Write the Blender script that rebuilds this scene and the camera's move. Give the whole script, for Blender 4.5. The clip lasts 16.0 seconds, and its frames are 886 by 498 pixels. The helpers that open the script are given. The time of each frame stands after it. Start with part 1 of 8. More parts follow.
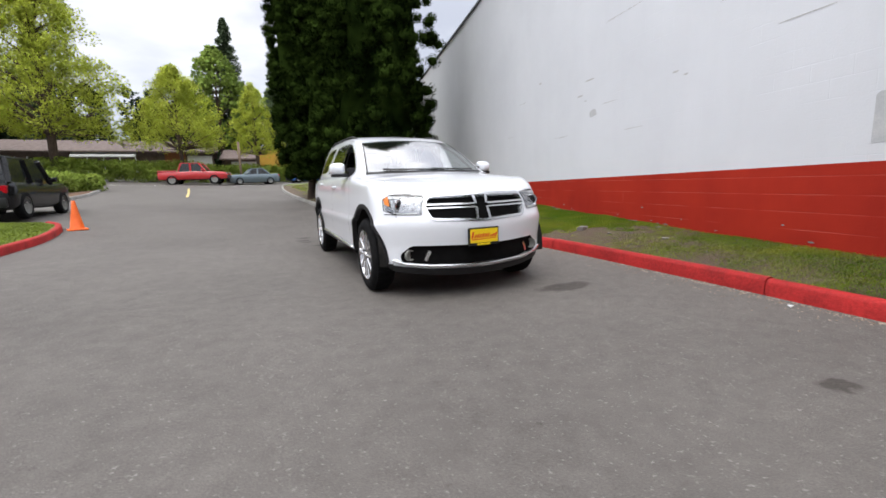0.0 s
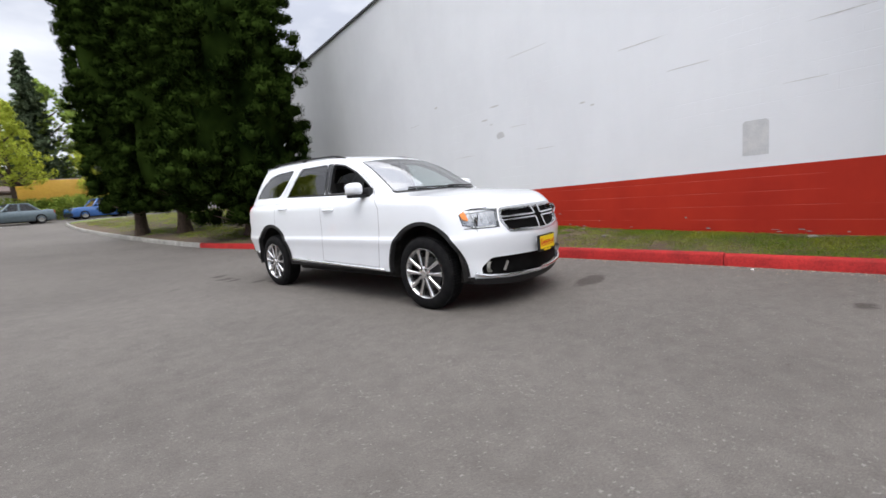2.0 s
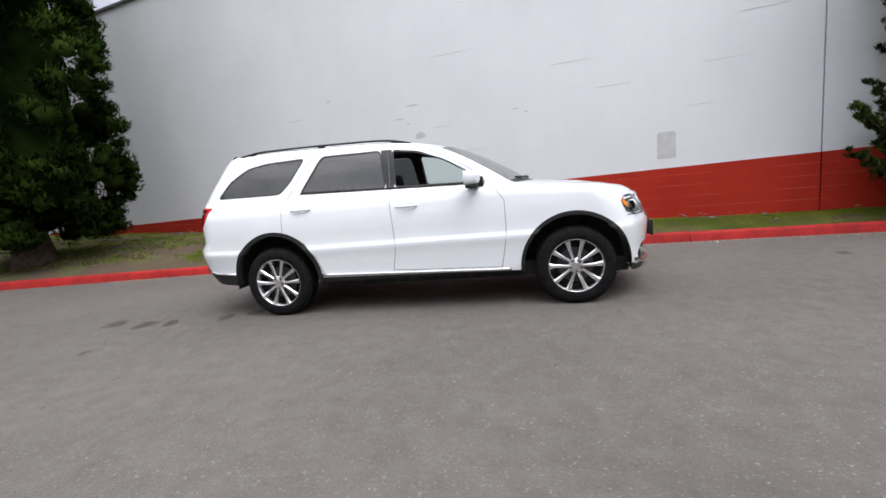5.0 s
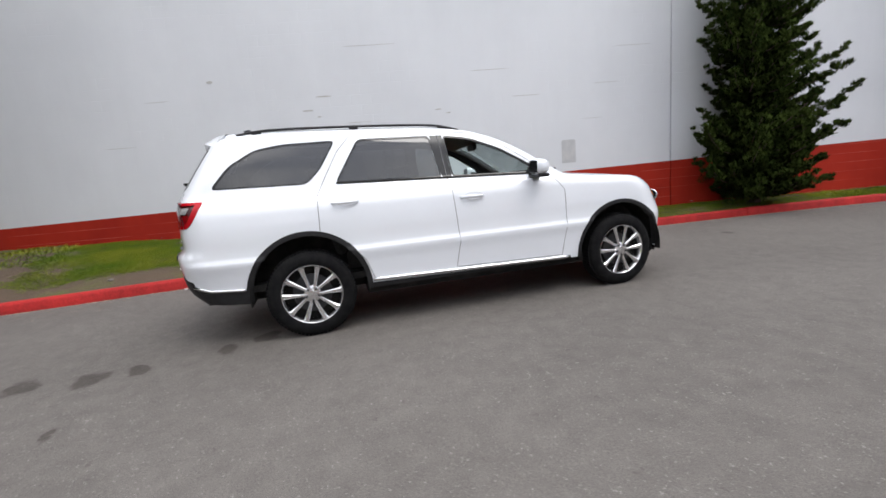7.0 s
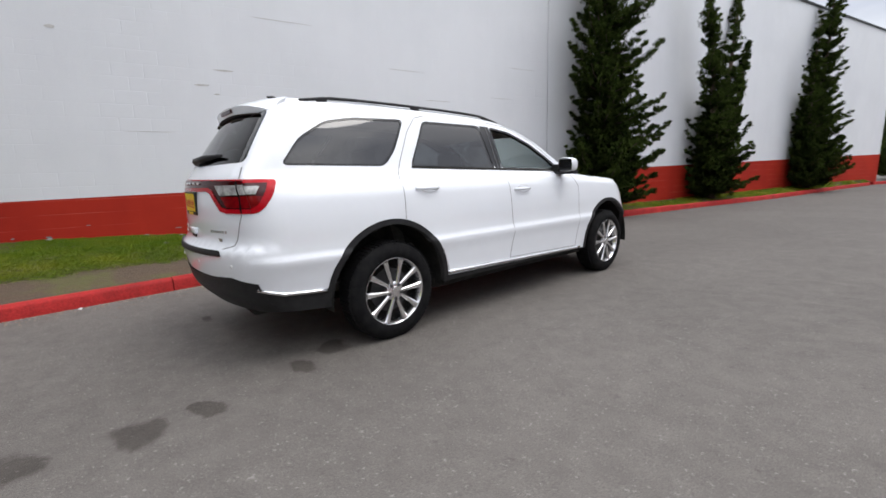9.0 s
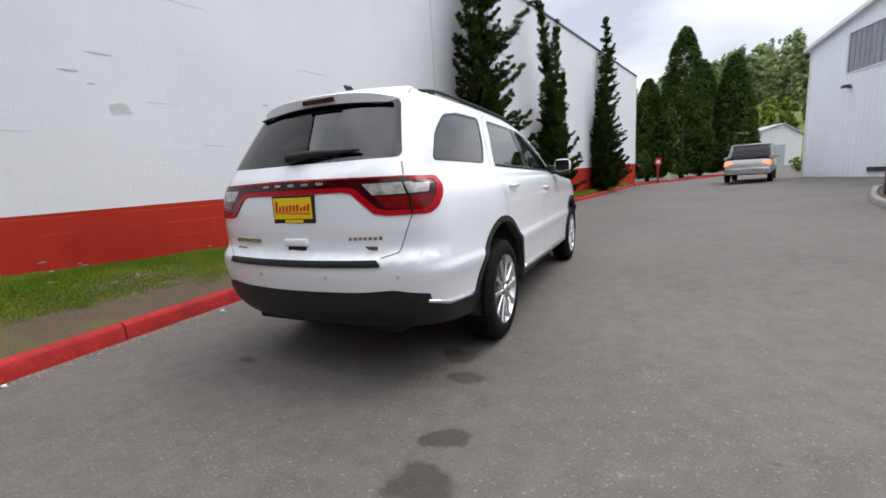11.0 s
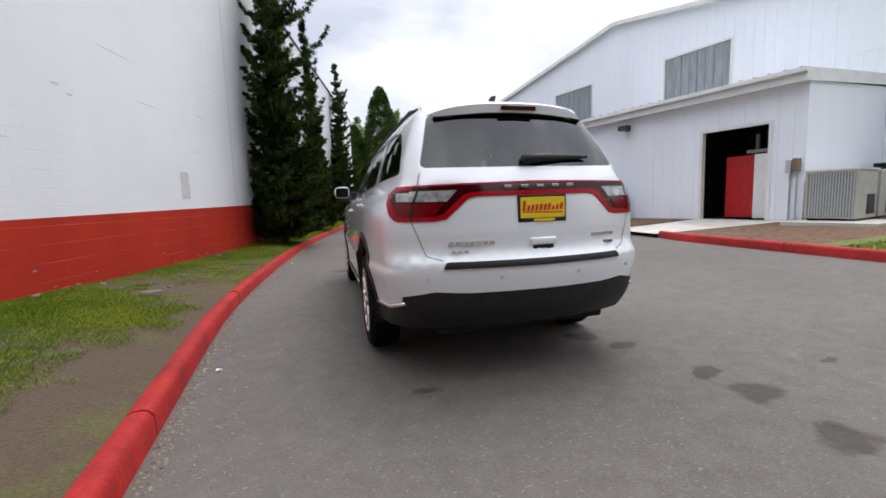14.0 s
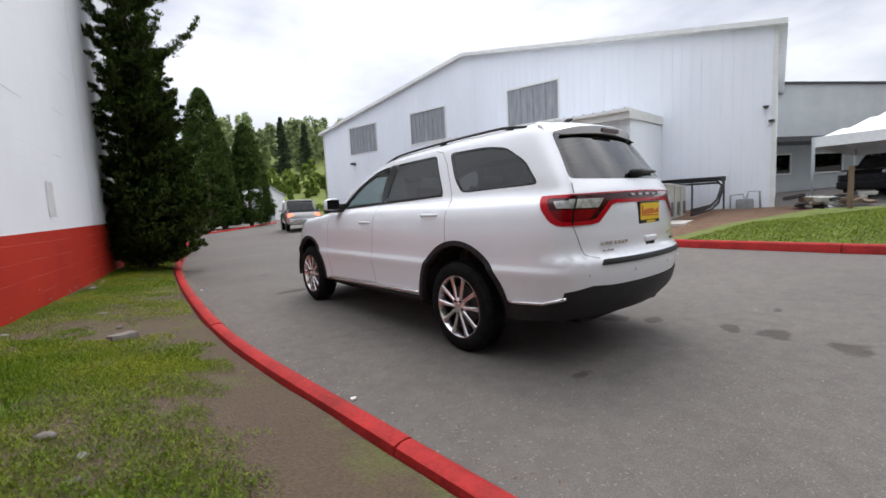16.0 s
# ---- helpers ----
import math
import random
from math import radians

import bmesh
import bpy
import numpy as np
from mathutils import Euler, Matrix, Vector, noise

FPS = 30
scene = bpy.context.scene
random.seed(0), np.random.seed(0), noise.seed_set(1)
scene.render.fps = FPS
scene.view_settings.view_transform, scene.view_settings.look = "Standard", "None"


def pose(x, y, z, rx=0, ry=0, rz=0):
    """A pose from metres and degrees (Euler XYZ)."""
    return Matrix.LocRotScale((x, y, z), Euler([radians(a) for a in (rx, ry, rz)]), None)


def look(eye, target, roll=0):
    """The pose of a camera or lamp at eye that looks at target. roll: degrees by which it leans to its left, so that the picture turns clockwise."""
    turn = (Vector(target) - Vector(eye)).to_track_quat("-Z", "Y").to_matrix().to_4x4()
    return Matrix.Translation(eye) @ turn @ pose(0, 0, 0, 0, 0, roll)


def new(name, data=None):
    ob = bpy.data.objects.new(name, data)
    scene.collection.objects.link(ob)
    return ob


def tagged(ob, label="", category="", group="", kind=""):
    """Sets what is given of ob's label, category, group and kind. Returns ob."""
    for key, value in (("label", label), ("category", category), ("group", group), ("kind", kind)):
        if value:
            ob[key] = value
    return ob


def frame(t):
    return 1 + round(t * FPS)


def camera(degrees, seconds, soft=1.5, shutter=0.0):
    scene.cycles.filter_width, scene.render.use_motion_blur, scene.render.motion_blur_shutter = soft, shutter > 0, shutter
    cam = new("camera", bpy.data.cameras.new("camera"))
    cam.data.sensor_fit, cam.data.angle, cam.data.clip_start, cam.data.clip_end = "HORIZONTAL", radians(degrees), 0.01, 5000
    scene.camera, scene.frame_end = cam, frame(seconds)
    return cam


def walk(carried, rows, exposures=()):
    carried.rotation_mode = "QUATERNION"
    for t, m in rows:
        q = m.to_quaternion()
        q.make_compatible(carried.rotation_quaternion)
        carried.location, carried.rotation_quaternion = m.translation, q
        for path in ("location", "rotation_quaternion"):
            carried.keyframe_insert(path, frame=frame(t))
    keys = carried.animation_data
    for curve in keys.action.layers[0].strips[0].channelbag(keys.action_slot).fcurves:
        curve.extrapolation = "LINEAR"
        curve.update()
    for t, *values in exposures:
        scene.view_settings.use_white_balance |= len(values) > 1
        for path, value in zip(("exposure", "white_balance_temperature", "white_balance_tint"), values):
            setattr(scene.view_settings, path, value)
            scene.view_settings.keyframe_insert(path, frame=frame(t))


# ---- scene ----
cam = camera(92.7, 16.0, soft=1.6, shutter=0.25)
PATH = [
    (0, (-1.938, -5.746, 1.061), (-1.134, -3.94, 0.752), -1.9),
    (0.5, (-2.443, -5.513, 1.105), (-1.491, -3.774, 0.84), -1.8),
    (1, (-2.954, -5.251, 1.092), (-1.774, -3.661, 0.809), -2.3),
    (1.5, (-3.403, -4.85, 1.116), (-2.089, -3.363, 0.864), -4.1),
    (2, (-3.866, -4.444, 1.125), (-2.39, -3.117, 0.87), -4.8),
    (2.5, (-4.221, -3.949, 1.165), (-2.637, -2.76, 0.886), -6.3),
    (3, (-4.503, -3.449, 1.164), (-2.804, -2.426, 0.907), -5.1),
    (3.5, (-4.742, -2.885, 1.198), (-2.953, -2.038, 0.909), -6.3),
    (4.3, (-4.9, -1.919, 1.205), (-3.02, -1.297, 0.921), -5.8),
    (4.75, (-4.939, -1.363, 1.213), (-3.017, -0.895, 0.922), -5.6),
    (5.3, (-4.933, -0.681, 1.22), (-2.972, -0.42, 0.921), -5.4),
    (6, (-4.81, 0.177, 1.217), (-2.832, 0.19, 0.926), -5.0),
    (6.5, (-4.754, 0.768, 1.223), (-2.801, 0.481, 0.902), -4.6),
    (7, (-4.571, 1.307, 1.247), (-2.664, 0.809, 0.91), -4.9),
    (7.5, (-4.373, 1.832, 1.212), (-2.528, 1.112, 0.938), -3.3),
    (8, (-4.115, 2.315, 1.217), (-2.372, 1.38, 0.916), -2.9),
    (8.5, (-3.814, 2.73, 1.255), (-2.157, 1.654, 0.944), -1.0),
    (9, (-3.477, 3.206, 1.202), (-1.974, 1.933, 0.855), -1.8),
    (9.8, (-2.887, 3.755, 1.197), (-1.623, 2.247, 0.841), -2.4),
    (10.25, (-2.514, 4.035, 1.189), (-1.392, 2.419, 0.834), -2.7),
    (10.8, (-2.028, 4.332, 1.181), (-1.081, 2.603, 0.841), -3.0),
    (11.5, (-1.382, 4.614, 1.163), (-0.708, 2.753, 0.881), -3.6),
    (12, (-0.861, 4.779, 1.161), (-0.283, 2.884, 0.888), -2.2),
    (12.5, (-0.358, 4.927, 1.174), (-0.061, 2.964, 0.938), -2.9),
    (13, (0.168, 4.922, 1.157), (0.209, 2.934, 0.938), -1.2),
    (13.5, (0.681, 4.939, 1.144), (0.359, 2.975, 0.953), -1.7),
    (14, (1.196, 4.854, 1.119), (0.672, 2.937, 0.893), -2.0),
    (14.5, (1.664, 4.732, 1.137), (0.934, 2.876, 0.981), -0.7),
    (15, (2.199, 4.629, 1.163), (1.163, 2.933, 0.94), -0.8),
    (15.5, (2.679, 4.348, 1.142), (1.579, 2.695, 0.901), -2.3),
    (16, (3.108, 4.076, 1.171), (1.861, 2.525, 0.973), -3.0),
]
EXPOSURES = [(0.0, 1.60), (3.5, 1.60), (7.0, 1.42), (9.0, 1.37), (11.5, 1.46), (16.0, 1.49)]
walk(cam, [(t, look(eye, target, roll)) for t, eye, target, roll in PATH], EXPOSURES)

# ---- sky and sun: a bright overcast day ----
world = bpy.data.worlds.new("world")
scene.world = world
world.use_nodes = True
wt = world.node_tree
wt.nodes.clear()
w_out = wt.nodes.new("ShaderNodeOutputWorld")
w_bg = wt.nodes.new("ShaderNodeBackground")
w_sky = wt.nodes.new("ShaderNodeTexSky")
w_sky.sky_type = 'NISHITA'
w_sky.sun_disc = False
w_sky.sun_elevation = radians(52)
w_sky.sun_rotation = radians(200)
w_co = wt.nodes.new("ShaderNodeTexCoord")
w_map = wt.nodes.new("ShaderNodeMapping")
w_map.inputs["Scale"].default_value = (1.0, 1.0, 2.6)
w_map.inputs["Location"].default_value = (0.35, 0.1, 0.0)
w_n = wt.nodes.new("ShaderNodeTexNoise")
w_n.inputs["Scale"].default_value = 2.1
w_n.inputs["Detail"].default_value = 6
w_n.inputs["Roughness"].default_value = 0.52
w_ramp = wt.nodes.new("ShaderNodeValToRGB")
w_ramp.color_ramp.elements[0].position = 0.40
w_ramp.color_ramp.elements[0].color = (2.20, 2.27, 2.55, 1)
w_ramp.color_ramp.elements[1].position = 0.63
w_ramp.color_ramp.elements[1].color = (3.95, 3.93, 4.02, 1)
# an overcast sky is brighter overhead than near the horizon
w_sep = wt.nodes.new("ShaderNodeSeparateXYZ")
w_up = wt.nodes.new("ShaderNodeMapRange")
w_up.interpolation_type = 'SMOOTHSTEP'
w_up.inputs["From Min"].default_value, w_up.inputs["From Max"].default_value = 0.32, 0.90
w_up.inputs["To Min"].default_value, w_up.inputs["To Max"].default_value = 1.0, 3.0
w_dome = wt.nodes.new("ShaderNodeVectorMath")
w_dome.operation = 'SCALE'
w_mix = wt.nodes.new("ShaderNodeMixRGB")
w_mix.inputs[0].default_value = 0.9
w_bg.inputs["Strength"].default_value = 0.1
wt.links.new(w_co.outputs["Generated"], w_map.inputs["Vector"])
wt.links.new(w_map.outputs[0], w_n.inputs["Vector"])
wt.links.new(w_n.outputs["Fac"], w_ramp.inputs[0])
wt.links.new(w_sky.outputs[0], w_mix.inputs[1])
wt.links.new(w_co.outputs["Generated"], w_sep.inputs[0])
wt.links.new(w_sep.outputs["Z"], w_up.inputs["Value"])
wt.links.new(w_ramp.outputs[0], w_dome.inputs[0])
wt.links.new(w_up.outputs[0], w_dome.inputs["Scale"])
wt.links.new(w_dome.outputs[0], w_mix.inputs[2])
wt.links.new(w_mix.outputs[0], w_bg.inputs["Color"])
wt.links.new(w_bg.outputs[0], w_out.inputs["Surface"])

sun_data = bpy.data.lights.new("sun", 'SUN')
sun_data.energy = 0.6
sun_data.angle = radians(35)
sun_data.color = (1.0, 0.97, 0.93)
sun = new("sun", sun_data)
sun.matrix_world = look((-12, -10, 30), (0, 0, 0))

# ---- materials ----
MATS = {}


def shader(name):
    m = bpy.data.materials.new(name)
    m.use_nodes = True
    nt = m.node_tree
    return m, nt, nt.nodes["Principled BSDF"]


def node(nt, kind, **values):
    n = nt.nodes.new("ShaderNode" + kind)
    for key, v in values.items():
        n.inputs[key.replace("_", " ")].default_value = v
    return n


def surface(name, c1, c2, rough=0.6, metal=0.0, scale=8.0, fine=80.0, fine_amount=0.25, bump=0.1, rough2=None,
            coat=0.0, stretch=(1, 1, 1), low=0.35, high=0.65, bump_dist=0.01, spec=0.5):
    """Two colours mixed by a broad noise, a fine grain over it, and a bump from both."""
    m, nt, p = shader(name)
    L = nt.links.new
    co = nt.nodes.new("ShaderNodeTexCoord")
    mp = nt.nodes.new("ShaderNodeMapping")
    mp.inputs["Scale"].default_value = stretch
    L(co.outputs["Object"], mp.inputs["Vector"])
    n1 = node(nt, "TexNoise", Scale=scale, Detail=5.0, Roughness=0.6)
    n2 = node(nt, "TexNoise", Scale=fine, Detail=3.0, Roughness=0.6)
    L(mp.outputs[0], n1.inputs["Vector"])
    L(mp.outputs[0], n2.inputs["Vector"])
    r = nt.nodes.new("ShaderNodeValToRGB")
    r.color_ramp.elements[0].position, r.color_ramp.elements[1].position = low, high
    r.color_ramp.elements[0].color, r.color_ramp.elements[1].color = (*c1, 1), (*c2, 1)
    L(n1.outputs["Fac"], r.inputs[0])
    mul = nt.nodes.new("ShaderNodeMixRGB")
    mul.blend_type = 'OVERLAY'
    mul.inputs[0].default_value = fine_amount
    L(r.outputs[0], mul.inputs[1])
    L(n2.outputs["Fac"], mul.inputs[2])
    L(mul.outputs[0], p.inputs["Base Color"])
    p.inputs["Metallic"].default_value = metal
    p.inputs["Roughness"].default_value = rough
    p.inputs["Specular IOR Level"].default_value = spec
    if rough2 is not None:
        mr = nt.nodes.new("ShaderNodeMapRange")
        mr.inputs["To Min"].default_value, mr.inputs["To Max"].default_value = rough, rough2
        L(n1.outputs["Fac"], mr.inputs["Value"])
        L(mr.outputs[0], p.inputs["Roughness"])
    if coat:
        p.inputs["Coat Weight"].default_value = coat
        p.inputs["Coat Roughness"].default_value = 0.03
    if bump:
        add = nt.nodes.new("ShaderNodeMath")
        add.operation = 'ADD'
        L(n1.outputs["Fac"], add.inputs[0])
        L(n2.outputs["Fac"], add.inputs[1])
        b = nt.nodes.new("ShaderNodeBump")
        b.inputs["Strength"].default_value = bump
        b.inputs["Distance"].default_value = bump_dist
        L(add.outputs[0], b.inputs["Height"])
        L(b.outputs[0], p.inputs["Normal"])
    MATS[name] = m
    return m


def glass(name, tint, rough=0.0, gloss=0.05):
    """A thin pane: see-through with a tint; its gloss grows towards a grazing view, from either side."""
    m, nt, p = shader(name)
    nt.nodes.remove(p)
    out = nt.nodes["Material Output"]
    tr = nt.nodes.new("ShaderNodeBsdfTransparent")
    tr.inputs[0].default_value = (*tint, 1)
    gl = nt.nodes.new("ShaderNodeBsdfGlossy")
    gl.inputs["Roughness"].default_value = rough
    lw = nt.nodes.new("ShaderNodeLayerWeight")
    lw.inputs["Blend"].default_value = 0.5
    pw = nt.nodes.new("ShaderNodeMath")
    pw.operation = 'POWER'
    pw.inputs[1].default_value = 4.0
    ma = nt.nodes.new("ShaderNodeMath")
    ma.operation = 'MULTIPLY_ADD'
    ma.inputs[1].default_value, ma.inputs[2].default_value = 1.0 - gloss, gloss
    mx = nt.nodes.new("ShaderNodeMixShader")
    nt.links.new(lw.outputs["Facing"], pw.inputs[0])
    nt.links.new(pw.outputs[0], ma.inputs[0])
    nt.links.new(ma.outputs[0], mx.inputs[0])
    nt.links.new(tr.outputs[0], mx.inputs[1])
    nt.links.new(gl.outputs[0], mx.inputs[2])
    nt.links.new(mx.outputs[0], out.inputs["Surface"])
    MATS[name] = m
    return m


def leafy(name, dark, light, scale=1.2, rough=0.6, through_light=0.25, spec=0.12, low=0.2, high=0.85):
    """Foliage: the tone varies from clump to clump, with some light through the leaves."""
    m, nt, p = shader(name)
    L = nt.links.new
    geo = nt.nodes.new("ShaderNodeNewGeometry")
    co = nt.nodes.new("ShaderNodeTexCoord")
    n1 = node(nt, "TexNoise", Scale=scale, Detail=4.0)
    L(co.outputs["Object"], n1.inputs["Vector"])
    ad = nt.nodes.new("ShaderNodeMath")
    ad.operation = 'MULTIPLY_ADD'
    ad.inputs[1].default_value = 0.30
    L(geo.outputs["Random Per Island"], ad.inputs[0])
    sb = nt.nodes.new("ShaderNodeMath")
    sb.operation = 'SUBTRACT'
    sb.inputs[1].default_value = 0.10
    L(n1.outputs["Fac"], sb.inputs[0])
    L(sb.outputs[0], ad.inputs[2])
    r = nt.nodes.new("ShaderNodeValToRGB")
    r.color_ramp.elements[0].position, r.color_ramp.elements[1].position = low, high
    r.color_ramp.elements[0].color, r.color_ramp.elements[1].color = (*dark, 1), (*light, 1)
    L(ad.outputs[0], r.inputs[0])
    L(r.outputs[0], p.inputs["Base Color"])
    p.inputs["Roughness"].default_value = rough
    p.inputs["Specular IOR Level"].default_value = spec
    tl = nt.nodes.new("ShaderNodeBsdfTranslucent")
    L(r.outputs[0], tl.inputs[0])
    mx = nt.nodes.new("ShaderNodeMixShader")
    mx.inputs[0].default_value = through_light
    L(p.outputs[0], mx.inputs[1])
    L(tl.outputs[0], mx.inputs[2])
    L(mx.outputs[0], nt.nodes["Material Output"].inputs["Surface"])
    MATS[name] = m
    return m


# asphalt: grey worn surface with pale chips, faint patches and oil stains
STAINS = [(0.84, -2.45, 0.34, 0.15), (-1.06, 3.14, 0.15, 0.11), (-1.05, 2.86, 0.10, 0.08), (-0.88, 2.24, 0.13, 0.09),
          (-0.74, 1.95, 0.14, 0.1), (-1.0, 3.6, 0.16, 0.1), (0.66, -4.75, 0.10, 0.07), (0.71, 2.5, 0.09, 0.06), (-1.9, 2.95, 0.10, 0.05)]
m_asphalt, nt, p = shader("asphalt")
L = nt.links.new
co = nt.nodes.new("ShaderNodeTexCoord")
n_big = node(nt, "TexNoise", Scale=0.35, Detail=6.0, Roughness=0.6)
n_mid = node(nt, "TexNoise", Scale=7.0, Detail=6.0, Roughness=0.65)
n_fine = node(nt, "TexNoise", Scale=160.0, Detail=3.0, Roughness=0.7)
vor = node(nt, "TexVoronoi", Scale=48.0)
for n in (n_big, n_mid, n_fine, vor):
    L(co.outputs["Object"], n.inputs["Vector"])
ramp = nt.nodes.new("ShaderNodeValToRGB")
ramp.color_ramp.elements[0].position, ramp.color_ramp.elements[1].position = 0.25, 0.8
ramp.color_ramp.elements[0].color, ramp.color_ramp.elements[1].color = (0.074, 0.067, 0.061, 1), (0.165, 0.151, 0.138, 1)
mixn = nt.nodes.new("ShaderNodeMath")
mixn.operation = 'MULTIPLY_ADD'
mixn.inputs[1].default_value = 0.5
L(n_mid.outputs["Fac"], mixn.inputs[0])
half = nt.nodes.new("ShaderNodeMath")
half.operation = 'MULTIPLY'
half.inputs[1].default_value = 0.5
L(n_big.outputs["Fac"], half.inputs[0])
L(half.outputs[0], mixn.inputs[2])
L(mixn.outputs[0], ramp.inputs[0])
grain = nt.nodes.new("ShaderNodeMixRGB")
grain.blend_type = 'OVERLAY'
grain.inputs[0].default_value = 0.8
L(ramp.outputs[0], grain.inputs[1])
L(n_fine.outputs["Fac"], grain.inputs[2])
# pale stone chips
n_chip = node(nt, "TexNoise", Scale=55.0, Detail=2.0)
L(co.outputs["Object"], n_chip.inputs["Vector"])
chip = nt.nodes.new("ShaderNodeValToRGB")
chip.color_ramp.elements[0].position, chip.color_ramp.elements[1].position = 0.64, 0.72
L(n_chip.outputs["Fac"], chip.inputs[0])
chipmix = nt.nodes.new("ShaderNodeMixRGB")
chipmix.inputs[2].default_value = (0.36, 0.35, 0.33, 1)
chips = nt.nodes.new("ShaderNodeMath")
chips.operation = 'MULTIPLY'
chips.inputs[1].default_value = 0.35
L(chip.outputs[0], chips.inputs[0])
L(chips.outputs[0], chipmix.inputs[0])
L(grain.outputs[0], chipmix.inputs[1])
# small dark tar spots
n_tar = node(nt, "TexNoise", Scale=11.0, Detail=5.0, Roughness=0.62)
L(co.outputs["Object"], n_tar.inputs["Vector"])
tar = nt.nodes.new("ShaderNodeMapRange")
tar.inputs["From Min"].default_value, tar.inputs["From Max"].default_value = 0.66, 0.74
tar.inputs["To Max"].default_value = 0.45
L(n_tar.outputs["Fac"], tar.inputs["Value"])
tarmix = nt.nodes.new("ShaderNodeMixRGB")
tarmix.blend_type = 'MULTIPLY'
tarmix.inputs[2].default_value = (0.35, 0.33, 0.32, 1)
L(tar.outputs[0], tarmix.inputs[0])
L(chipmix.outputs[0], tarmix.inputs[1])
# oil stains with ragged edges
warp = node(nt, "TexNoise", Scale=5.0, Detail=4.0)
L(co.outputs["Object"], warp.inputs["Vector"])
ws = nt.nodes.new("ShaderNodeVectorMath")
ws.operation = 'MULTIPLY_ADD'
ws.inputs[1].default_value = (0.28, 0.28, 0)
L(warp.outputs["Color"], ws.inputs[0])
L(co.outputs["Object"], ws.inputs[2])
last = None
for sx, sy, rx, ry in STAINS:
    mp = nt.nodes.new("ShaderNodeMapping")
    mp.vector_type = 'TEXTURE'
    mp.inputs["Location"].default_value = (sx + 0.14, sy + 0.14, 0)
    mp.inputs["Scale"].default_value = (rx, ry, 1)
    L(ws.outputs[0], mp.inputs["Vector"])
    ln = nt.nodes.new("ShaderNodeVectorMath")
    ln.operation = 'LENGTH'
    flat = nt.nodes.new("ShaderNodeVectorMath")
    flat.operation = 'MULTIPLY'
    flat.inputs[1].default_value = (1, 1, 0)
    L(mp.outputs[0], flat.inputs[0])
    L(flat.outputs[0], ln.inputs[0])
    mr = nt.nodes.new("ShaderNodeMapRange")
    mr.inputs["From Min"].default_value, mr.inputs["From Max"].default_value = 1.1, 0.75
    L(ln.outputs["Value"], mr.inputs["Value"])
    if last is None:
        last = mr
    else:
        mx = nt.nodes.new("ShaderNodeMath")
        mx.operation = 'MAXIMUM'
        L(last.outputs[0], mx.inputs[0])
        L(mr.outputs[0], mx.inputs[1])
        last = mx
stain = nt.nodes.new("ShaderNodeMixRGB")
stain.blend_type = 'MULTIPLY'
stain.inputs[2].default_value = (0.42, 0.40, 0.38, 1)
damp = nt.nodes.new("ShaderNodeMath")
damp.operation = 'MULTIPLY'
damp.inputs[1].default_value = 0.85
L(last.outputs[0], damp.inputs[0])
L(damp.outputs[0], stain.inputs[0])
L(tarmix.outputs[0], stain.inputs[1])
L(stain.outputs[0], p.inputs["Base Color"])
p.inputs["Roughness"].default_value = 0.82
p.inputs["Specular IOR Level"].default_value = 0.3
bm_ = nt.nodes.new("ShaderNodeBump")
bm_.inputs["Strength"].default_value = 0.5
bm_.inputs["Distance"].default_value = 0.004
bsum = nt.nodes.new("ShaderNodeMath")
bsum.operation = 'ADD'
L(n_fine.outputs["Fac"], bsum.inputs[0])
L(vor.outputs["Distance"], bsum.inputs[1])
L(bsum.outputs[0], bm_.inputs["Height"])
L(bm_.outputs[0], p.inputs["Normal"])
MATS["asphalt"] = m_asphalt


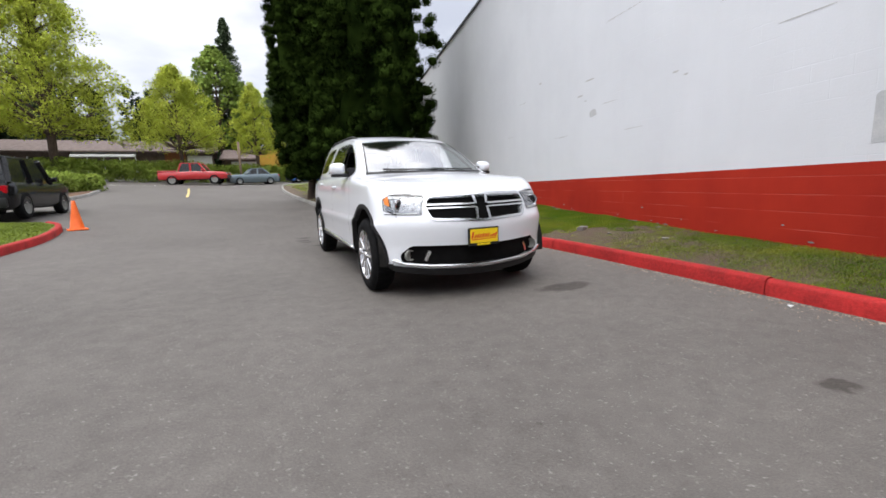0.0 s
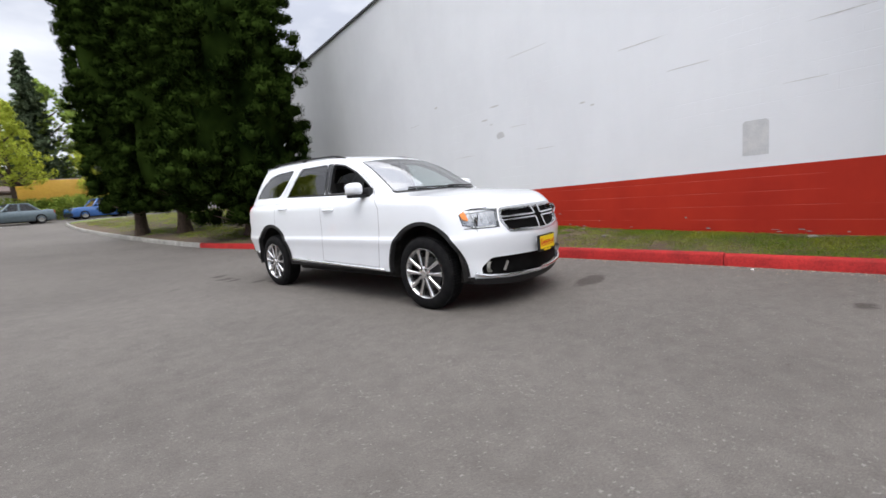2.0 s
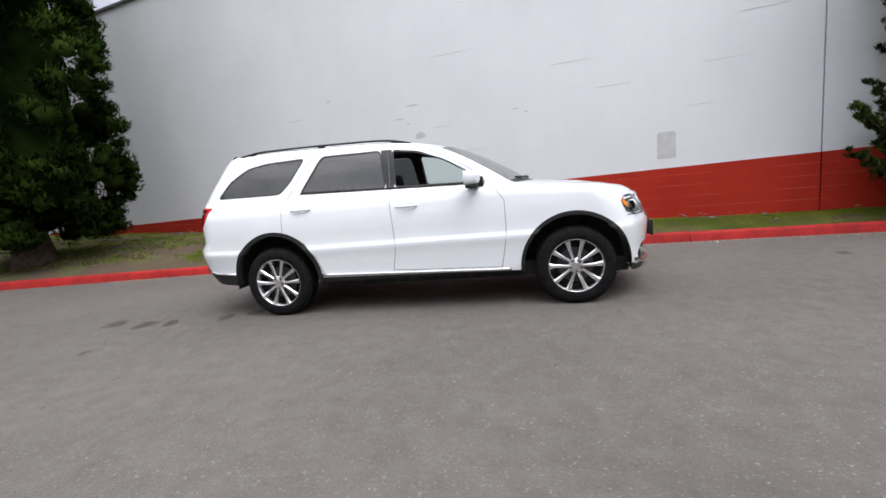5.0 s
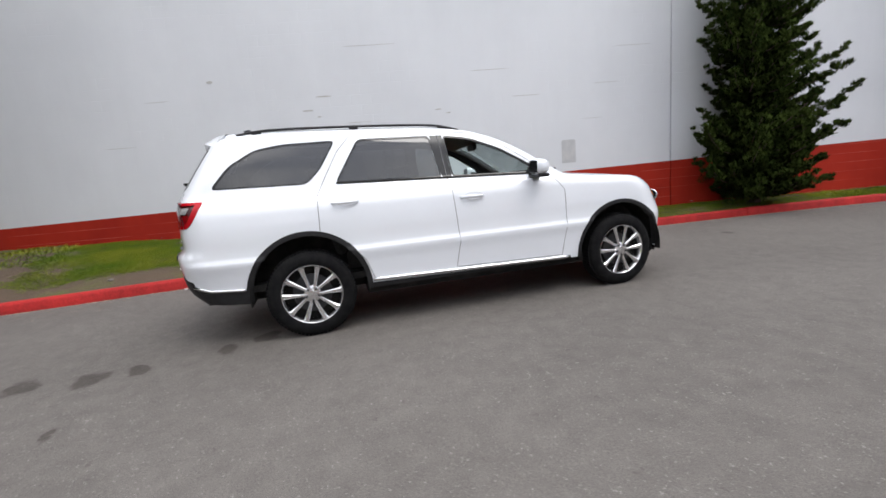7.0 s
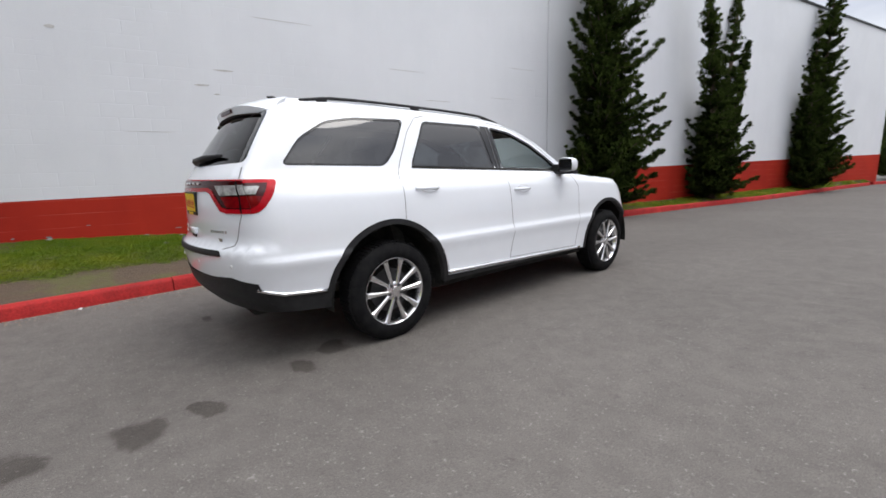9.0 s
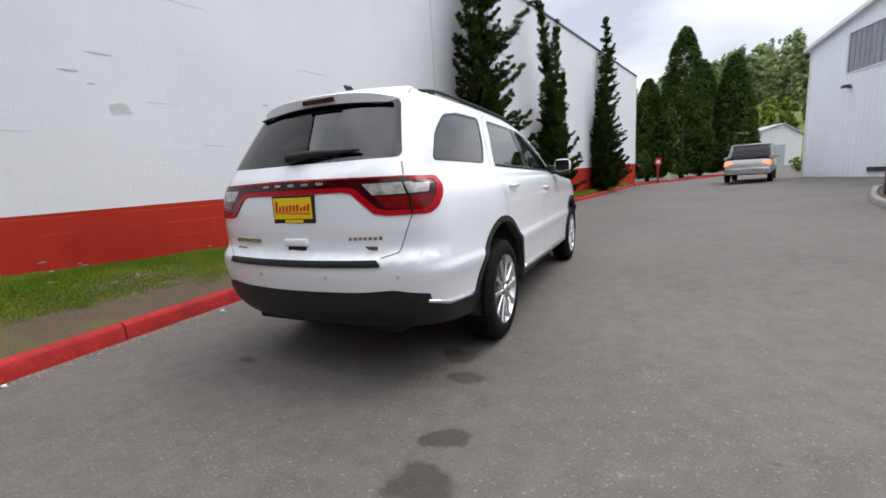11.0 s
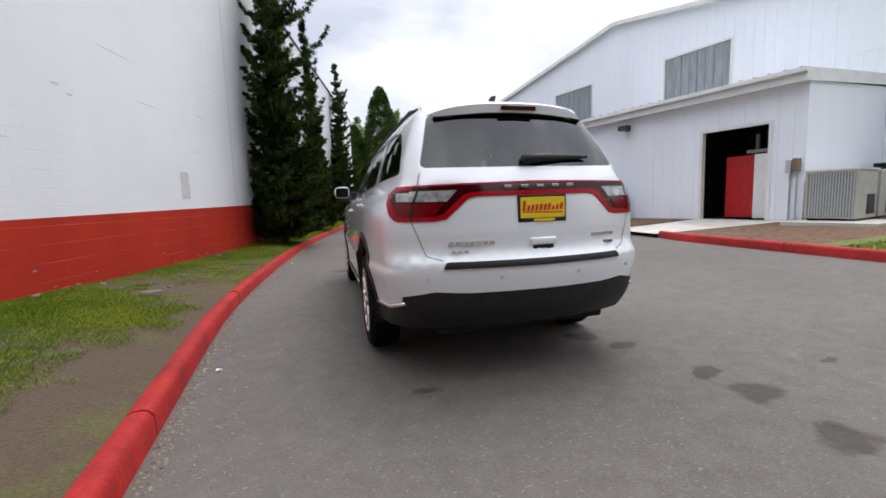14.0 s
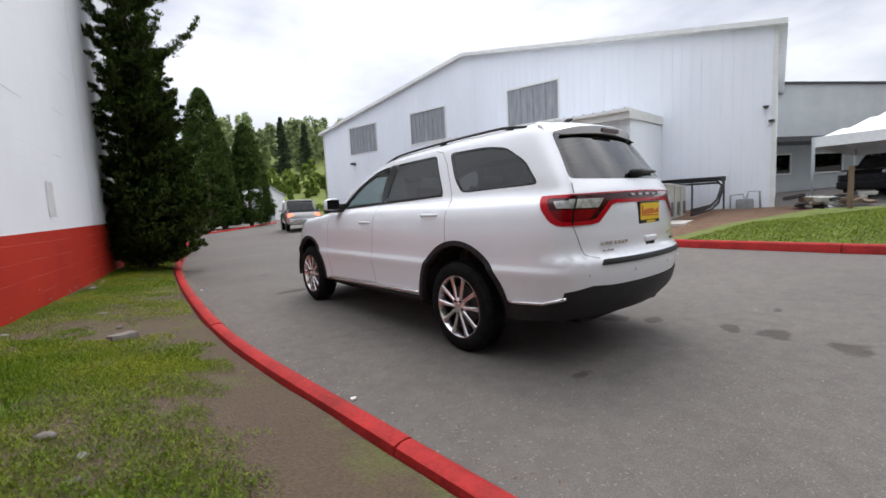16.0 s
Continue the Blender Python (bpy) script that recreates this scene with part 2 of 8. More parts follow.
def block_wall(name, c1, c2, rough, course=0.2, length=0.4, depth=0.35, joint=None, spec=0.35):
    """Painted concrete block: faint courses under thick paint, dirt streaks and rough patches."""
    m, nt, p = shader(name)
    L = nt.links.new
    co = nt.nodes.new("ShaderNodeTexCoord")
    sw = nt.nodes.new("ShaderNodeSeparateXYZ")
    cb = nt.nodes.new("ShaderNodeCombineXYZ")
    L(co.outputs["Object"], sw.inputs[0])
    L(sw.outputs["Y"], cb.inputs["X"])
    L(sw.outputs["Z"], cb.inputs["Y"])
    L(sw.outputs["X"], cb.inputs["Z"])
    br = nt.nodes.new("ShaderNodeTexBrick")
    br.inputs["Scale"].default_value = 1.0
    br.inputs["Mortar Size"].default_value = 0.006
    br.inputs["Mortar Smooth"].default_value = 0.6
    br.inputs["Brick Width"].default_value, br.inputs["Row Height"].default_value = length, course
    br.inputs["Color1"].default_value = br.inputs["Color2"].default_value = (1, 1, 1, 1)
    br.inputs["Mortar"].default_value = (0, 0, 0, 1)
    L(cb.outputs[0], br.inputs["Vector"])
    big = node(nt, "TexNoise", Scale=0.5, Detail=5.0, Roughness=0.6)
    stretch = nt.nodes.new("ShaderNodeMapping")
    stretch.inputs["Scale"].default_value = (3.0, 3.0, 0.35)
    L(co.outputs["Object"], stretch.inputs[0])
    streak = node(nt, "TexNoise", Scale=1.0, Detail=5.0, Roughness=0.65)
    L(stretch.outputs[0], streak.inputs["Vector"])
    fine = node(nt, "TexNoise", Scale=45.0, Detail=4.0, Roughness=0.6)
    L(co.outputs["Object"], big.inputs["Vector"])
    L(co.outputs["Object"], fine.inputs["Vector"])
    av = nt.nodes.new("ShaderNodeMath")
    av.operation = 'MULTIPLY_ADD'
    av.inputs[1].default_value = 0.8
    hf = nt.nodes.new("ShaderNodeMath")
    hf.operation = 'MULTIPLY'
    hf.inputs[1].default_value = 0.2
    L(streak.outputs["Fac"], hf.inputs[0])
    L(big.outputs["Fac"], av.inputs[0])
    L(hf.outputs[0], av.inputs[2])
    r = nt.nodes.new("ShaderNodeValToRGB")
    r.color_ramp.elements[0].position, r.color_ramp.elements[1].position = 0.32, 0.6
    r.color_ramp.elements[0].color, r.color_ramp.elements[1].color = (*c1, 1), (*c2, 1)
    L(av.outputs[0], r.inputs[0])
    L(r.outputs[0], p.inputs["Base Color"])
    p.inputs["Roughness"].default_value = rough
    p.inputs["Specular IOR Level"].default_value = spec
    # the joints come and go under the paint
    fade = nt.nodes.new("ShaderNodeMapRange")
    fade.inputs["From Min"].default_value, fade.inputs["From Max"].default_value = 0.45, 0.7
    fn = node(nt, "TexNoise", Scale=1.1, Detail=3.0)
    L(co.outputs["Object"], fn.inputs["Vector"])
    L(fn.outputs["Fac"], fade.inputs["Value"])
    ml = nt.nodes.new("ShaderNodeMath")
    ml.operation = 'MULTIPLY'
    inv = nt.nodes.new("ShaderNodeMath")
    inv.operation = 'SUBTRACT'
    inv.inputs[0].default_value = 1.0
    L(br.outputs["Color"], inv.inputs[1])
    L(inv.outputs[0], ml.inputs[0])
    L(fade.outputs[0], ml.inputs[1])
    if joint:
        # paler joint lines, mixed in where the joints show
        jm = nt.nodes.new("ShaderNodeMixRGB")
        jm.inputs[2].default_value = (*joint, 1)
        L(ml.outputs[0], jm.inputs[0])
        L(r.outputs[0], jm.inputs[1])
        L(jm.outputs[0], p.inputs["Base Color"])
        fade.inputs["From Min"].default_value, fade.inputs["From Max"].default_value = 0.40, 0.72
    ht = nt.nodes.new("ShaderNodeMath")
    ht.operation = 'MULTIPLY_ADD'
    ht.inputs[1].default_value = -depth
    L(ml.outputs[0], ht.inputs[0])
    fh = nt.nodes.new("ShaderNodeMath")
    fh.operation = 'MULTIPLY'
    fh.inputs[1].default_value = 0.18
    L(fine.outputs["Fac"], fh.inputs[0])
    L(fh.outputs[0], ht.inputs[2])
    b = nt.nodes.new("ShaderNodeBump")
    b.inputs["Strength"].default_value = 0.7
    b.inputs["Distance"].default_value = 0.012
    L(ht.outputs[0], b.inputs["Height"])
    L(b.outputs[0], p.inputs["Normal"])
    MATS[name] = m
    return m


m_wall_white = block_wall("white_block_paint", (0.69, 0.705, 0.73), (0.745, 0.76, 0.785), 0.7)
m_wall_red = block_wall("red_block_paint", (0.30, 0.018, 0.011), (0.43, 0.031, 0.015), 0.7, length=60.0, depth=1.0, joint=(0.56, 0.13, 0.09), spec=0.15)
m_patch = surface("patched_wall_paint", (0.50, 0.51, 0.52), (0.58, 0.58, 0.58), 0.8, bump=0.15)
m_chip = surface("bare_block", (0.40, 0.39, 0.37), (0.62, 0.61, 0.59), 0.9, scale=30, bump=0.4)
m_kerb_red = surface("red_kerb_paint", (0.22, 0.011, 0.011), (0.43, 0.022, 0.020), 0.7, scale=3.0, fine=40, fine_amount=0.5, bump=0.5, low=0.3, high=0.7, spec=0.25)
m_kerb_grey = surface("weathered_concrete", (0.17, 0.165, 0.15), (0.30, 0.29, 0.27), 0.85, scale=4, fine=60, fine_amount=0.5, bump=0.4)
m_concrete = surface("pale_concrete", (0.42, 0.40, 0.37), (0.56, 0.54, 0.50), 0.85, scale=2, fine=50, fine_amount=0.35, bump=0.3)
m_soil = surface("bark_mulch", (0.10, 0.055, 0.032), (0.20, 0.115, 0.070), 0.95, scale=9, fine=70, fine_amount=0.7, bump=0.9, bump_dist=0.03)
m_verge = surface("mossy_turf", (0.098, 0.068, 0.044), (0.105, 0.115, 0.028), 0.95, scale=1.6, fine=60, fine_amount=0.7, bump=0.9, bump_dist=0.03, low=0.50, high=0.68)
m_lawn = surface("lawn_soil", (0.11, 0.135, 0.03), (0.15, 0.19, 0.035), 0.95, scale=2, fine=70, fine_amount=0.6, bump=0.8, bump_dist=0.03)
m_grass = leafy("grass_blades", (0.115, 0.215, 0.014), (0.34, 0.37, 0.035), scale=1.1, through_light=0.3, low=0.40, high=0.78)
m_lawn_grass = leafy("lawn_blades", (0.13, 0.19, 0.02), (0.23, 0.30, 0.04), scale=0.7, through_light=0.3)
m_metal_white = surface("painted_steel_siding", (0.75, 0.79, 0.855), (0.80, 0.84, 0.905), 0.45, scale=0.6, fine=30, fine_amount=0.12, bump=0.04, stretch=(1, 1, 0.3))
m_metal_grey = surface("grey_siding", (0.36, 0.39, 0.40), (0.42, 0.45, 0.46), 0.5, scale=1, bump=0.05)
m_trim_white = surface("white_trim", (0.66, 0.67, 0.66), (0.74, 0.75, 0.74), 0.5, scale=4, bump=0.06)
m_dark_metal = surface("dark_metal", (0.020, 0.020, 0.022), (0.045, 0.045, 0.048), 0.45, scale=6, bump=0.1)
m_panel_trans = surface("translucent_panel", (0.20, 0.22, 0.24), (0.32, 0.34, 0.36), 0.35, scale=2, bump=0.05, stretch=(4, 4, 0.5))
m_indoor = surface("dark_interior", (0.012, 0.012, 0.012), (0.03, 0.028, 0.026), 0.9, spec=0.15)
m_bark = surface("bark", (0.055, 0.038, 0.028), (0.12, 0.085, 0.062), 0.95, scale=10, stretch=(2, 2, 0.4), bump=0.8, bump_dist=0.02)
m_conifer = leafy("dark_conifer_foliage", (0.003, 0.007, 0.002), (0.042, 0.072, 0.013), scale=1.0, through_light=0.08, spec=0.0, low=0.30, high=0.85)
m_juniper = leafy("juniper_foliage", (0.014, 0.026, 0.007), (0.085, 0.120, 0.028), scale=2.2, through_light=0.18, spec=0.0, low=0.30, high=0.85)
m_cypress = leafy("cypress_foliage", (0.034, 0.064, 0.018), (0.115, 0.180, 0.044), scale=0.8, through_light=0.18, spec=0.02, low=0.3, high=0.8)
# Greyed and lightened: haze over distance is mixed into the fir colour.
m_fir = leafy("hazed_fir_needles", (0.070, 0.105, 0.065), (0.170, 0.220, 0.125), scale=0.5, through_light=0.2, spec=0.0)
m_leaf = leafy("spring_leaves", (0.40, 0.48, 0.05), (0.68, 0.74, 0.12), scale=0.6, through_light=0.65)
m_leaf_mid = leafy("green_leaves", (0.17, 0.27, 0.05), (0.38, 0.50, 0.10), scale=0.3, through_light=0.42)
# Pale low-contrast greens: distance haze is put into this wood's colour.
m_hazed_wood = leafy("far_wood", (0.24, 0.32, 0.14), (0.48, 0.58, 0.27), scale=0.12, through_light=0.4, low=0.35, high=0.7)
m_fir_wood = leafy("far_fir_wood", (0.020, 0.034, 0.020), (0.055, 0.085, 0.040), scale=0.15, through_light=0.15, spec=0.0)
m_hedge = leafy("hedge_leaves", (0.22, 0.32, 0.05), (0.42, 0.52, 0.10), scale=0.8, through_light=0.45)
m_paint = surface("white_car_paint", (0.79, 0.815, 0.855), (0.805, 0.83, 0.87), 0.28, scale=3, fine=900, fine_amount=0.02, bump=0.0, coat=1.0)
m_black_plastic = surface("black_plastic", (0.013, 0.013, 0.014), (0.021, 0.021, 0.022), 0.5, scale=20, fine=300, bump=0.08, spec=0.3)
m_gloss_black = surface("gloss_black", (0.008, 0.008, 0.009), (0.012, 0.012, 0.013), 0.12, bump=0.0)
m_rubber = surface("tyre_rubber", (0.006, 0.006, 0.007), (0.013, 0.013, 0.013), 0.85, scale=14, fine=200, bump=0.2, spec=0.10)
m_chrome = surface("chrome", (0.72, 0.73, 0.74), (0.78, 0.79, 0.80), 0.20, metal=1.0, bump=0.0, rough2=0.28)
m_alloy = surface("polished_alloy", (0.74, 0.74, 0.75), (0.82, 0.82, 0.83), 0.18, metal=1.0, bump=0.0, rough2=0.3)
m_grille = surface("grille_black", (0.003, 0.003, 0.003), (0.006, 0.006, 0.006), 0.7, bump=0.0, spec=0.08)
m_seam = surface("panel_gap", (0.15, 0.15, 0.155), (0.20, 0.20, 0.205), 0.8, bump=0.0)
m_glass_tint = glass("tinted_glass", (0.09, 0.095, 0.10), gloss=0.11)
m_glass_clear = glass("clear_glass", (0.74, 0.84, 0.82), gloss=0.05)
m_windshield = glass("windshield_glass", (0.66, 0.77, 0.76), rough=0.10, gloss=0.42)
m_rear_glass = glass("rear_window_glass", (0.09, 0.095, 0.10), gloss=0.07)
m_far_glass = surface("dark_car_glass", (0.010, 0.011, 0.012), (0.020, 0.022, 0.024), 0.08, bump=0.0)
m_lens_clear = glass("lamp_lens", (0.9, 0.91, 0.92), gloss=0.06)
m_lens_mid = surface("deep_red_lens", (0.12, 0.002, 0.004), (0.22, 0.003, 0.006), 0.12, scale=30, bump=0.05, spec=0.3)
m_lens_red = surface("red_lamp_lens", (0.36, 0.004, 0.010), (0.44, 0.006, 0.014), 0.16, scale=12, bump=0.0, spec=0.22)
m_lens_dark_red = surface("smoked_red_lens", (0.030, 0.002, 0.003), (0.050, 0.004, 0.005), 0.10, scale=12, bump=0.0, spec=0.4)
m_lens_white = surface("reversing_lens", (0.26, 0.26, 0.26), (0.62, 0.62, 0.60), 0.15, scale=22, bump=0.1, metal=0.2, coat=0.4)
m_amber = surface("amber_lens", (0.70, 0.20, 0.03), (0.80, 0.27, 0.05), 0.2, bump=0.0)
m_reflector = surface("lamp_reflector", (0.22, 0.225, 0.235), (0.55, 0.56, 0.57), 0.16, metal=0.9, scale=26, bump=0.1)
m_cloth = surface("dark_upholstery", (0.030, 0.029, 0.028), (0.050, 0.048, 0.046), 0.8, scale=30, bump=0.2)
m_headliner = surface("grey_headliner", (0.30, 0.29, 0.27), (0.36, 0.35, 0.33), 0.9)
m_yellow = surface("yellow_plate", (0.80, 0.55, 0.010), (0.86, 0.62, 0.015), 0.4, bump=0.0)
m_red_print = surface("red_print", (0.55, 0.02, 0.015), (0.62, 0.03, 0.02), 0.4, bump=0.0)
m_orange = surface("orange_cone_plastic", (0.80, 0.12, 0.015), (0.90, 0.17, 0.025), 0.5, bump=0.05)
m_drum_black = surface("black_drum_plastic", (0.018, 0.018, 0.02), (0.03, 0.03, 0.032), 0.45, bump=0.1)
m_drum_blue = surface("blue_drum_plastic", (0.025, 0.13, 0.40), (0.035, 0.17, 0.48), 0.4, bump=0.1)
m_red_panel = surface("red_painted_panel", (0.45, 0.012, 0.016), (0.55, 0.018, 0.02), 0.4, bump=0.05)
m_hvac = surface("beige_sheet_steel", (0.36, 0.36, 0.32), (0.44, 0.44, 0.40), 0.5, bump=0.05)
m_fin = surface("condenser_fins", (0.13, 0.13, 0.12), (0.24, 0.24, 0.22), 0.5, scale=60, bump=0.3)
m_car_black = surface("black_car_paint", (0.006, 0.006, 0.007), (0.010, 0.010, 0.011), 0.22, bump=0.0, spec=0.3)
m_car_red = surface("red_car_paint", (0.42, 0.015, 0.018), (0.48, 0.02, 0.022), 0.25, bump=0.0, coat=1.0)
m_car_blue = surface("blue_car_paint", (0.02, 0.09, 0.28), (0.03, 0.11, 0.32), 0.25, bump=0.0, coat=1.0)
m_car_silver = surface("silver_car_paint", (0.42, 0.42, 0.41), (0.48, 0.48, 0.47), 0.3, metal=0.5, bump=0.0, coat=1.0)
m_roof_brown = surface("brown_shingles", (0.10, 0.075, 0.065), (0.17, 0.13, 0.115), 0.9, scale=3, fine=30, fine_amount=0.6, bump=0.5)
m_house_wall = surface("dark_house_siding", (0.10, 0.075, 0.06), (0.16, 0.12, 0.10), 0.8, scale=2, bump=0.2)
m_house_brown = surface("russet_boards", (0.26, 0.10, 0.04), (0.34, 0.14, 0.06), 0.8, scale=2, bump=0.2)
m_yellow_paint = surface("worn_yellow_line", (0.55, 0.42, 0.16), (0.68, 0.54, 0.22), 0.8, scale=14, bump=0.1)
m_wood_brown = surface("weathered_wood", (0.13, 0.09, 0.06), (0.22, 0.16, 0.11), 0.9, scale=6, stretch=(1, 1, 0.2), bump=0.4)
m_white_tent = surface("white_canopy_fabric", (0.78, 0.79, 0.80), (0.84, 0.85, 0.86), 0.7, bump=0.05)
m_litter = surface("white_litter", (0.75, 0.75, 0.75), (0.8, 0.8, 0.8), 0.7, bump=0.0)
m_yellow_box = surface("yellow_truck_paint", (0.60, 0.34, 0.05), (0.68, 0.40, 0.07), 0.4, bump=0.0)
m_stone = surface("verge_stone", (0.13, 0.115, 0.10), (0.24, 0.22, 0.20), 0.9, scale=12, bump=0.4)

# ---- building helpers ----


def finish(name, bm, material, smooth=False, angle=None):
    me = bpy.data.meshes.new(name)
    bm.to_mesh(me)
    bm.free()
    if material is not None:
        me.materials.append(material)
    if smooth:
        for f in me.polygons:
            f.use_smooth = True
        if angle is not None:
            me.set_sharp_from_angle(angle=radians(angle))
    return me


def part(name, bm, material, parent=None, label="", smooth=False, angle=None):
    ob = new(name, finish(name, bm, material, smooth, angle))
    if parent is not None:
        ob.parent = parent
    if label:
        ob["label"] = label
    return ob


def thing(name, label, category, group="", at=None, kind=""):
    ob = new(name)
    if at is not None:
        ob.matrix_world = at
    return tagged(ob, label, category, group, kind)


def box(bm, x0, x1, y0, y1, z0, z1, bevel=0.0, m=None):
    vs = [bm.verts.new((x, y, z)) for x in (x0, x1) for y in (y0, y1) for z in (z0, z1)]
    a, b, c, d, e, f, g, h = vs
    fs = [bm.faces.new(q) for q in ((a, b, d, c), (e, g, h, f), (a, e, f, b), (c, d, h, g), (a, c, g, e), (b, f, h, d))]
    if m is not None:
        bmesh.ops.transform(bm, matrix=m, verts=vs)
    if bevel:
        edges = list({ed for fc in fs for ed in fc.edges})
        bmesh.ops.bevel(bm, geom=edges, offset=bevel, segments=2, affect='EDGES', profile=0.6)
    return vs


def tube(bm, pts, r, sides=8, cap=True, radii=None):
    """A round bar along a line of points."""
    pts = [Vector(p) for p in pts]
    rings = []
    for i, p in enumerate(pts):
        d = (pts[min(i + 1, len(pts) - 1)] - pts[max(i - 1, 0)]).normalized()
        q = d.to_track_quat('Z', 'Y').to_matrix()
        rr = radii[i] if radii else r
        rings.append([bm.verts.new(p + q @ Vector((rr * math.cos(a), rr * math.sin(a), 0)))
                      for a in [2 * math.pi * k / sides for k in range(sides)]])
    for a, b in zip(rings, rings[1:]):
        for k in range(sides):
            bm.faces.new((a[k], a[(k + 1) % sides], b[(k + 1) % sides], b[k]))
    if cap:
        bm.faces.new(rings[0][::-1])
        bm.faces.new(rings[-1])


def lathe(bm, profile, sides=32, m=None):
    """A turned body about the x axis from (x, r) pairs."""
    rings = []
    for x, r in profile:
        rings.append([bm.verts.new((x, r * math.cos(a), r * math.sin(a))) for a in [2 * math.pi * k / sides for k in range(sides)]])
    for a, b in zip(rings, rings[1:]):
        for k in range(sides):
            bm.faces.new((a[k], a[(k + 1) % sides], b[(k + 1) % sides], b[k]))
    if m is not None:
        bmesh.ops.transform(bm, matrix=m, verts=[v for rg in rings for v in rg])


def extrude_profile(bm, line, profile):
    """Sweep an (offset, height) outline along a level line; offset to the right of the way."""
    rings = []
    n = len(line)
    for i in range(n):
        a, b = Vector(line[max(i - 1, 0)]), Vector(line[min(i + 1, n - 1)])
        d = (b - a)
        d.z = 0
        d.normalize()
        side = Vector((d.y, -d.x, 0))
        p = Vector(line[i])
        rings.append([bm.verts.new(p + side * o + Vector((0, 0, h))) for o, h in profile])
    k = len(profile)
    for a, b in zip(rings, rings[1:]):
        for j in range(k - 1):
            bm.faces.new((a[j], b[j], b[j + 1], a[j + 1]))
    bm.faces.new(rings[0])
    bm.faces.new(rings[-1][::-1])
    bmesh.ops.recalc_face_normals(bm, faces=bm.faces)


def softplus(v, k=1.0):
    return v if v / k > 40 else k * math.log1p(math.exp(v / k))


def ground_z(x, y):
    """The lot falls gently towards the wall and rises to the street behind."""
    return 0.042 * softplus(-x - 1.75, 0.45) + 0.05 * softplus(y - 8.0, 1.5) - 0.008


def along(table, v):
    """Smooth interpolation in a short table of (v, value)."""
    if v <= table[0][0]:
        return table[0][1]
    if v >= table[-1][0]:
        return table[-1][1]
    i = next(k for k in range(len(table) - 1) if table[k + 1][0] >= v)
    (x0, y0), (x1, y1) = table[i], table[i + 1]
    s0 = (y1 - y0) / (x1 - x0)
    sl = s0 if i == 0 else 0.5 * (s0 + (y0 - table[i - 1][1]) / (x0 - table[i - 1][0]))
    sr = s0 if i + 2 >= len(table) else 0.5 * (s0 + (table[i + 2][1] - y1) / (table[i + 2][0] - x1))
    t, h = (v - x0) / (x1 - x0), x1 - x0
    return (y0 * (1 + 2 * t) * (1 - t) ** 2 + h * sl * t * (1 - t) ** 2 + y1 * t * t * (3 - 2 * t) + h * sr * t * t * (t - 1))


def inside(poly, x, y):
    hit = False
    j = len(poly) - 1
    for i in range(len(poly)):
        (xi, yi), (xj, yj) = poly[i], poly[j]
        if (yi > y) != (yj > y) and x < (xj - xi) * (y - yi) / (yj - yi) + xi:
            hit = not hit
        j = i
    return hit

# ---- ground, kerbs, walls ----
KERB = [(-28.0, -1.15), (-22.0, -0.40), (-15.0, 0.45), (-11.0, 1.18), (-7.5, 1.72), (-5.0, 1.98), (-2.5, 2.16), (0.0, 2.24),
        (2.5, 2.08), (4.0, 1.95), (6.5, 1.66), (8.0, 1.36), (10.0, 0.88), (12.5, 0.58), (15.0, 0.38), (20.0, 0.10), (25.0, 0.05), (31.0, 0.35)]


def kerb_x(y):
    return along(KERB, y)


def wall_x(y):
    return 3.616 + 0.178 * (y + 3.614)


def verge_z(x, y):
    """The verge rises from the kerb's top to the wall's foot."""
    a, b = kerb_x(y) + 0.16, wall_x(y)
    f = min(max((x - a) / max(b - a, 0.5), 0), 1)
    foot = along([(-30, 0.30), (-4, 0.20), (0, 0.29), (4, 0.45), (8, 0.56), (16, 0.85), (30, 1.5)], y)
    return ground_z(a, y) + 0.10 + (foot - ground_z(a, y) - 0.10) * f * (2 - f) + 0.025 * noise.noise(Vector((x * 1.3, y * 1.3, 0)))


def sheet(name, xs, ys, zf, material, keep=None):
    bm = bmesh.new()
    grid = [[bm.verts.new((x, y, zf(x, y))) for x in xs] for y in ys]
    for j in range(len(ys) - 1):
        for i in range(len(xs) - 1):
            if keep is None or keep(0.5 * (xs[i] + xs[i + 1]), 0.5 * (ys[j] + ys[j + 1])):
                bm.faces.new((grid[j][i], grid[j][i + 1], grid[j + 1][i + 1], grid[j + 1][i]))
    for v in [v for v in bm.verts if not v.link_faces]:
        bm.verts.remove(v)
    return part(name, bm, material, smooth=True)


far = [26, 28, 30, 33, 36, 40, 46, 55, 80, 120, 200, 400, 900]
axis = [-v for v in far[::-1]] + [float(v) for v in np.arange(-24, 24.1, 1.0)] + far
ground = sheet("ground", axis, axis, ground_z, m_asphalt)
tagged(ground, "worn grey asphalt of the lot and lanes", "ground", kind="structure")


# the verge between the kerb and the white wall
def build_verge():
    bm = bmesh.new()
    ys = list(np.arange(-29.0, 11.01, 0.25)) + list(np.arange(11.5, 31.1, 0.5))
    rows = []
    for y in ys:
        a = kerb_x(y) + 0.14
        b = max(wall_x(y) + 0.05, a + 0.4) if y < 19 else 16.0
        if y > 14:
            b = max(b, 8.0)
        rows.append([bm.verts.new((a + (b - a) * k / 14, y, verge_z(a + (b - a) * k / 14, y))) for k in range(15)])
    for r, s in zip(rows, rows[1:]):
        for k in range(14):
            bm.faces.new((r[k], r[k + 1], s[k + 1], s[k]))
    ob = part("verge", bm, m_verge, smooth=True)
    return tagged(ob, "patchy mossy grass verge with bare soil along the wall", "grass verge", kind="structure")


build_verge()


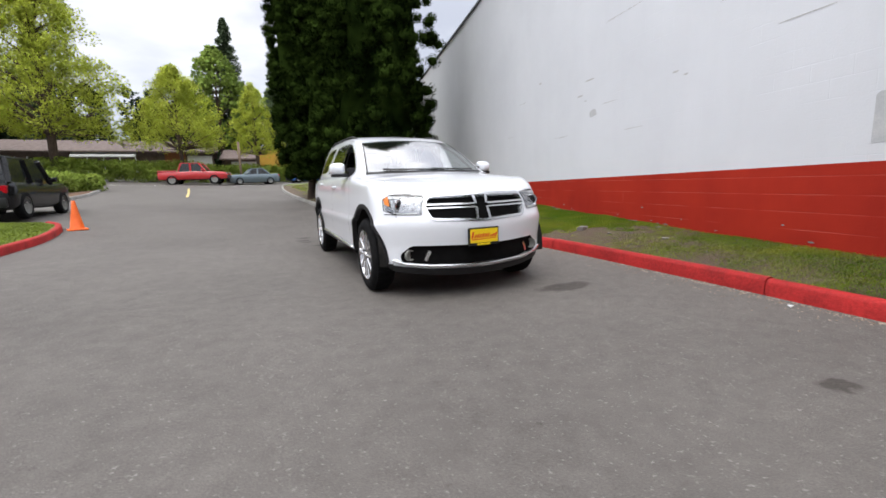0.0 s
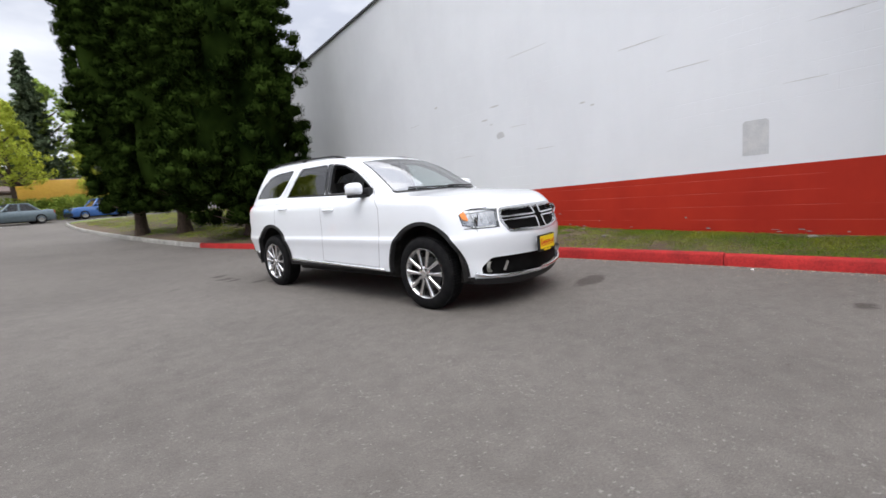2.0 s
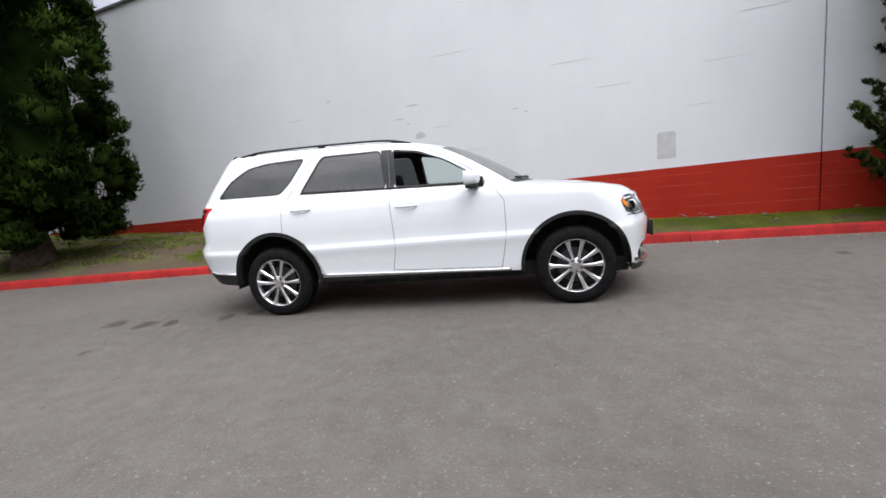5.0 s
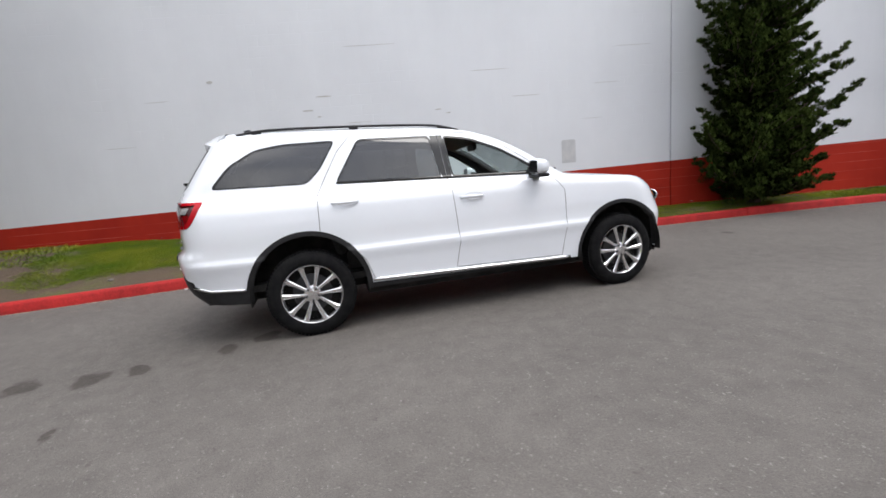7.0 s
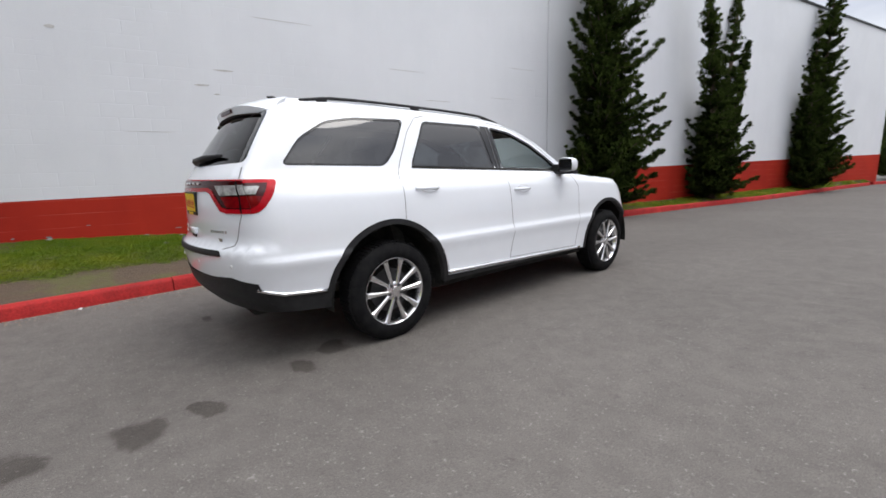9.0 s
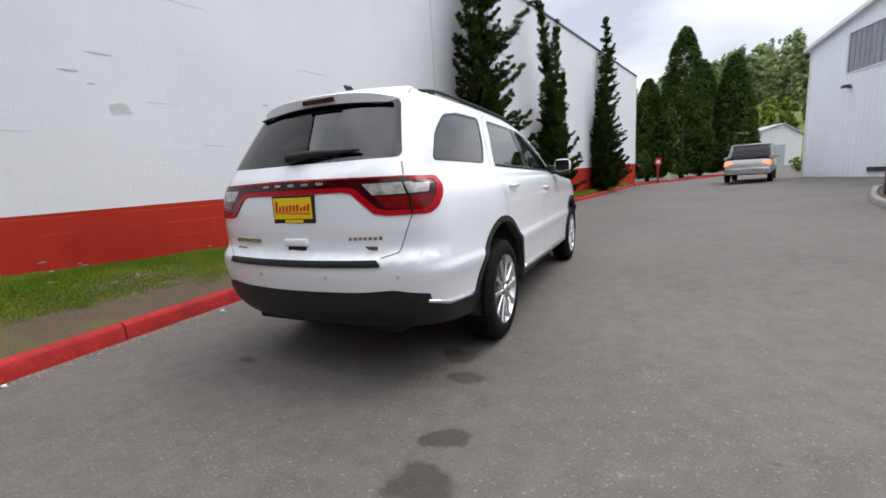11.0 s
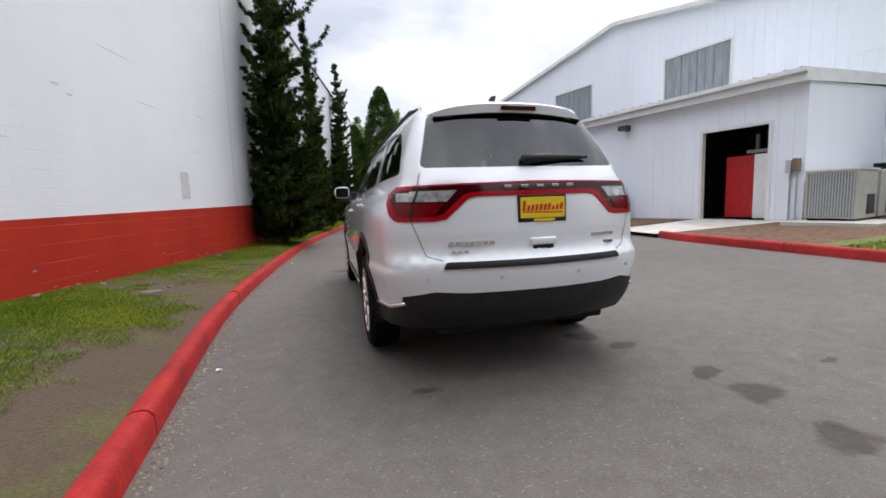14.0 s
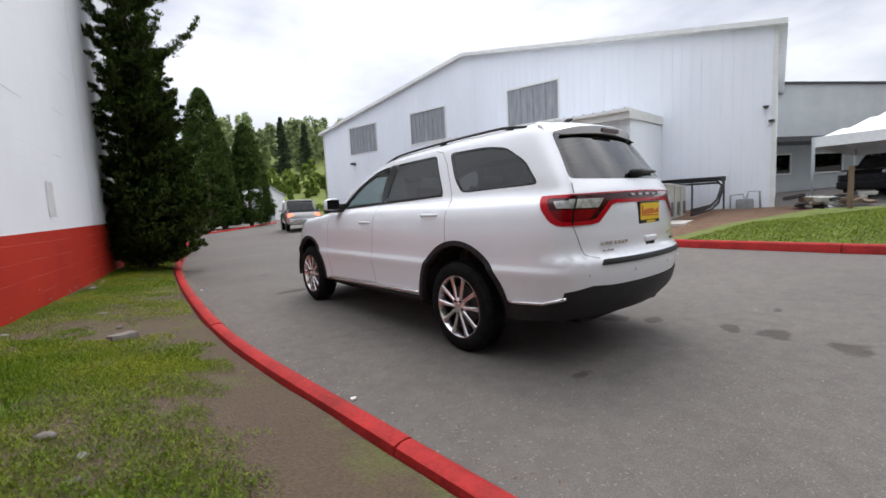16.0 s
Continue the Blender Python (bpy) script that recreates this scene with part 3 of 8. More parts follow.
def kerb_run(name, label, line, material, width=0.135, height=0.15, side=1, seg=3.0, skew=0.0):
    """A kerb of cast lengths with open joints; each length is a part."""
    holder = thing(name, label, "kerb", kind="structure")
    pts = [Vector(p) for p in line]
    lens = [0.0]
    for a, b in zip(pts, pts[1:]):
        lens.append(lens[-1] + (b - a).length)

    def at(s):
        s = min(max(s, 0), lens[-1])
        i = next(k for k in range(len(lens) - 1) if lens[k + 1] >= s)
        f = (s - lens[i]) / (lens[i + 1] - lens[i])
        return pts[i].lerp(pts[i + 1], f)
    w = width * side
    prof = [(0.0, -0.10), (0.006 * side, height - 0.035), (0.03 * side, height - 0.006), (0.055 * side, height),
            (w - 0.04 * side, height), (w - 0.012 * side, height - 0.012), (w, height - 0.05), (w, -0.10)]
    s = skew
    rnd = random.Random(7)
    while s < lens[-1] - 0.05:
        e = min(s + seg * rnd.uniform(0.97, 1.03), lens[-1])
        n = max(2, int((e - s) / 0.3))
        ln = [at(s + 0.005 + (e - s - 0.010) * k / n) for k in range(n + 1)]
        dz = rnd.uniform(-0.006, 0.006)
        bm = bmesh.new()
        extrude_profile(bm, [p + Vector((0, 0, dz)) for p in ln], [(o, h + 0.004 * noise.noise(Vector((s, o * 9, h * 9)))) for o, h in prof])
        part("kerbstone", bm, material, holder, smooth=True, angle=40)
        s = e
    return holder


right_line = [(kerb_x(y), y, ground_z(kerb_x(y), y)) for y in np.arange(-28.0, 10.01, 0.5)]
kerb_run("kerb_1", "red-painted concrete kerb with chipped joints along the verge", right_line, m_kerb_red, skew=0.55, seg=3.05)
grey_line = [(kerb_x(y), y, ground_z(kerb_x(y), y)) for y in np.arange(10.0, 31.01, 0.5)]
tip = Vector((3.85, 31.6, 0))
for k in range(9):
    a = radians(180 - 14 * k)
    grey_line.append((tip.x + 3.4 * math.cos(a), tip.y + 3.6 * math.sin(a), 0))
grey_line = [(x, y, ground_z(x, y)) for x, y, z in grey_line]
kerb_run("kerb_2", "bare grey concrete kerb round the grass island", grey_line, m_kerb_grey)
end_line = [(-1.15, -28.0, 0), (-1.9, -30.2, 0), (-3.2, -31.8, 0), (-5.2, -33.4, 0), (-8.1, -37.0, 0), (-11.5, -42.0, 0)]
end_line = [(x, y, ground_z(x, y)) for x, y, z in end_line][::-1]
kerb_run("kerb_3", "red-painted kerb bending round the clipped conifers", end_line, m_kerb_red)

lawn_line = [(-6.75, 8.5, 0), (-6.40, 8.0, 0), (-6.12, 7.2, 0), (-5.86, 6.0, 0), (-5.66, 4.8, 0), (-5.56, 3.0, 0), (-5.56, 1.0, 0), (-5.58, -0.7, 0), (-5.62, -2.0, 0), (-5.75, -2.75, 0)]
lawn_line = [(x, y, ground_z(x, y)) for x, y, z in lawn_line]
kerb_run("kerb_4", "red-painted concrete kerb in front of the lawn", lawn_line, m_kerb_red, side=1, seg=2.9)
bed_line = [(-5.85, -4.30, 0), (-5.72, -5.3, 0), (-5.80, -5.9, 0)]
bed_line = [(x, y, ground_z(x, y)) for x, y, z in bed_line]
kerb_run("kerb_5", "short red-painted kerb end with flaking paint", bed_line, m_kerb_red, seg=1.6)
bed2 = [(-5.80, -5.9, 0), (-6.1, -7.4, 0), (-6.6, -9.0, 0), (-7.3, -10.8, 0), (-8.2, -11.8, 0), (-9.4, -12.3, 0), (-10.6, -12.6, 0)]
bed2 = [(x, y, ground_z(x, y)) for x, y, z in bed2]
kerb_run("kerb_6", "bare grey concrete kerb curving round the bark bed", bed2, m_kerb_grey, seg=1.6)


def bed_sheet(name, label, poly, material, lift, step=0.4, kind="structure", category="ground"):
    """Ground cover inside an outline, a little above the lot."""
    from mathutils.geometry import delaunay_2d_cdt
    xs, ys = [p[0] for p in poly], [p[1] for p in poly]
    pts = [Vector(p) for p in poly]
    edges = [(i, (i + 1) % len(poly)) for i in range(len(poly))]
    for x in np.arange(min(xs), max(xs), step):
        for y in np.arange(min(ys), max(ys), step):
            if inside(poly, x, y):
                pts.append(Vector((x + 0.01, y + 0.013)))
    v, e, f, *_ = delaunay_2d_cdt(pts, edges, [], 1, 1e-5)
    bm = bmesh.new()
    vs = [bm.verts.new((p.x, p.y, ground_z(p.x, p.y) + lift + 0.02 * noise.noise(Vector((p.x * 2, p.y * 2, 3))))) for p in v]
    for t in f:
        bm.faces.new([vs[i] for i in t])
    bmesh.ops.recalc_face_normals(bm, faces=bm.faces)
    for fc in bm.faces:
        if fc.normal.z < 0:
            fc.normal_flip()
    ob = part(name, bm, material, smooth=True)
    return tagged(ob, label, category, kind=kind)


bed_sheet("lawn", "short green lawn behind the red kerb", [(-5.70, 0.2), (-5.68, 3.0), (-5.76, 4.8), (-5.96, 6.0), (-6.22, 7.2), (-6.5, 8.0), (-6.9, 8.5), (-9.0, 9.0), (-13, 9.2), (-13.4, 3.0), (-12.6, 1.4), (-9, 0.4)], m_lawn, 0.11)
bed_sheet("bark_bed", "brown bark and bare soil beside the lean-to", [(-5.72, 0.2), (-5.72, -0.7), (-5.78, -2.65), (-9.0, -2.3), (-13.4, -2.9), (-14.0, 0.0), (-14.2, 1.4), (-12.6, 1.4), (-9, 0.4)], m_soil, 0.10)
bed_sheet("bark_bed_far", "brown bark bed under the drums", [(-5.95, -4.45), (-5.85, -5.9), (-6.2, -7.3), (-6.75, -8.9), (-7.4, -10.6), (-8.3, -11.6), (-9.4, -12.1), (-10.6, -12.4), (-11.0, -11.0), (-7.7, -8.6), (-8.6, -4.6)], m_soil, 0.10)
bed_sheet("concrete_apron", "pale concrete ramp up to the lean-to doorway", [(-5.7, -2.78), (-5.75, -4.28), (-8.75, -4.5), (-9.05, -2.35)], m_concrete, 0.09, 0.5)
bed_sheet("island_lawn", "grass by the street corner", [(2.4, 30.0), (0.6, 30.9), (0.75, 32.4), (1.5, 34.0), (2.6, 34.9), (4.0, 35.0), (8, 34.4), (16, 33), (16, 30)], m_lawn, 0.10, 1.0)


# the white block building: its long wall with the red base
def block_building():
    y0, y1 = -30.0, 19.0
    bm = bmesh.new()
    bm2 = bmesh.new()
    bm3 = bmesh.new()

    def top(y):
        return 7.08 - 0.016 * y

    def band(y):
        return 1.075 - 0.0158 * y

    def prism(b, f0, f1, out, depth, ys):
        rows = []
        for y in ys:
            x = wall_x(y)
            rows.append([b.verts.new((x - out, y, f0(y))), b.verts.new((x - out, y, f1(y))), b.verts.new((x + depth, y - 0.178 * depth, f1(y))), b.verts.new((x + depth, y - 0.178 * depth, f0(y)))])
        for r, s in zip(rows, rows[1:]):
            for k in range(4):
                b.faces.new((r[k], r[(k + 1) % 4], s[(k + 1) % 4], s[k]))
        b.faces.new(rows[0])
        b.faces.new(rows[-1][::-1])
        bmesh.ops.recalc_face_normals(b, faces=b.faces)
    first, second = list(np.linspace(y0, -6.02, 12)), list(np.linspace(-6.0, y1, 12))
    prism(bm, band, top, 0.0, 30.0, first)
    prism(bm, band, top, 0.0, 30.0, second)
    prism(bm2, lambda y: -0.6, band, 0.003, 30.0, first)
    prism(bm2, lambda y: -0.6, band, 0.003, 30.0, second)
    prism(bm3, lambda y: top(y) + 0.002, lambda y: top(y) + 0.07, 0.05, 30.1, [y0, y1])
    holder = thing("wall_east", "white-painted block wall with a dull red base band", "wall", kind="structure")
    part("wall_white", bm, m_wall_white, holder, "chalky white block paint with faint courses")
    part("wall_base", bm2, m_wall_red, holder, "dull red block paint")
    part("coping", bm3, m_dark_metal, holder, "thin dark metal coping")
    # a patched square and a few spots of bare block
    bm4 = bmesh.new()
    ya, yb = -3.61, -3.91
    o = [bm4.verts.new((wall_x(y) - 0.004, y, z)) for y, z in ((ya, 1.31), (yb, 1.31), (yb, 1.76), (yb + 0.03, 1.79), (ya - 0.03, 1.79), (ya, 1.76))]
    bm4.faces.new(o)
    bmesh.ops.recalc_face_normals(bm4, faces=bm4.faces)
    part("wall_patch", bm4, m_patch, holder, "squared grey patch")
    rnd = random.Random(3)
    for y, z, w, h in ((0.98, 2.34, 0.30, 0.16), (1.45, 2.75, 0.22, 0.03), (1.25, 2.62, 0.10, 0.02), (-1.1, 2.60, 0.14, 0.03), (-1.3, 2.52, 0.10, 0.02), (0.5, 2.46, 0.5, 0.012), (-2.2, 3.3, 0.9, 0.012), (-4.6, 2.9, 0.7, 0.012), (3.2, 3.4, 0.12, 0.05), (-0.2, 1.9, 0.6, 0.010), (2.2, 2.0, 0.8, 0.010), (4.2, 3.1, 0.5, 0.012), (5.0, 2.3, 0.7, 0.010), (-4.3, 2.2, 0.5, 0.010), (-2.9, 2.75, 0.8, 0.012), (0.2, 3.9, 1.1, 0.012), (1.1, 3.0, 0.35, 0.03), (-5.2, 3.6, 0.9, 0.010)):
        bm5 = bmesh.new()
        vs = []
        for k in range(12):
            a = 2 * math.pi * k / 12
            q = rnd.uniform(0.7, 1.1)
            yy = y + 0.5 * w * q * math.cos(a)
            vs.append(bm5.verts.new((wall_x(yy) - 0.004, yy, z + 0.5 * h * q * math.sin(a))))
        bm5.faces.new(vs)
        bmesh.ops.recalc_face_normals(bm5, faces=bm5.faces)
        part("paint_chip", bm5, m_chip if h < 0.1 else m_patch, holder)
    # scuffed foot of the red band, pale where paint has flaked
    for k in range(40):
        y = rnd.uniform(-8.5, 9.5)
        zf = verge_z(wall_x(y), y)
        w, h = rnd.uniform(0.03, 0.11), rnd.uniform(0.010, 0.03)
        z = zf + rnd.uniform(0.01, 0.07) + (0.25 * rnd.random() if rnd.random() < 0.15 else 0)
        bm5 = bmesh.new()
        vs = []
        for j in range(9):
            a = 2 * math.pi * j / 9
            q = rnd.uniform(0.5, 1.15)
            yy = y + 0.5 * w * q * math.cos(a)
            vs.append(bm5.verts.new((wall_x(yy) - 0.0065, yy, z + 0.5 * h * q * math.sin(a))))
        bm5.faces.new(vs)
        bmesh.ops.recalc_face_normals(bm5, faces=bm5.faces)
        part("paint_flake", bm5, m_kerb_grey, holder)


block_building()


# the metal-clad building, its lean-to, and the wings beyond
def b2_point(s, out, z):
    """s metres along the cladding from its near corner, out metres in front of it."""
    d = Vector((0.2195, -0.9756, 0))
    n = Vector((0.9756, 0.2195, 0))
    p = Vector((-14.02, 0.1, 0)) + d * s + n * out
    return Vector((p.x, p.y, z))


def panel(bm, s0, s1, z0, z1, out0, out1):
    """A slab on the cladding: s0..s1 along, z0..z1 high, out0..out1 proud."""
    vs = [bm.verts.new(b2_point(s, o, z)) for s in (s0, s1) for o in (out0, out1) for z in (z0, z1)]
    a, b, c, d, e, f, g, h = vs
    for q in ((a, b, d, c), (e, g, h, f), (a, e, f, b), (c, d, h, g), (a, c, g, e), (b, f, h, d)):
        bm.faces.new(q)
    bmesh.ops.recalc_face_normals(bm, faces=bm.faces)


def ribbed(bm, s0, s1, zlo, zhi, out, pitch=0.30, rib=0.012):
    """Ribbed steel cladding between two edges given as functions of s, in vertical strips."""
    ss = []
    s = s0
    while s < s1 - 1e-6:
        for ds, o in ((0.0, 0.0), (pitch - 0.07, 0.0), (pitch - 0.055, rib), (pitch - 0.015, rib)):
            if s + ds < s1:
                ss.append((s + ds, o))
        s += pitch
    ss.append((s1, 0.0))
    rows = [(bm.verts.new(b2_point(s, out + o, zlo(s))), bm.verts.new(b2_point(s, out + o, zhi(s)))) for s, o in ss]
    for (a, b), (c, d) in zip(rows, rows[1:]):
        bm.faces.new((a, c, d, b))


def metal_building():
    holder = thing("metal_building", "pale ribbed-steel workshop with a low gable and a lean-to", "building")
    length, apex_s, eave, apex = 23.4, 11.95, 6.37, 8.42

    def roofz(s):
        return eave + (apex - eave) * (s / apex_s if s < apex_s else (length - s) / (length - apex_s))
    door0, door1, door_top = 15.15, 16.45, 4.05
    wins = [(7.25, 9.65), (13.30, 15.65), (18.40, 20.75)]
    wz0, wz1 = 4.66, 6.24
    cuts = sorted([door0, door1] + [v for w in wins for v in w])
    bm = bmesh.new()
    edges = [0.0] + cuts + [length]
    for a, b in zip(edges, edges[1:]):
        mid = 0.5 * (a + b)
        spans = [(lambda s: -0.3, roofz)]
        if any(w[0] < mid < w[1] for w in wins):
            base = (lambda s: door_top) if door0 < mid < door1 else (lambda s: -0.3)
            spans = [(base, lambda s: wz0), (lambda s: wz1, roofz)]
        elif door0 < mid < door1:
            spans = [(lambda s: door_top, roofz)]
        for lo, hi in spans:
            ribbed(bm, a, b, lo, hi, 0.0)
    bmesh.ops.recalc_face_normals(bm, faces=bm.faces)
    part("front_wall", bm, m_metal_white, holder, "pale ribbed steel cladding")
    # sides, back and inside
    bm = bmesh.new()
    back = -24.0
    for s in (0.0, length):
        bm = bmesh.new()
        vs = [bm.verts.new(b2_point(s + ds, o, z)) for ds in (0, 0.1 if s == 0 else -0.1) for o, z in ((0, -0.3), (back, -0.3), (back, roofz(s) - 0.01), (0, roofz(s) - 0.01))]
        for q in ((0, 1, 2, 3), (7, 6, 5, 4), (0, 1, 5, 4), (1, 2, 6, 5), (2, 3, 7, 6), (3, 0, 4, 7)):
            bm.faces.new([vs[i] for i in q])
        bmesh.ops.recalc_face_normals(bm, faces=bm.faces)
        part("end_wall", bm, m_metal_white, holder)
    bm = bmesh.new()
    # Near-black panel put behind the openings in place of the unlit inside.
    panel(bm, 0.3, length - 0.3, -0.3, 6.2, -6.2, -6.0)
    part("inner_dark", bm, m_indoor, holder, "unlit workshop interior")
    bm = bmesh.new()
    vs = [[bm.verts.new(b2_point(s, o, roofz(s) + 0.06)) for s in (-0.25, apex_s, length + 0.25)] for o in (0.22, back)]
    ws = [[bm.verts.new(b2_point(s, o, roofz(s) - 0.10)) for s in (-0.25, apex_s, length + 0.25)] for o in (0.22, back)]
    for k in range(2):
        bm.faces.new((vs[0][k], vs[0][k + 1], vs[1][k + 1], vs[1][k]))
        bm.faces.new((ws[0][k], ws[0][k + 1], ws[1][k + 1], ws[1][k]))
        bm.faces.new((vs[0][k], vs[0][k + 1], ws[0][k + 1], ws[0][k]))
    for k in (0, 2):
        bm.faces.new((vs[0][k], vs[1][k], ws[1][k], ws[0][k]))
    bmesh.ops.recalc_face_normals(bm, faces=bm.faces)
    part("roof", bm, m_trim_white, holder, "low-pitched roof with a pale verge trim")
    for w0, w1 in wins:
        win = new("window")
        win.parent = holder
        win["label"] = "grey corrugated translucent window"
        n = 8
        for k in range(n):
            a, b = w0 + (w1 - w0) * k / n, w0 + (w1 - w0) * (k + 1) / n
            bm = bmesh.new()
            panel(bm, a + 0.01, b - 0.05, wz0, wz1, -0.03, -0.012)
            part("pane", bm, m_panel_trans, win)
            bm = bmesh.new()
            panel(bm, b - 0.05, b + 0.01, wz0, wz1, -0.03, 0.012)
            part("pane_rib", bm, m_panel_trans, win)
        bm = bmesh.new()
        panel(bm, w0 - 0.06, w1 + 0.06, wz0 - 0.06, wz0, -0.03, 0.035)
        panel(bm, w0 - 0.06, w1 + 0.06, wz1, wz1 + 0.06, -0.03, 0.035)
        panel(bm, w0 - 0.06, w0, wz0, wz1, -0.03, 0.035)
        panel(bm, w1, w1 + 0.06, wz0, wz1, -0.03, 0.035)
        part("window_frame", bm, m_trim_white, win)
    # tall doorway trim
    bm = bmesh.new()
    panel(bm, door0 - 0.10, door0, -0.3, door_top + 0.10, -0.25, 0.04)
    panel(bm, door1, door1 + 0.10, -0.3, door_top + 0.10, -0.25, 0.04)
    panel(bm, door0, door1, door_top, door_top + 0.10, -0.25, 0.04)
    part("doorway_trim", bm, m_trim_white, holder)
    # corner trim and downpipe
    bm = bmesh.new()
    panel(bm, -0.03, 0.10, -0.3, eave - 0.06, -0.06, 0.03)
    part("corner_trim", bm, m_trim_white, holder)
    bm = bmesh.new()
    panel(bm, length - 0.10, length + 0.03, -0.3, eave - 0.06, -0.06, 0.03)
    part("corner_trim", bm, m_trim_white, holder)
    bm = bmesh.new()
    panel(bm, 17.55, 19.0, 0.55, 0.72, 0.0, 0.06)
    part("vent_grille", bm, m_dark_metal, holder, "low black vent")
    for s, z, o in ((20.45, 4.05, 0.0), (0.25, 3.81, 0.0), (0.10, 3.35, 0.0)):
        bm = bmesh.new()
        k = 1.0 if s > 5 else 0.55
        panel(bm, s - 0.05 * k, s + 0.05 * k, z - 0.06 * k, z + 0.04 * k, 0.0, 0.08 * k)
        panel(bm, s - 0.14 * k, s + 0.14 * k, z - 0.02 * k, z + 0.09 * k, 0.08 * k, 0.28 * k)
        part("floodlight", bm, m_dark_metal, holder, "wall floodlight")
    bm = bmesh.new()
    panel(bm, 3.3, 4.15, 4.75, 6.2, 0.0125, 0.0145)
    part("cladding_patch", bm, m_metal_white, holder, "slightly newer cladding sheet")
    bm = bmesh.new()
    panel(bm, 5.45, 5.65, 4.9, 5.55, 0.0125, 0.0145)
    part("cladding_patch", bm, m_metal_white, holder, "slightly newer cladding sheet")

    # lean-to: front 4.2 m before the cladding
    f = 4.26
    l0, l1 = 3.30, 10.18
    lz = 3.452
    d0, d1, dt = 4.03, 5.57, 2.66
    bm = bmesh.new()
    ribbed(bm, l0, d0, lambda s: -0.3, lambda s: lz, f, pitch=0.30, rib=0.012)
    ribbed(bm, d1, l1, lambda s: -0.3, lambda s: lz, f, pitch=0.30, rib=0.012)
    ribbed(bm, d0, d1, lambda s: dt, lambda s: lz, f, pitch=0.30, rib=0.012)
    for s in (l0, l1):
        bm.faces.new([bm.verts.new(b2_point(s, o, z)) for o, z in ((0, -0.3), (f, -0.3), (f, lz), (0, lz + 0.25))])
    bmesh.ops.recalc_face_normals(bm, faces=bm.faces)
    lean = part("lean_to", bm, m_metal_white, holder, "pale steel-clad lean-to")
    bm = bmesh.new()
    vs = [bm.verts.new(b2_point(s, o, z)) for s in (l0 - 0.06, l1 + 0.25) for o, z in ((0, 4.02), (f + 0.28, 3.70), (f + 0.28, 3.42), (0, 3.74))]
    a, b, c, d, e, g, h, i = vs
    for q in ((a, b, g, e), (b, c, h, g), (c, d, i, h), (a, d, c, b), (e, g, h, i)):
        bm.faces.new(q)
    bmesh.ops.recalc_face_normals(bm, faces=bm.faces)
    part("roof_slab", bm, m_trim_white, lean, "shallow roof with a deep white fascia")
    bm = bmesh.new()
    for k in range(24):
        s = l0 + 0.05 + k * 0.3
        panel(bm, s, s + 0.04, 3.70, 3.735, f - 0.2, f + 0.30)
    part("roof_rib", bm, m_metal_grey, lean)
    bm = bmesh.new()
    panel(bm, l0 - 0.06, l1 + 0.25, 3.60, 3.69, f + 0.28, f + 0.38)
    part("gutter", bm, m_trim_white, lean)
    bm = bmesh.new()
    panel(bm, d0 - 0.07, d0, 0.3, dt + 0.07, f - 0.12, f + 0.03)
    panel(bm, d1, d1 + 0.07, 0.3, dt + 0.07, f - 0.12, f + 0.03)
    panel(bm, d0, d1, dt, dt + 0.07, f - 0.12, f + 0.03)
    part("door_frame", bm, m_trim_white, lean)
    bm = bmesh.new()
    # Near-black panels: the lean-to's inner darkness is put into their colour.
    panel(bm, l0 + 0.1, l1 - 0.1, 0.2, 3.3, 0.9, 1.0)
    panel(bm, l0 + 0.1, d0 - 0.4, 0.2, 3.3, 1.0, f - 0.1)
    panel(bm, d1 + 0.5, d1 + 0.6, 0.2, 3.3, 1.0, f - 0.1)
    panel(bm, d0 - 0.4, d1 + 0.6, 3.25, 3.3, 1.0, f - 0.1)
    part("inner_dark", bm, m_indoor, lean, "dark lean-to interior")
    bm = bmesh.new()
    panel(bm, 4.50, 5.32, 0.42, 2.02, f - 0.75, f - 0.68)
    part("red_board", bm, m_red_panel, lean, "glossy red board just inside the doorway")
    bm = bmesh.new()
    panel(bm, 4.06, 4.46, 0.42, 2.00, f - 0.45, f - 0.30)
    part("white_board", bm, m_trim_white, lean, "white door leaf standing inside")
    bm = bmesh.new()
    panel(bm, 4.2, 4.9, 2.08, 2.16, f - 1.2, f - 0.8)
    panel(bm, 4.85, 4.93, 0.3, 2.6, f - 1.4, f - 1.3)
    part("shelf", bm, m_metal_grey, lean)
    bm = bmesh.new()
    panel(bm, 7.85, 7.97, 3.08, 3.16, f, f + 0.1)
    panel(bm, 7.75, 8.07, 3.10, 3.24, f + 0.1, f + 0.30)
    part("floodlight", bm, m_dark_metal, lean, "wall floodlight")
    bm = bmesh.new()
    panel(bm, 9.35, 9.5, 2.2, 2.28, f, f + 0.07)
    part("junction_box", bm, m_metal_grey, lean)


metal_building()

# ---- the white sport utility car ----
from mathutils.geometry import delaunay_2d_cdt

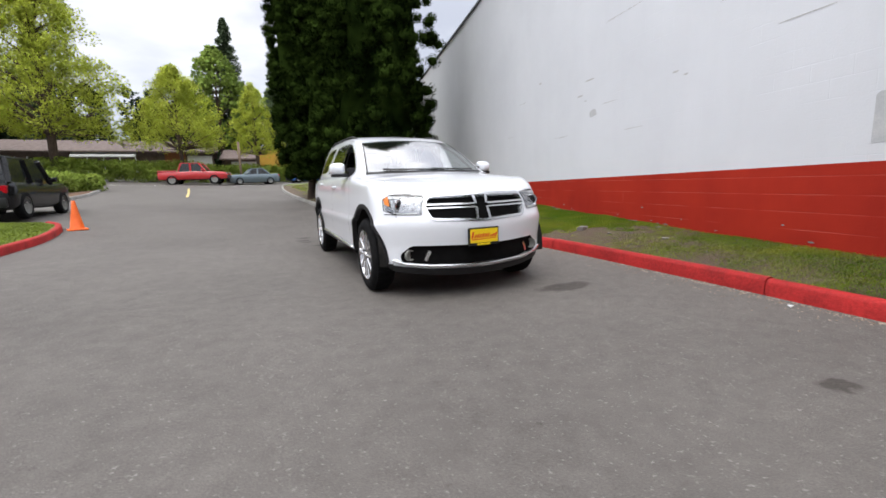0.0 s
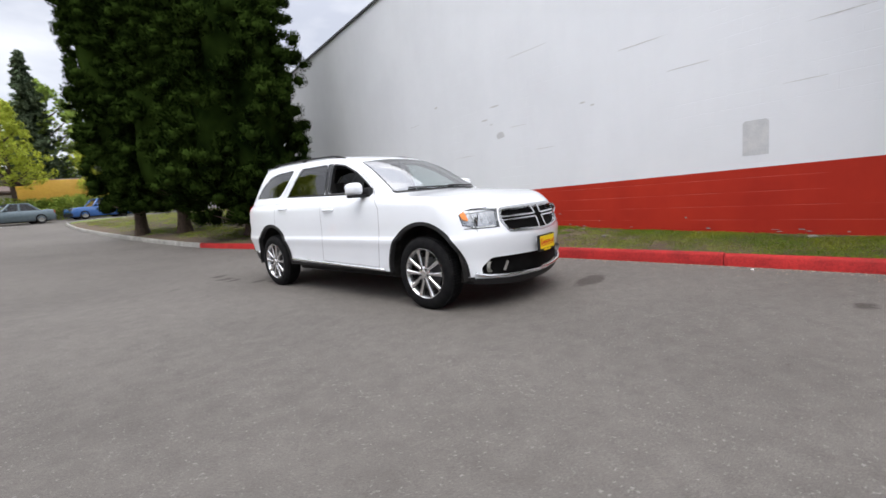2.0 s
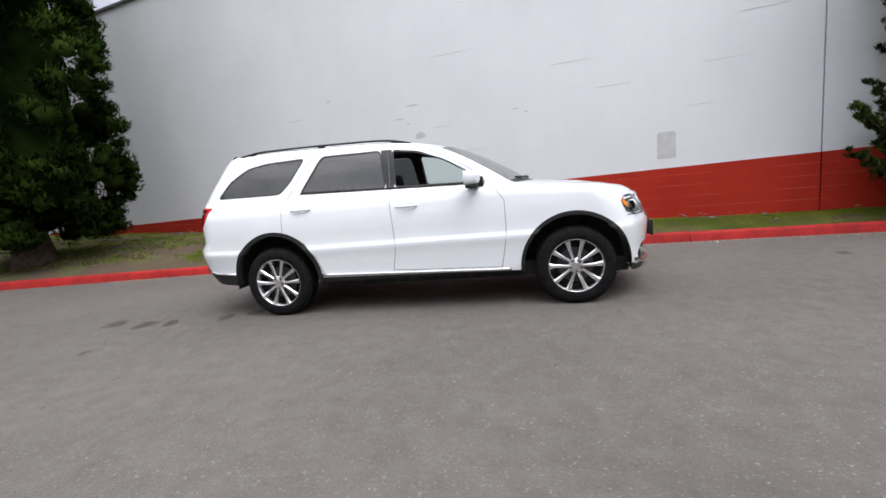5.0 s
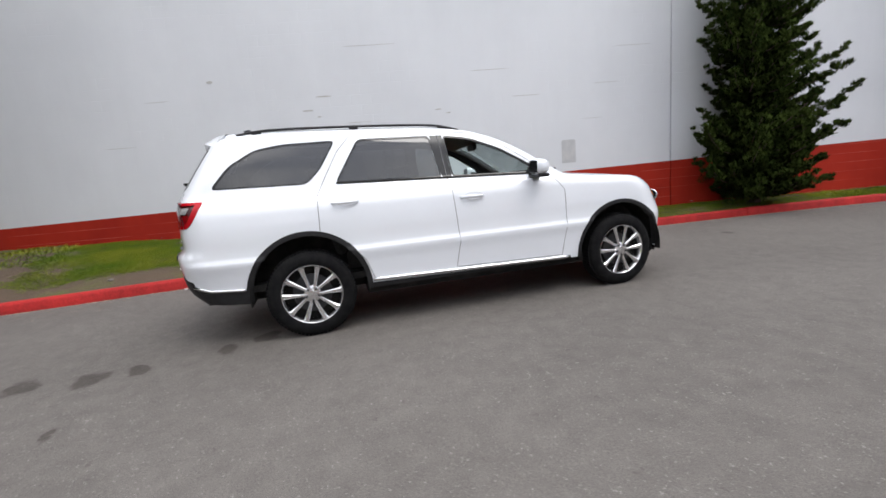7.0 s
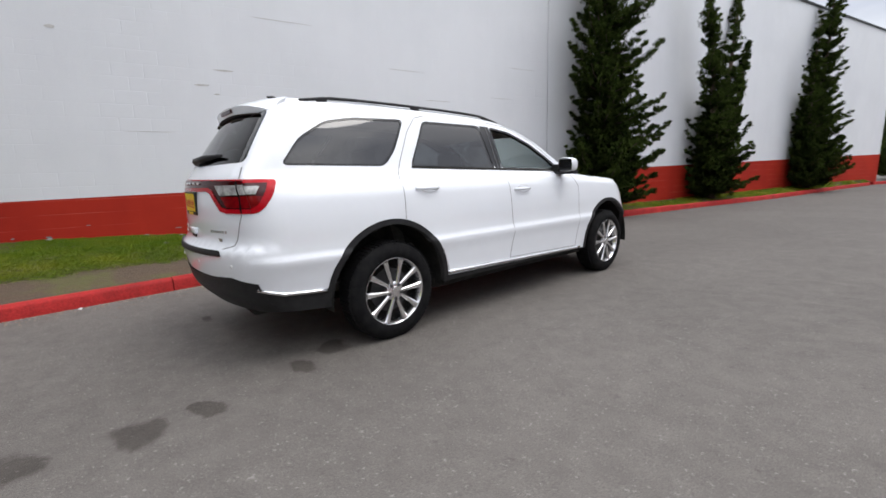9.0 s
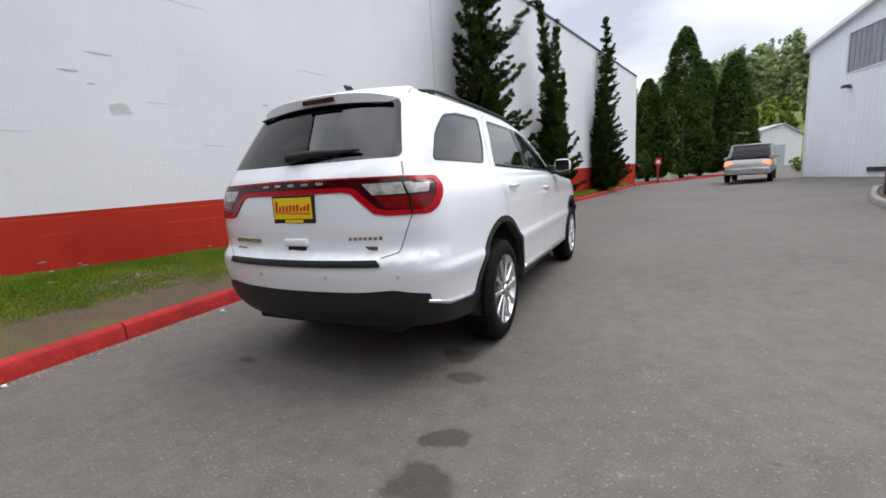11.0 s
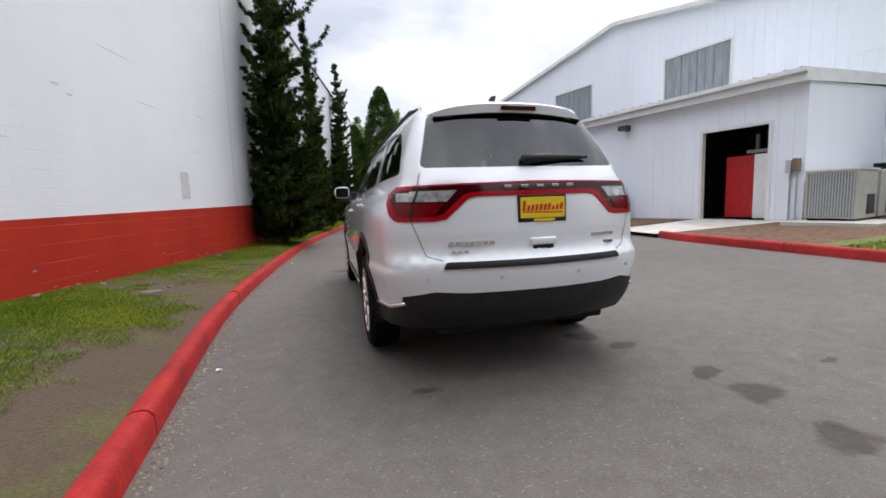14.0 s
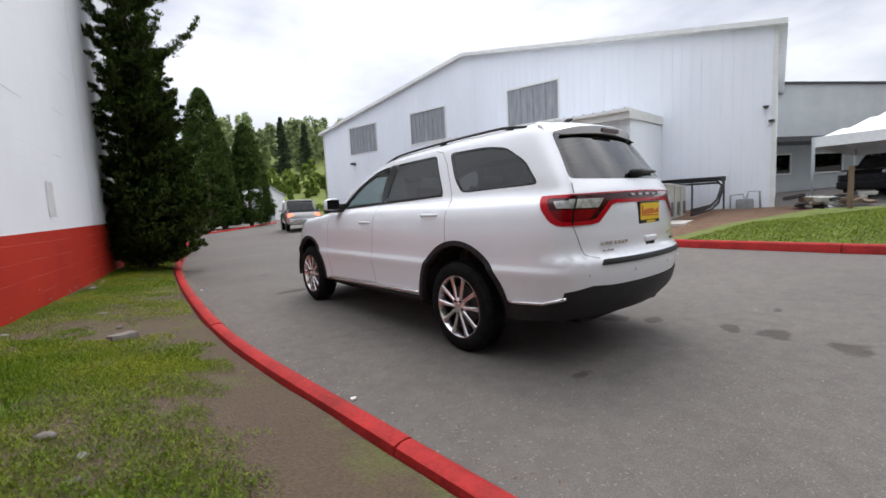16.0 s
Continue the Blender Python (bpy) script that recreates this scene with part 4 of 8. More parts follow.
SIDE_Z = [(0.20, 0.86), (0.28, 0.905), (0.36, 0.925), (0.50, 0.936), (0.60, 0.944), (0.69, 0.955), (0.705, 0.951), (0.725, 0.940), (0.76, 0.935), (0.90, 0.930), (1.02, 0.920),
          (1.10, 0.905), (1.16, 0.872), (1.205, 0.818), (1.25, 0.784), (1.30, 0.764), (1.50, 0.692), (1.65, 0.628), (1.75, 0.575), (1.90, 0.50)]
TOP_Y = [(-2.60, 0.83), (-2.45, 0.915), (-2.35, 0.975), (-2.20, 1.025), (-1.95, 1.082), (-1.60, 1.145), (-1.28, 1.184), (-1.19, 1.200), (-0.96, 1.332),
         (-0.64, 1.510), (-0.34, 1.632), (-0.05, 1.698), (0.25, 1.735), (0.70, 1.760), (1.20, 1.772), (1.70, 1.773), (2.05, 1.762), (2.60, 1.70)]
FRONT_Z = [(0.10, -2.16), (0.18, -2.27), (0.24, -2.33), (0.32, -2.365), (0.50, -2.375), (0.60, -2.390), (0.70, -2.395), (0.76, -2.375), (0.86, -2.335), (0.96, -2.28), (1.1, -2.15)]
REAR_Z = [(0.20, 2.40), (0.34, 2.48), (0.46, 2.585), (0.60, 2.625), (0.72, 2.645), (0.765, 2.64), (0.80, 2.605), (0.95, 2.595), (1.10, 2.585),
          (1.21, 2.565), (1.27, 2.53), (1.35, 2.475), (1.60, 2.295), (1.72, 2.205), (1.9, 2.07)]


def tab(table):
    xs = np.array([a for a, b in table])
    grid = np.linspace(xs[0], xs[-1], 700)
    vals = np.array([along(table, float(g)) for g in grid])
    return lambda v: np.interp(v, grid, vals)


f_side, f_top, f_front, f_rear = tab(SIDE_Z), tab(TOP_Y), tab(FRONT_Z), tab(REAR_Z)


def smax(a, b, k):
    h = np.clip(0.5 + 0.5 * (a - b) / k, 0, 1)
    return b + (a - b) * h + k * h * (1 - h)


def car_field(x, y, z):
    """Below zero inside the body, above it outside."""
    ax = np.abs(x)
    front_taper = np.clip((-1.35 - y) / 1.0, 0, 2) ** 2 * 0.055
    rear_taper = np.clip((y - 1.45) / 0.8, 0, 2) ** 2 * 0.050 * np.interp(z, [0.42, 0.72, 1.10, 1.35], [1.9, 1.15, 1.0, 0.55])
    side = ax - (f_side(z) - front_taper - rear_taper)
    w = np.clip((0.55 - y) / 0.7, 0, 1) * np.clip((y + 1.75) / 0.45, 0, 1)
    top = z - (f_top(y - 0.34 * x * x * w) - 0.030 * x * x)
    front = (f_front(z) + 0.040 + 0.34 * x * x + 0.10 * x ** 4) - y
    rear = y - (f_rear(z) + 0.02 - 0.22 * x * x - 0.10 * x ** 4)
    c = smax(smax(side, front, 0.16), rear, 0.12)
    return smax(c, top, 0.075)


def solve_on(axis, a, b, sign):
    """Where the body is met when coming in along an axis, at the two other coordinates."""
    a, b = np.asarray(a, float), np.asarray(b, float)
    ends = {"x": (0.0, 1.4), "y": (0.0, 3.2), "z": (0.5, 2.2)}[axis]
    lo, hi = np.full(a.shape, ends[0]), np.full(a.shape, ends[1])

    def at(v):
        if axis == "x":
            return car_field(v * sign, a, b)
        if axis == "y":
            return car_field(a, v * sign, b)
        return car_field(a, b, v)
    for _ in range(44):
        m = 0.5 * (lo + hi)
        ins = at(m) < 0
        lo, hi = np.where(ins, m, lo), np.where(ins, hi, m)
    v = 0.5 * (lo + hi)
    if axis == "x":
        return np.stack([v * sign, a, b], -1)
    if axis == "y":
        return np.stack([a, v * sign, b], -1)
    return np.stack([a, b, v], -1)


def car_normal(p):
    e = 0.004
    g = np.stack([car_field(p[:, 0] + e, p[:, 1], p[:, 2]) - car_field(p[:, 0] - e, p[:, 1], p[:, 2]),
                  car_field(p[:, 0], p[:, 1] + e, p[:, 2]) - car_field(p[:, 0], p[:, 1] - e, p[:, 2]),
                  car_field(p[:, 0], p[:, 1], p[:, 2] + e) - car_field(p[:, 0], p[:, 1], p[:, 2] - e)], -1)
    return g / np.maximum(np.linalg.norm(g, axis=1)[:, None], 1e-9)


def dense(poly, step=0.03, closed=True):
    out = []
    n = len(poly)
    for i in range(n if closed else n - 1):
        a, b = np.array(poly[i], float), np.array(poly[(i + 1) % n], float)
        k = max(1, int(np.linalg.norm(b - a) / step))
        out += [tuple(a + (b - a) * j / k) for j in range(k)]
    if not closed:
        out.append(tuple(poly[-1]))
    return out


def rounded(poly, r, seg=4):
    """The outline with its corners rounded."""
    out = []
    n = len(poly)
    for i in range(n):
        p, a, b = np.array(poly[i], float), np.array(poly[i - 1], float), np.array(poly[(i + 1) % n], float)
        la, lb = np.linalg.norm(a - p), np.linalg.norm(b - p)
        q = min(r, 0.45 * la, 0.45 * lb)
        s, e = p + (a - p) * q / la, p + (b - p) * q / lb
        for k in range(seg + 1):
            t = k / seg
            out.append(tuple((1 - t) ** 2 * s + 2 * t * (1 - t) * p + t * t * e))
    return out


def shrink(poly, d):
    """The outline moved inwards by d (outwards where d is negative)."""
    n = len(poly)
    area = sum(poly[i - 1][0] * poly[i][1] - poly[i][0] * poly[i - 1][1] for i in range(n))
    s = 1.0 if area > 0 else -1.0
    out = []
    for i in range(n):
        a, p, b = (np.array(poly[(i + k) % n], float) for k in (-1, 0, 1))
        u, v = (p - a) / max(np.linalg.norm(p - a), 1e-9), (b - p) / max(np.linalg.norm(b - p), 1e-9)
        m = u + v
        m = m / max(np.linalg.norm(m), 1e-9)
        out.append(tuple(p + s * d * np.array([-m[1], m[0]])))
    return out


def split(outline, regions, step, guides=()):
    """Triangles of an outline, sorted into named regions (the first that holds a triangle's middle)."""
    pts, edges = [], []
    for line in guides:
        d = dense(line, step * 0.8, closed=False)
        base = len(pts)
        pts += [Vector(q) for q in d]
        edges += [(base + i, base + i + 1) for i in range(len(d) - 1)]
    for poly in [outline] + [p for _, p in regions]:
        d = dense(poly, step * 0.8)
        base = len(pts)
        pts += [Vector(q) for q in d]
        edges += [(base + i, base + (i + 1) % len(d)) for i in range(len(d))]
    us, vs = [p[0] for p in outline], [p[1] for p in outline]
    j = 0
    for u in np.arange(min(us) + step / 2, max(us), step):
        j += 1
        for v in np.arange(min(vs) + step / 2 * (1 + j % 2), max(vs), step):
            if inside(outline, u, v):
                pts.append(Vector((u, v)))
    v2, _, tris, *_ = delaunay_2d_cdt(pts, edges, [], 0, 1e-4)
    co = np.array([(p.x, p.y) for p in v2])
    out = {}
    for t in tris:
        c = co[list(t)].mean(0)
        if not inside(outline, c[0], c[1]):
            continue
        for name, poly in regions:
            if inside(poly, c[0], c[1]):
                out.setdefault(name, []).append(t)
                break
        else:
            out.setdefault("rest", []).append(t)
    return co, out


def skin(name, co, tris, axis, sign, material, parent, offset=0.0, label="", flip_side=False, thick=0.0):
    """A panel of the body from flat triangles, with the body's own normals."""
    used = sorted({i for t in tris for i in t})
    at = {k: n for n, k in enumerate(used)}
    c = co[used]
    p = solve_on(axis, c[:, 0], c[:, 1], sign)
    nrm = car_normal(p)
    q = p + nrm * offset
    faces = []
    for t in tris:
        f = [at[i] for i in t]
        a, b, d = q[f[0]], q[f[1]], q[f[2]]
        if np.dot(np.cross(b - a, d - a), nrm[f[0]]) < 0:
            f = f[::-1]
        faces.append(f)
    nv = len(q)
    normals = nrm
    if thick:
        rim = {}
        for f in faces:
            for i in range(3):
                e = (f[i], f[(i + 1) % 3])
                if (e[1], e[0]) in rim:
                    del rim[(e[1], e[0])]
                else:
                    rim[e] = 1
        q = np.vstack([q, q - nrm * thick])
        normals = np.vstack([nrm, nrm])
        faces = faces + [[b, a, a + nv, b + nv] for a, b in rim]
    me = bpy.data.meshes.new(name)
    me.from_pydata([tuple(v) for v in q], [], faces)
    me.materials.append(material)
    for f in me.polygons:
        f.use_smooth = True
    me.normals_split_custom_set_from_vertices([tuple(v) for v in normals])
    ob = new(name, me)
    ob.parent = parent
    if label:
        ob["label"] = label
    return ob


def strip(bm, line, axis, sign, width, offset, step=0.04):
    """A thin band along a line on the body."""
    d = dense(line, step, closed=False)
    a = np.array(d)
    t = np.gradient(a, axis=0)
    t /= np.maximum(np.linalg.norm(t, axis=1)[:, None], 1e-9)
    nn = np.stack([-t[:, 1], t[:, 0]], -1) * width / 2
    ps = [solve_on(axis, (a + s * nn)[:, 0], (a + s * nn)[:, 1], sign) for s in (1, -1)]
    ps = [p + car_normal(p) * offset for p in ps]
    rows = [[bm.verts.new(p[i]) for p in ps] for i in range(len(a))]
    for r, s in zip(rows, rows[1:]):
        bm.faces.new((r[0], r[1], s[1], s[0]))


def front_edge(z):
    return solve_on("y", np.array([0.80]), np.array([z]), -1)[0]


def rear_half(z):
    return float(np.interp(z, [0.2, 0.5, 1.05, 1.15, 1.21, 1.27, 1.35, 1.6, 1.66, 1.70], [0.78, 0.79, 0.78, 0.74, 0.70, 0.685, 0.665, 0.580, 0.552, 0.50]))


HOOD_Z = 0.985
p_fc = solve_on("y", np.array([0.80]), np.array([0.93]), -1)[0]
p_rc = solve_on("y", np.array([0.50]), np.array([1.70]), 1)[0]
TOP_X = [(p_fc[1], 0.80), (-1.30, 0.80), (-1.12, 0.775), (-0.90, 0.735), (-0.50, 0.665), (-0.20, 0.622), (0.2, 0.592), (1.5, 0.580), (p_rc[1] - 0.1, 0.53), (p_rc[1], 0.50)]


def top_half(y):
    return float(np.interp(y, [a for a, b in TOP_X], [b for a, b in TOP_X]))


def arc_pts(cy, cz, r, a0, a1, n=18, ry=None):
    ry = ry or r
    return [(cy + r * math.cos(radians(a0 + (a1 - a0) * k / n)), cz + ry * math.sin(radians(a0 + (a1 - a0) * k / n))) for k in range(n + 1)]


HUB_F, HUB_R, HUB_Z, TYRE_R = -1.525, 1.522, 0.360, 0.372


def build_car():
    car = thing("car", "white sport utility car with tinted rear windows, parked on the asphalt", "car")

    # ---- flank outline (y, z) ----
    top_line = []
    ys = np.linspace(p_fc[1], p_rc[1], 90)
    for y in ys:
        q = solve_on("z", np.array([top_half(y)]), np.array([y]), 1)[0]
        top_line.append((q[1], q[2]))
    front_line = [(front_edge(z)[1], z) for z in np.linspace(0.93, 0.27, 20)]
    rear_line = [(solve_on("y", np.array([rear_half(z)]), np.array([z]), 1)[0][1], z) for z in np.linspace(1.70, 0.36, 38)]
    ar = 0.475
    rear_arch = [p for p in arc_pts(HUB_R, HUB_Z + 0.005, ar, -2, 182, 26, 0.495)]
    front_arch = [p for p in arc_pts(HUB_F, HUB_Z + 0.005, ar, -2, 182, 26, 0.478)]
    sill = 0.345
    outline = top_line[1:] + rear_line[1:] + [(2.03, 0.345)] + rear_arch + [(1.0, sill), (-1.03, sill)] + front_arch + [(-2.03, 0.29)] + front_line[::-1][1:]
    # windows
    qwin = rounded([(2.215, 1.292), (2.065, 1.470), (1.85, 1.596), (1.62, 1.632), (1.175, 1.640), (1.335, 1.390), (1.455, 1.276)], 0.055)
    rwin = rounded([(1.222, 1.268), (0.985, 1.640), (0.325, 1.632), (0.265, 1.240)], 0.05)
    fwin = rounded([(0.175, 1.236), (0.205, 1.628), (-0.06, 1.588), (-0.34, 1.475), (-0.60, 1.318), (-0.735, 1.208)], 0.05)
    pillar = [(0.265, 1.240), (0.325, 1.632), (0.205, 1.628), (0.175, 1.236)]
    # doors
    fdoor = [(0.222, 1.205), (0.188, 0.66), (0.235, 0.425), (-0.845, 0.395), (-0.905, 0.70), (-0.905, 1.03), (-0.80, 1.165), (-0.62, 1.335), (-0.35, 1.515), (-0.05, 1.636), (0.25, 1.668)]
    rdoor = [(0.25, 1.668), (0.222, 1.205), (0.188, 0.66), (0.235, 0.425), (0.985, 0.425), (1.045, 0.60), (1.17, 0.76), (1.395, 0.868), (1.385, 1.17), (1.31, 1.31), (1.175, 1.54), (1.06, 1.66), (0.95, 1.683)]
    fender = [(-0.80, 1.165), (-0.905, 1.03), (-0.905, 0.70), (-0.845, 0.395), (-1.03, 0.345)] + front_arch + [(-2.03, 0.29), (-2.45, 0.27), (-2.45, 0.90), (-2.3, 1.0), (-1.2, 1.26)]
    tail_side = rounded([(2.262, 1.206), (2.60, 1.212), (2.60, 1.003), (2.41, 1.003), (2.365, 1.035), (2.318, 1.10)], 0.02)
    head_side = [(-1.955, 0.925), (-1.975, 0.955), (-2.10, 0.965), (-2.40, 0.968), (-2.40, 0.795), (-2.10, 0.795), (-2.00, 0.825)]
    rear_low = [(2.02, 0.455), (2.30, 0.470), (2.52, 0.560), (2.7, 0.570), (2.7, 0.2), (1.9, 0.2), (1.9, 0.455)]
    front_low = [(-2.6, 0.345), (-2.25, 0.345), (-1.98, 0.335), (-1.98, 0.2), (-2.6, 0.2)]
    rocker = [(1.02, 0.392), (1.04, 0.30), (-1.05, 0.30), (-1.04, 0.352), (-0.95, 0.352)]
    r_flare = rear_arch + [(p[0], p[1]) for p in arc_pts(HUB_R, HUB_Z + 0.005, ar + 0.042, 182, -2, 26, 0.495 + 0.040)]
    f_flare = front_arch + [(p[0], p[1]) for p in arc_pts(HUB_F, HUB_Z + 0.005, ar + 0.030, 182, -2, 26, 0.478 + 0.036)]
    tail_dark = [(2.322, 1.186), (2.60, 1.190), (2.60, 1.110), (2.362, 1.108)]
    tail_mid = [(2.362, 1.108), (2.60, 1.110), (2.60, 1.034), (2.425, 1.034), (2.395, 1.055)]
    tail_clear = [(2.372, 1.168), (2.60, 1.174), (2.60, 1.122), (2.398, 1.120)]
    fuel = rounded([(2.13, 0.93), (1.93, 0.93), (1.93, 1.11), (2.13, 1.11)], 0.04)

    regions = [("quarter_glass", shrink(qwin, 0.014)), ("quarter_seal", qwin), ("rear_glass", shrink(rwin, 0.016)), ("rear_seal", rwin),
               ("front_glass", shrink(fwin, 0.016)), ("front_seal", fwin), ("pillar", pillar),
               ("rear_flare", r_flare), ("front_flare", f_flare), ("tail_clear", tail_clear), ("tail_dark", tail_dark), ("tail_mid", tail_mid), ("tail_lamp", tail_side), ("amber", [(-1.958, 0.925), (-1.978, 0.953), (-2.075, 0.960), (-2.060, 0.885), (-2.02, 0.865), (-1.985, 0.88)]), ("head_lamp", head_side),
               ("rear_low", rear_low), ("front_low", front_low), ("rocker", rocker),
               ("front_door", fdoor), ("rear_door", rdoor), ("fender", fender)]
    levels = (0.655, 0.675, 0.69, 0.705, 0.725, 0.745, 1.10, 1.13, 1.16, 1.18, 1.20, 1.22, 1.24, 1.265)
    guides = [[(-2.0, z), (2.45, z)] for z in levels]
    co, tri = split(outline, regions, 0.045, guides)
    for sign in (-1, 1):
        def sk(key, name, mat, off=0.0, label="", thick=0.0, parent=car):
            return skin(name, co, tri[key], "x", sign, mat, parent, off, label, thick=thick) if key in tri else None
        fd = sk("front_door", "front_door", m_paint, thick=0.02)
        rd = sk("rear_door", "rear_door", m_paint, thick=0.02)
        sk("fender", "fender", m_paint, thick=0.02)
        sk("rest", "quarter_panel", m_paint, thick=0.02)
        sk("pillar", "pillar_cover", m_gloss_black, -0.002, "gloss black pillar cover")
        sk("rear_flare", "wheel_arch_moulding", m_black_plastic, 0.010, "black plastic arch moulding", thick=0.05)
        sk("front_flare", "wheel_arch_moulding", m_black_plastic, 0.010, "black plastic arch moulding", thick=0.05)
        tl = sk("tail_lamp", "tail_lamp", m_lens_red, 0.003, "red tail lamp wrapping the corner")
        sk("tail_dark", "smoked_lens", m_lens_dark_red, 0.001, "smoked dark red lens", parent=tl)
        sk("tail_mid", "brake_lens", m_lens_mid, 0.002, "deep red brake lens", parent=tl)
        sk("tail_clear", "clear_lens", m_lens_white, 0.002, "clear lamp section", parent=tl)
        sk("head_lamp", "headlamp", m_lens_clear, 0.002, "clear headlamp wrapping the corner")
        skin("lamp_housing", co, tri["head_lamp"], "x", sign, m_reflector, car, -0.012)
        sk("amber", "turn_signal", m_amber, 0.002, "amber turn signal")
        sk("rear_low", "bumper_lower", m_black_plastic, 0.004, "black lower bumper")
        sk("front_low", "bumper_lower", m_black_plastic, 0.004, "black lower bumper")
        sk("rocker", "rocker_panel", m_black_plastic, 0.002, "black sill moulding", thick=0.03)
        sk("quarter_seal", "window_seal", m_gloss_black, 0.001)
        sk("rear_seal", "window_seal", m_gloss_black, 0.001, parent=rd)
        sk("front_seal", "window_seal", m_gloss_black, 0.001, parent=fd)
        sk("quarter_glass", "quarter_window", m_glass_tint, -0.003, "dark tinted quarter window").visible_shadow = False
        sk("rear_glass", "door_window", m_glass_tint, -0.003, "dark tinted window", parent=rd).visible_shadow = False
        if sign > 0:
            sk("front_glass", "door_window", m_glass_clear, -0.003, "clear window, wound up", parent=fd).visible_shadow = False
        # inner trim
        trim = [t for k in ("front_door", "rear_door", "fender", "rest", "pillar") for t in tri[k]]
        skin("inner_trim", co, trim, "x", sign, m_cloth, car, -0.045, "dark cabin trim")
        # panel gaps
        for line, w in ((fdoor[3:] + fdoor[:4], 0.0055), (rdoor[4:13], 0.0055)):
            bm = bmesh.new()
            strip(bm, line, "x", sign, w, 0.0012)
            part("panel_gap", bm, m_seam, car)
        y_end = float(front_edge(0.88)[1]) + 0.015
        bm = bmesh.new()
        strip(bm, [(y_end, 0.968), (-2.10, 0.967), (-1.985, 0.960), (-1.953, 0.925), (-1.995, 0.825), (-2.095, 0.793), (y_end, 0.792)], "x", sign, 0.006, 0.004)
        part("lamp_surround", bm, m_gloss_black, car, "black lamp surround")
        # bright strip along the sill, and at the bumper's corner
        for nm, lab, line, r in (("sill_strip", "bright chrome sill strip", [(1.00, 0.418), (0.0, 0.392), (-0.93, 0.368)], 0.017),
                                 ("bumper_strip", "chrome bumper strip", [(2.03, 0.468), (2.30, 0.483), (2.44, 0.525)], 0.013)):
            bm = bmesh.new()
            d = np.array(dense(line, 0.06, closed=False))
            q = solve_on("x", d[:, 0], d[:, 1], sign)
            tube(bm, [tuple(v) for v in q + car_normal(q) * 0.004], r, 8)
            part(nm, bm, m_chrome, car, lab, smooth=True)
        for line in ([(1.215, 1.266), (0.20, 1.234)], [(0.20, 1.234), (-0.73, 1.203)]):
            bm = bmesh.new()
            strip(bm, line, "x", sign, 0.016, 0.006)
            part("belt_strip", bm, m_indoor, car, "black window sill strip")
        # door pulls
        for y, z, d in ((1.165, 1.104, rd), (0.04, 1.050, fd)):
            p = solve_on("x", np.array([y]), np.array([z]), sign)[0]
            # Flat grey ring on the door: the cup's shading is drawn as a line.
            cup = bmesh.new()
            strip(cup, [(y - 0.02 + 0.085 * math.cos(a), z + 0.034 * math.sin(a)) for a in np.linspace(0, 2 * math.pi, 25)], "x", sign, 0.004, 0.001)
            part("cup_shade_line", cup, m_patch, d)
            bm = bmesh.new()
            rows = []
            for k in range(11):
                u = k / 10
                out = 0.034 * (1 - (2 * u - 1) ** 4) + 0.004
                hh = 0.0145 * (0.75 + 0.25 * (1 - (2 * u - 1) ** 2))
                rows.append([bm.verts.new((p[0] + sign * (out + dx), y - 0.115 + 0.23 * u, z + dz)) for dx, dz in ((-0.014, -hh), (-0.004, -hh), (0.002, -hh * 0.4), (0.002, hh * 0.4), (-0.004, hh), (-0.014, hh))])
            for ra, rb in zip(rows, rows[1:]):
                for q in range(6):
                    bm.faces.new((ra[q], ra[(q + 1) % 6], rb[(q + 1) % 6], rb[q]))
            bm.faces.new(rows[0])
            bm.faces.new(rows[-1][::-1])
            bmesh.ops.recalc_face_normals(bm, faces=bm.faces)
            part("door_handle", bm, m_paint, d, "white pull handle", smooth=True)

    # ---- nose (x, z) ----
    zt = lambda x: 0.93 + 0.045 * (1 - (x / 0.80) ** 2)
    nose = [(-0.80, z) for z in np.linspace(0.27, 0.93, 14)] + [(x, zt(x)) for x in np.linspace(-0.80, 0.80, 26)[1:-1]] + [(0.80, z) for z in np.linspace(0.93, 0.27, 14)] + [(x, 0.20 + 0.07 * (abs(x) / 0.8) ** 2) for x in np.linspace(0.80, -0.80, 20)[1:-1]]
    grille = rounded([(-0.492, 0.957), (-0.27, 0.963), (0, 0.965), (0.27, 0.963), (0.492, 0.957), (0.545, 0.86), (0.490, 0.728), (0, 0.704), (-0.490, 0.728), (-0.545, 0.86)], 0.04)
    headl = {s: rounded([(s * 0.512, 0.947), (s * 0.90, 0.957), (s * 0.90, 0.79), (s * 0.562, 0.785), (s * 0.552, 0.86)], 0.015) for s in (-1, 1)}
    intake = rounded([(-0.74, 0.345), (-0.755, 0.42), (-0.66, 0.505), (-0.40, 0.500), (0.0, 0.488), (0.40, 0.500), (0.66, 0.505), (0.76, 0.42), (0.74, 0.345), (0.3, 0.310), (0, 0.305), (-0.3, 0.310)], 0.03)
    lip = [(-0.9, 0.335), (-0.5, 0.290), (0, 0.275), (0.5, 0.290), (0.9, 0.335), (0.9, 0.1), (-0.9, 0.1)]
    co, tri = split(nose, [("grille", shrink(grille, 0.022)), ("grille_frame", grille), ("head_l", headl[1]), ("head_r", headl[-1]), ("intake", intake), ("lip", lip)], 0.045)
    skin("front_bumper", co, tri["rest"], "y", -1, m_paint, car, thick=0.02)
    g = skin("grille", co, tri["grille"], "y", -1, m_grille, car, -0.05, "black mesh grille with a chrome crossbar")
    skin("grille_surround", co, tri["grille_frame"], "y", -1, m_chrome, g, 0.008, "chrome surround", thick=0.05)
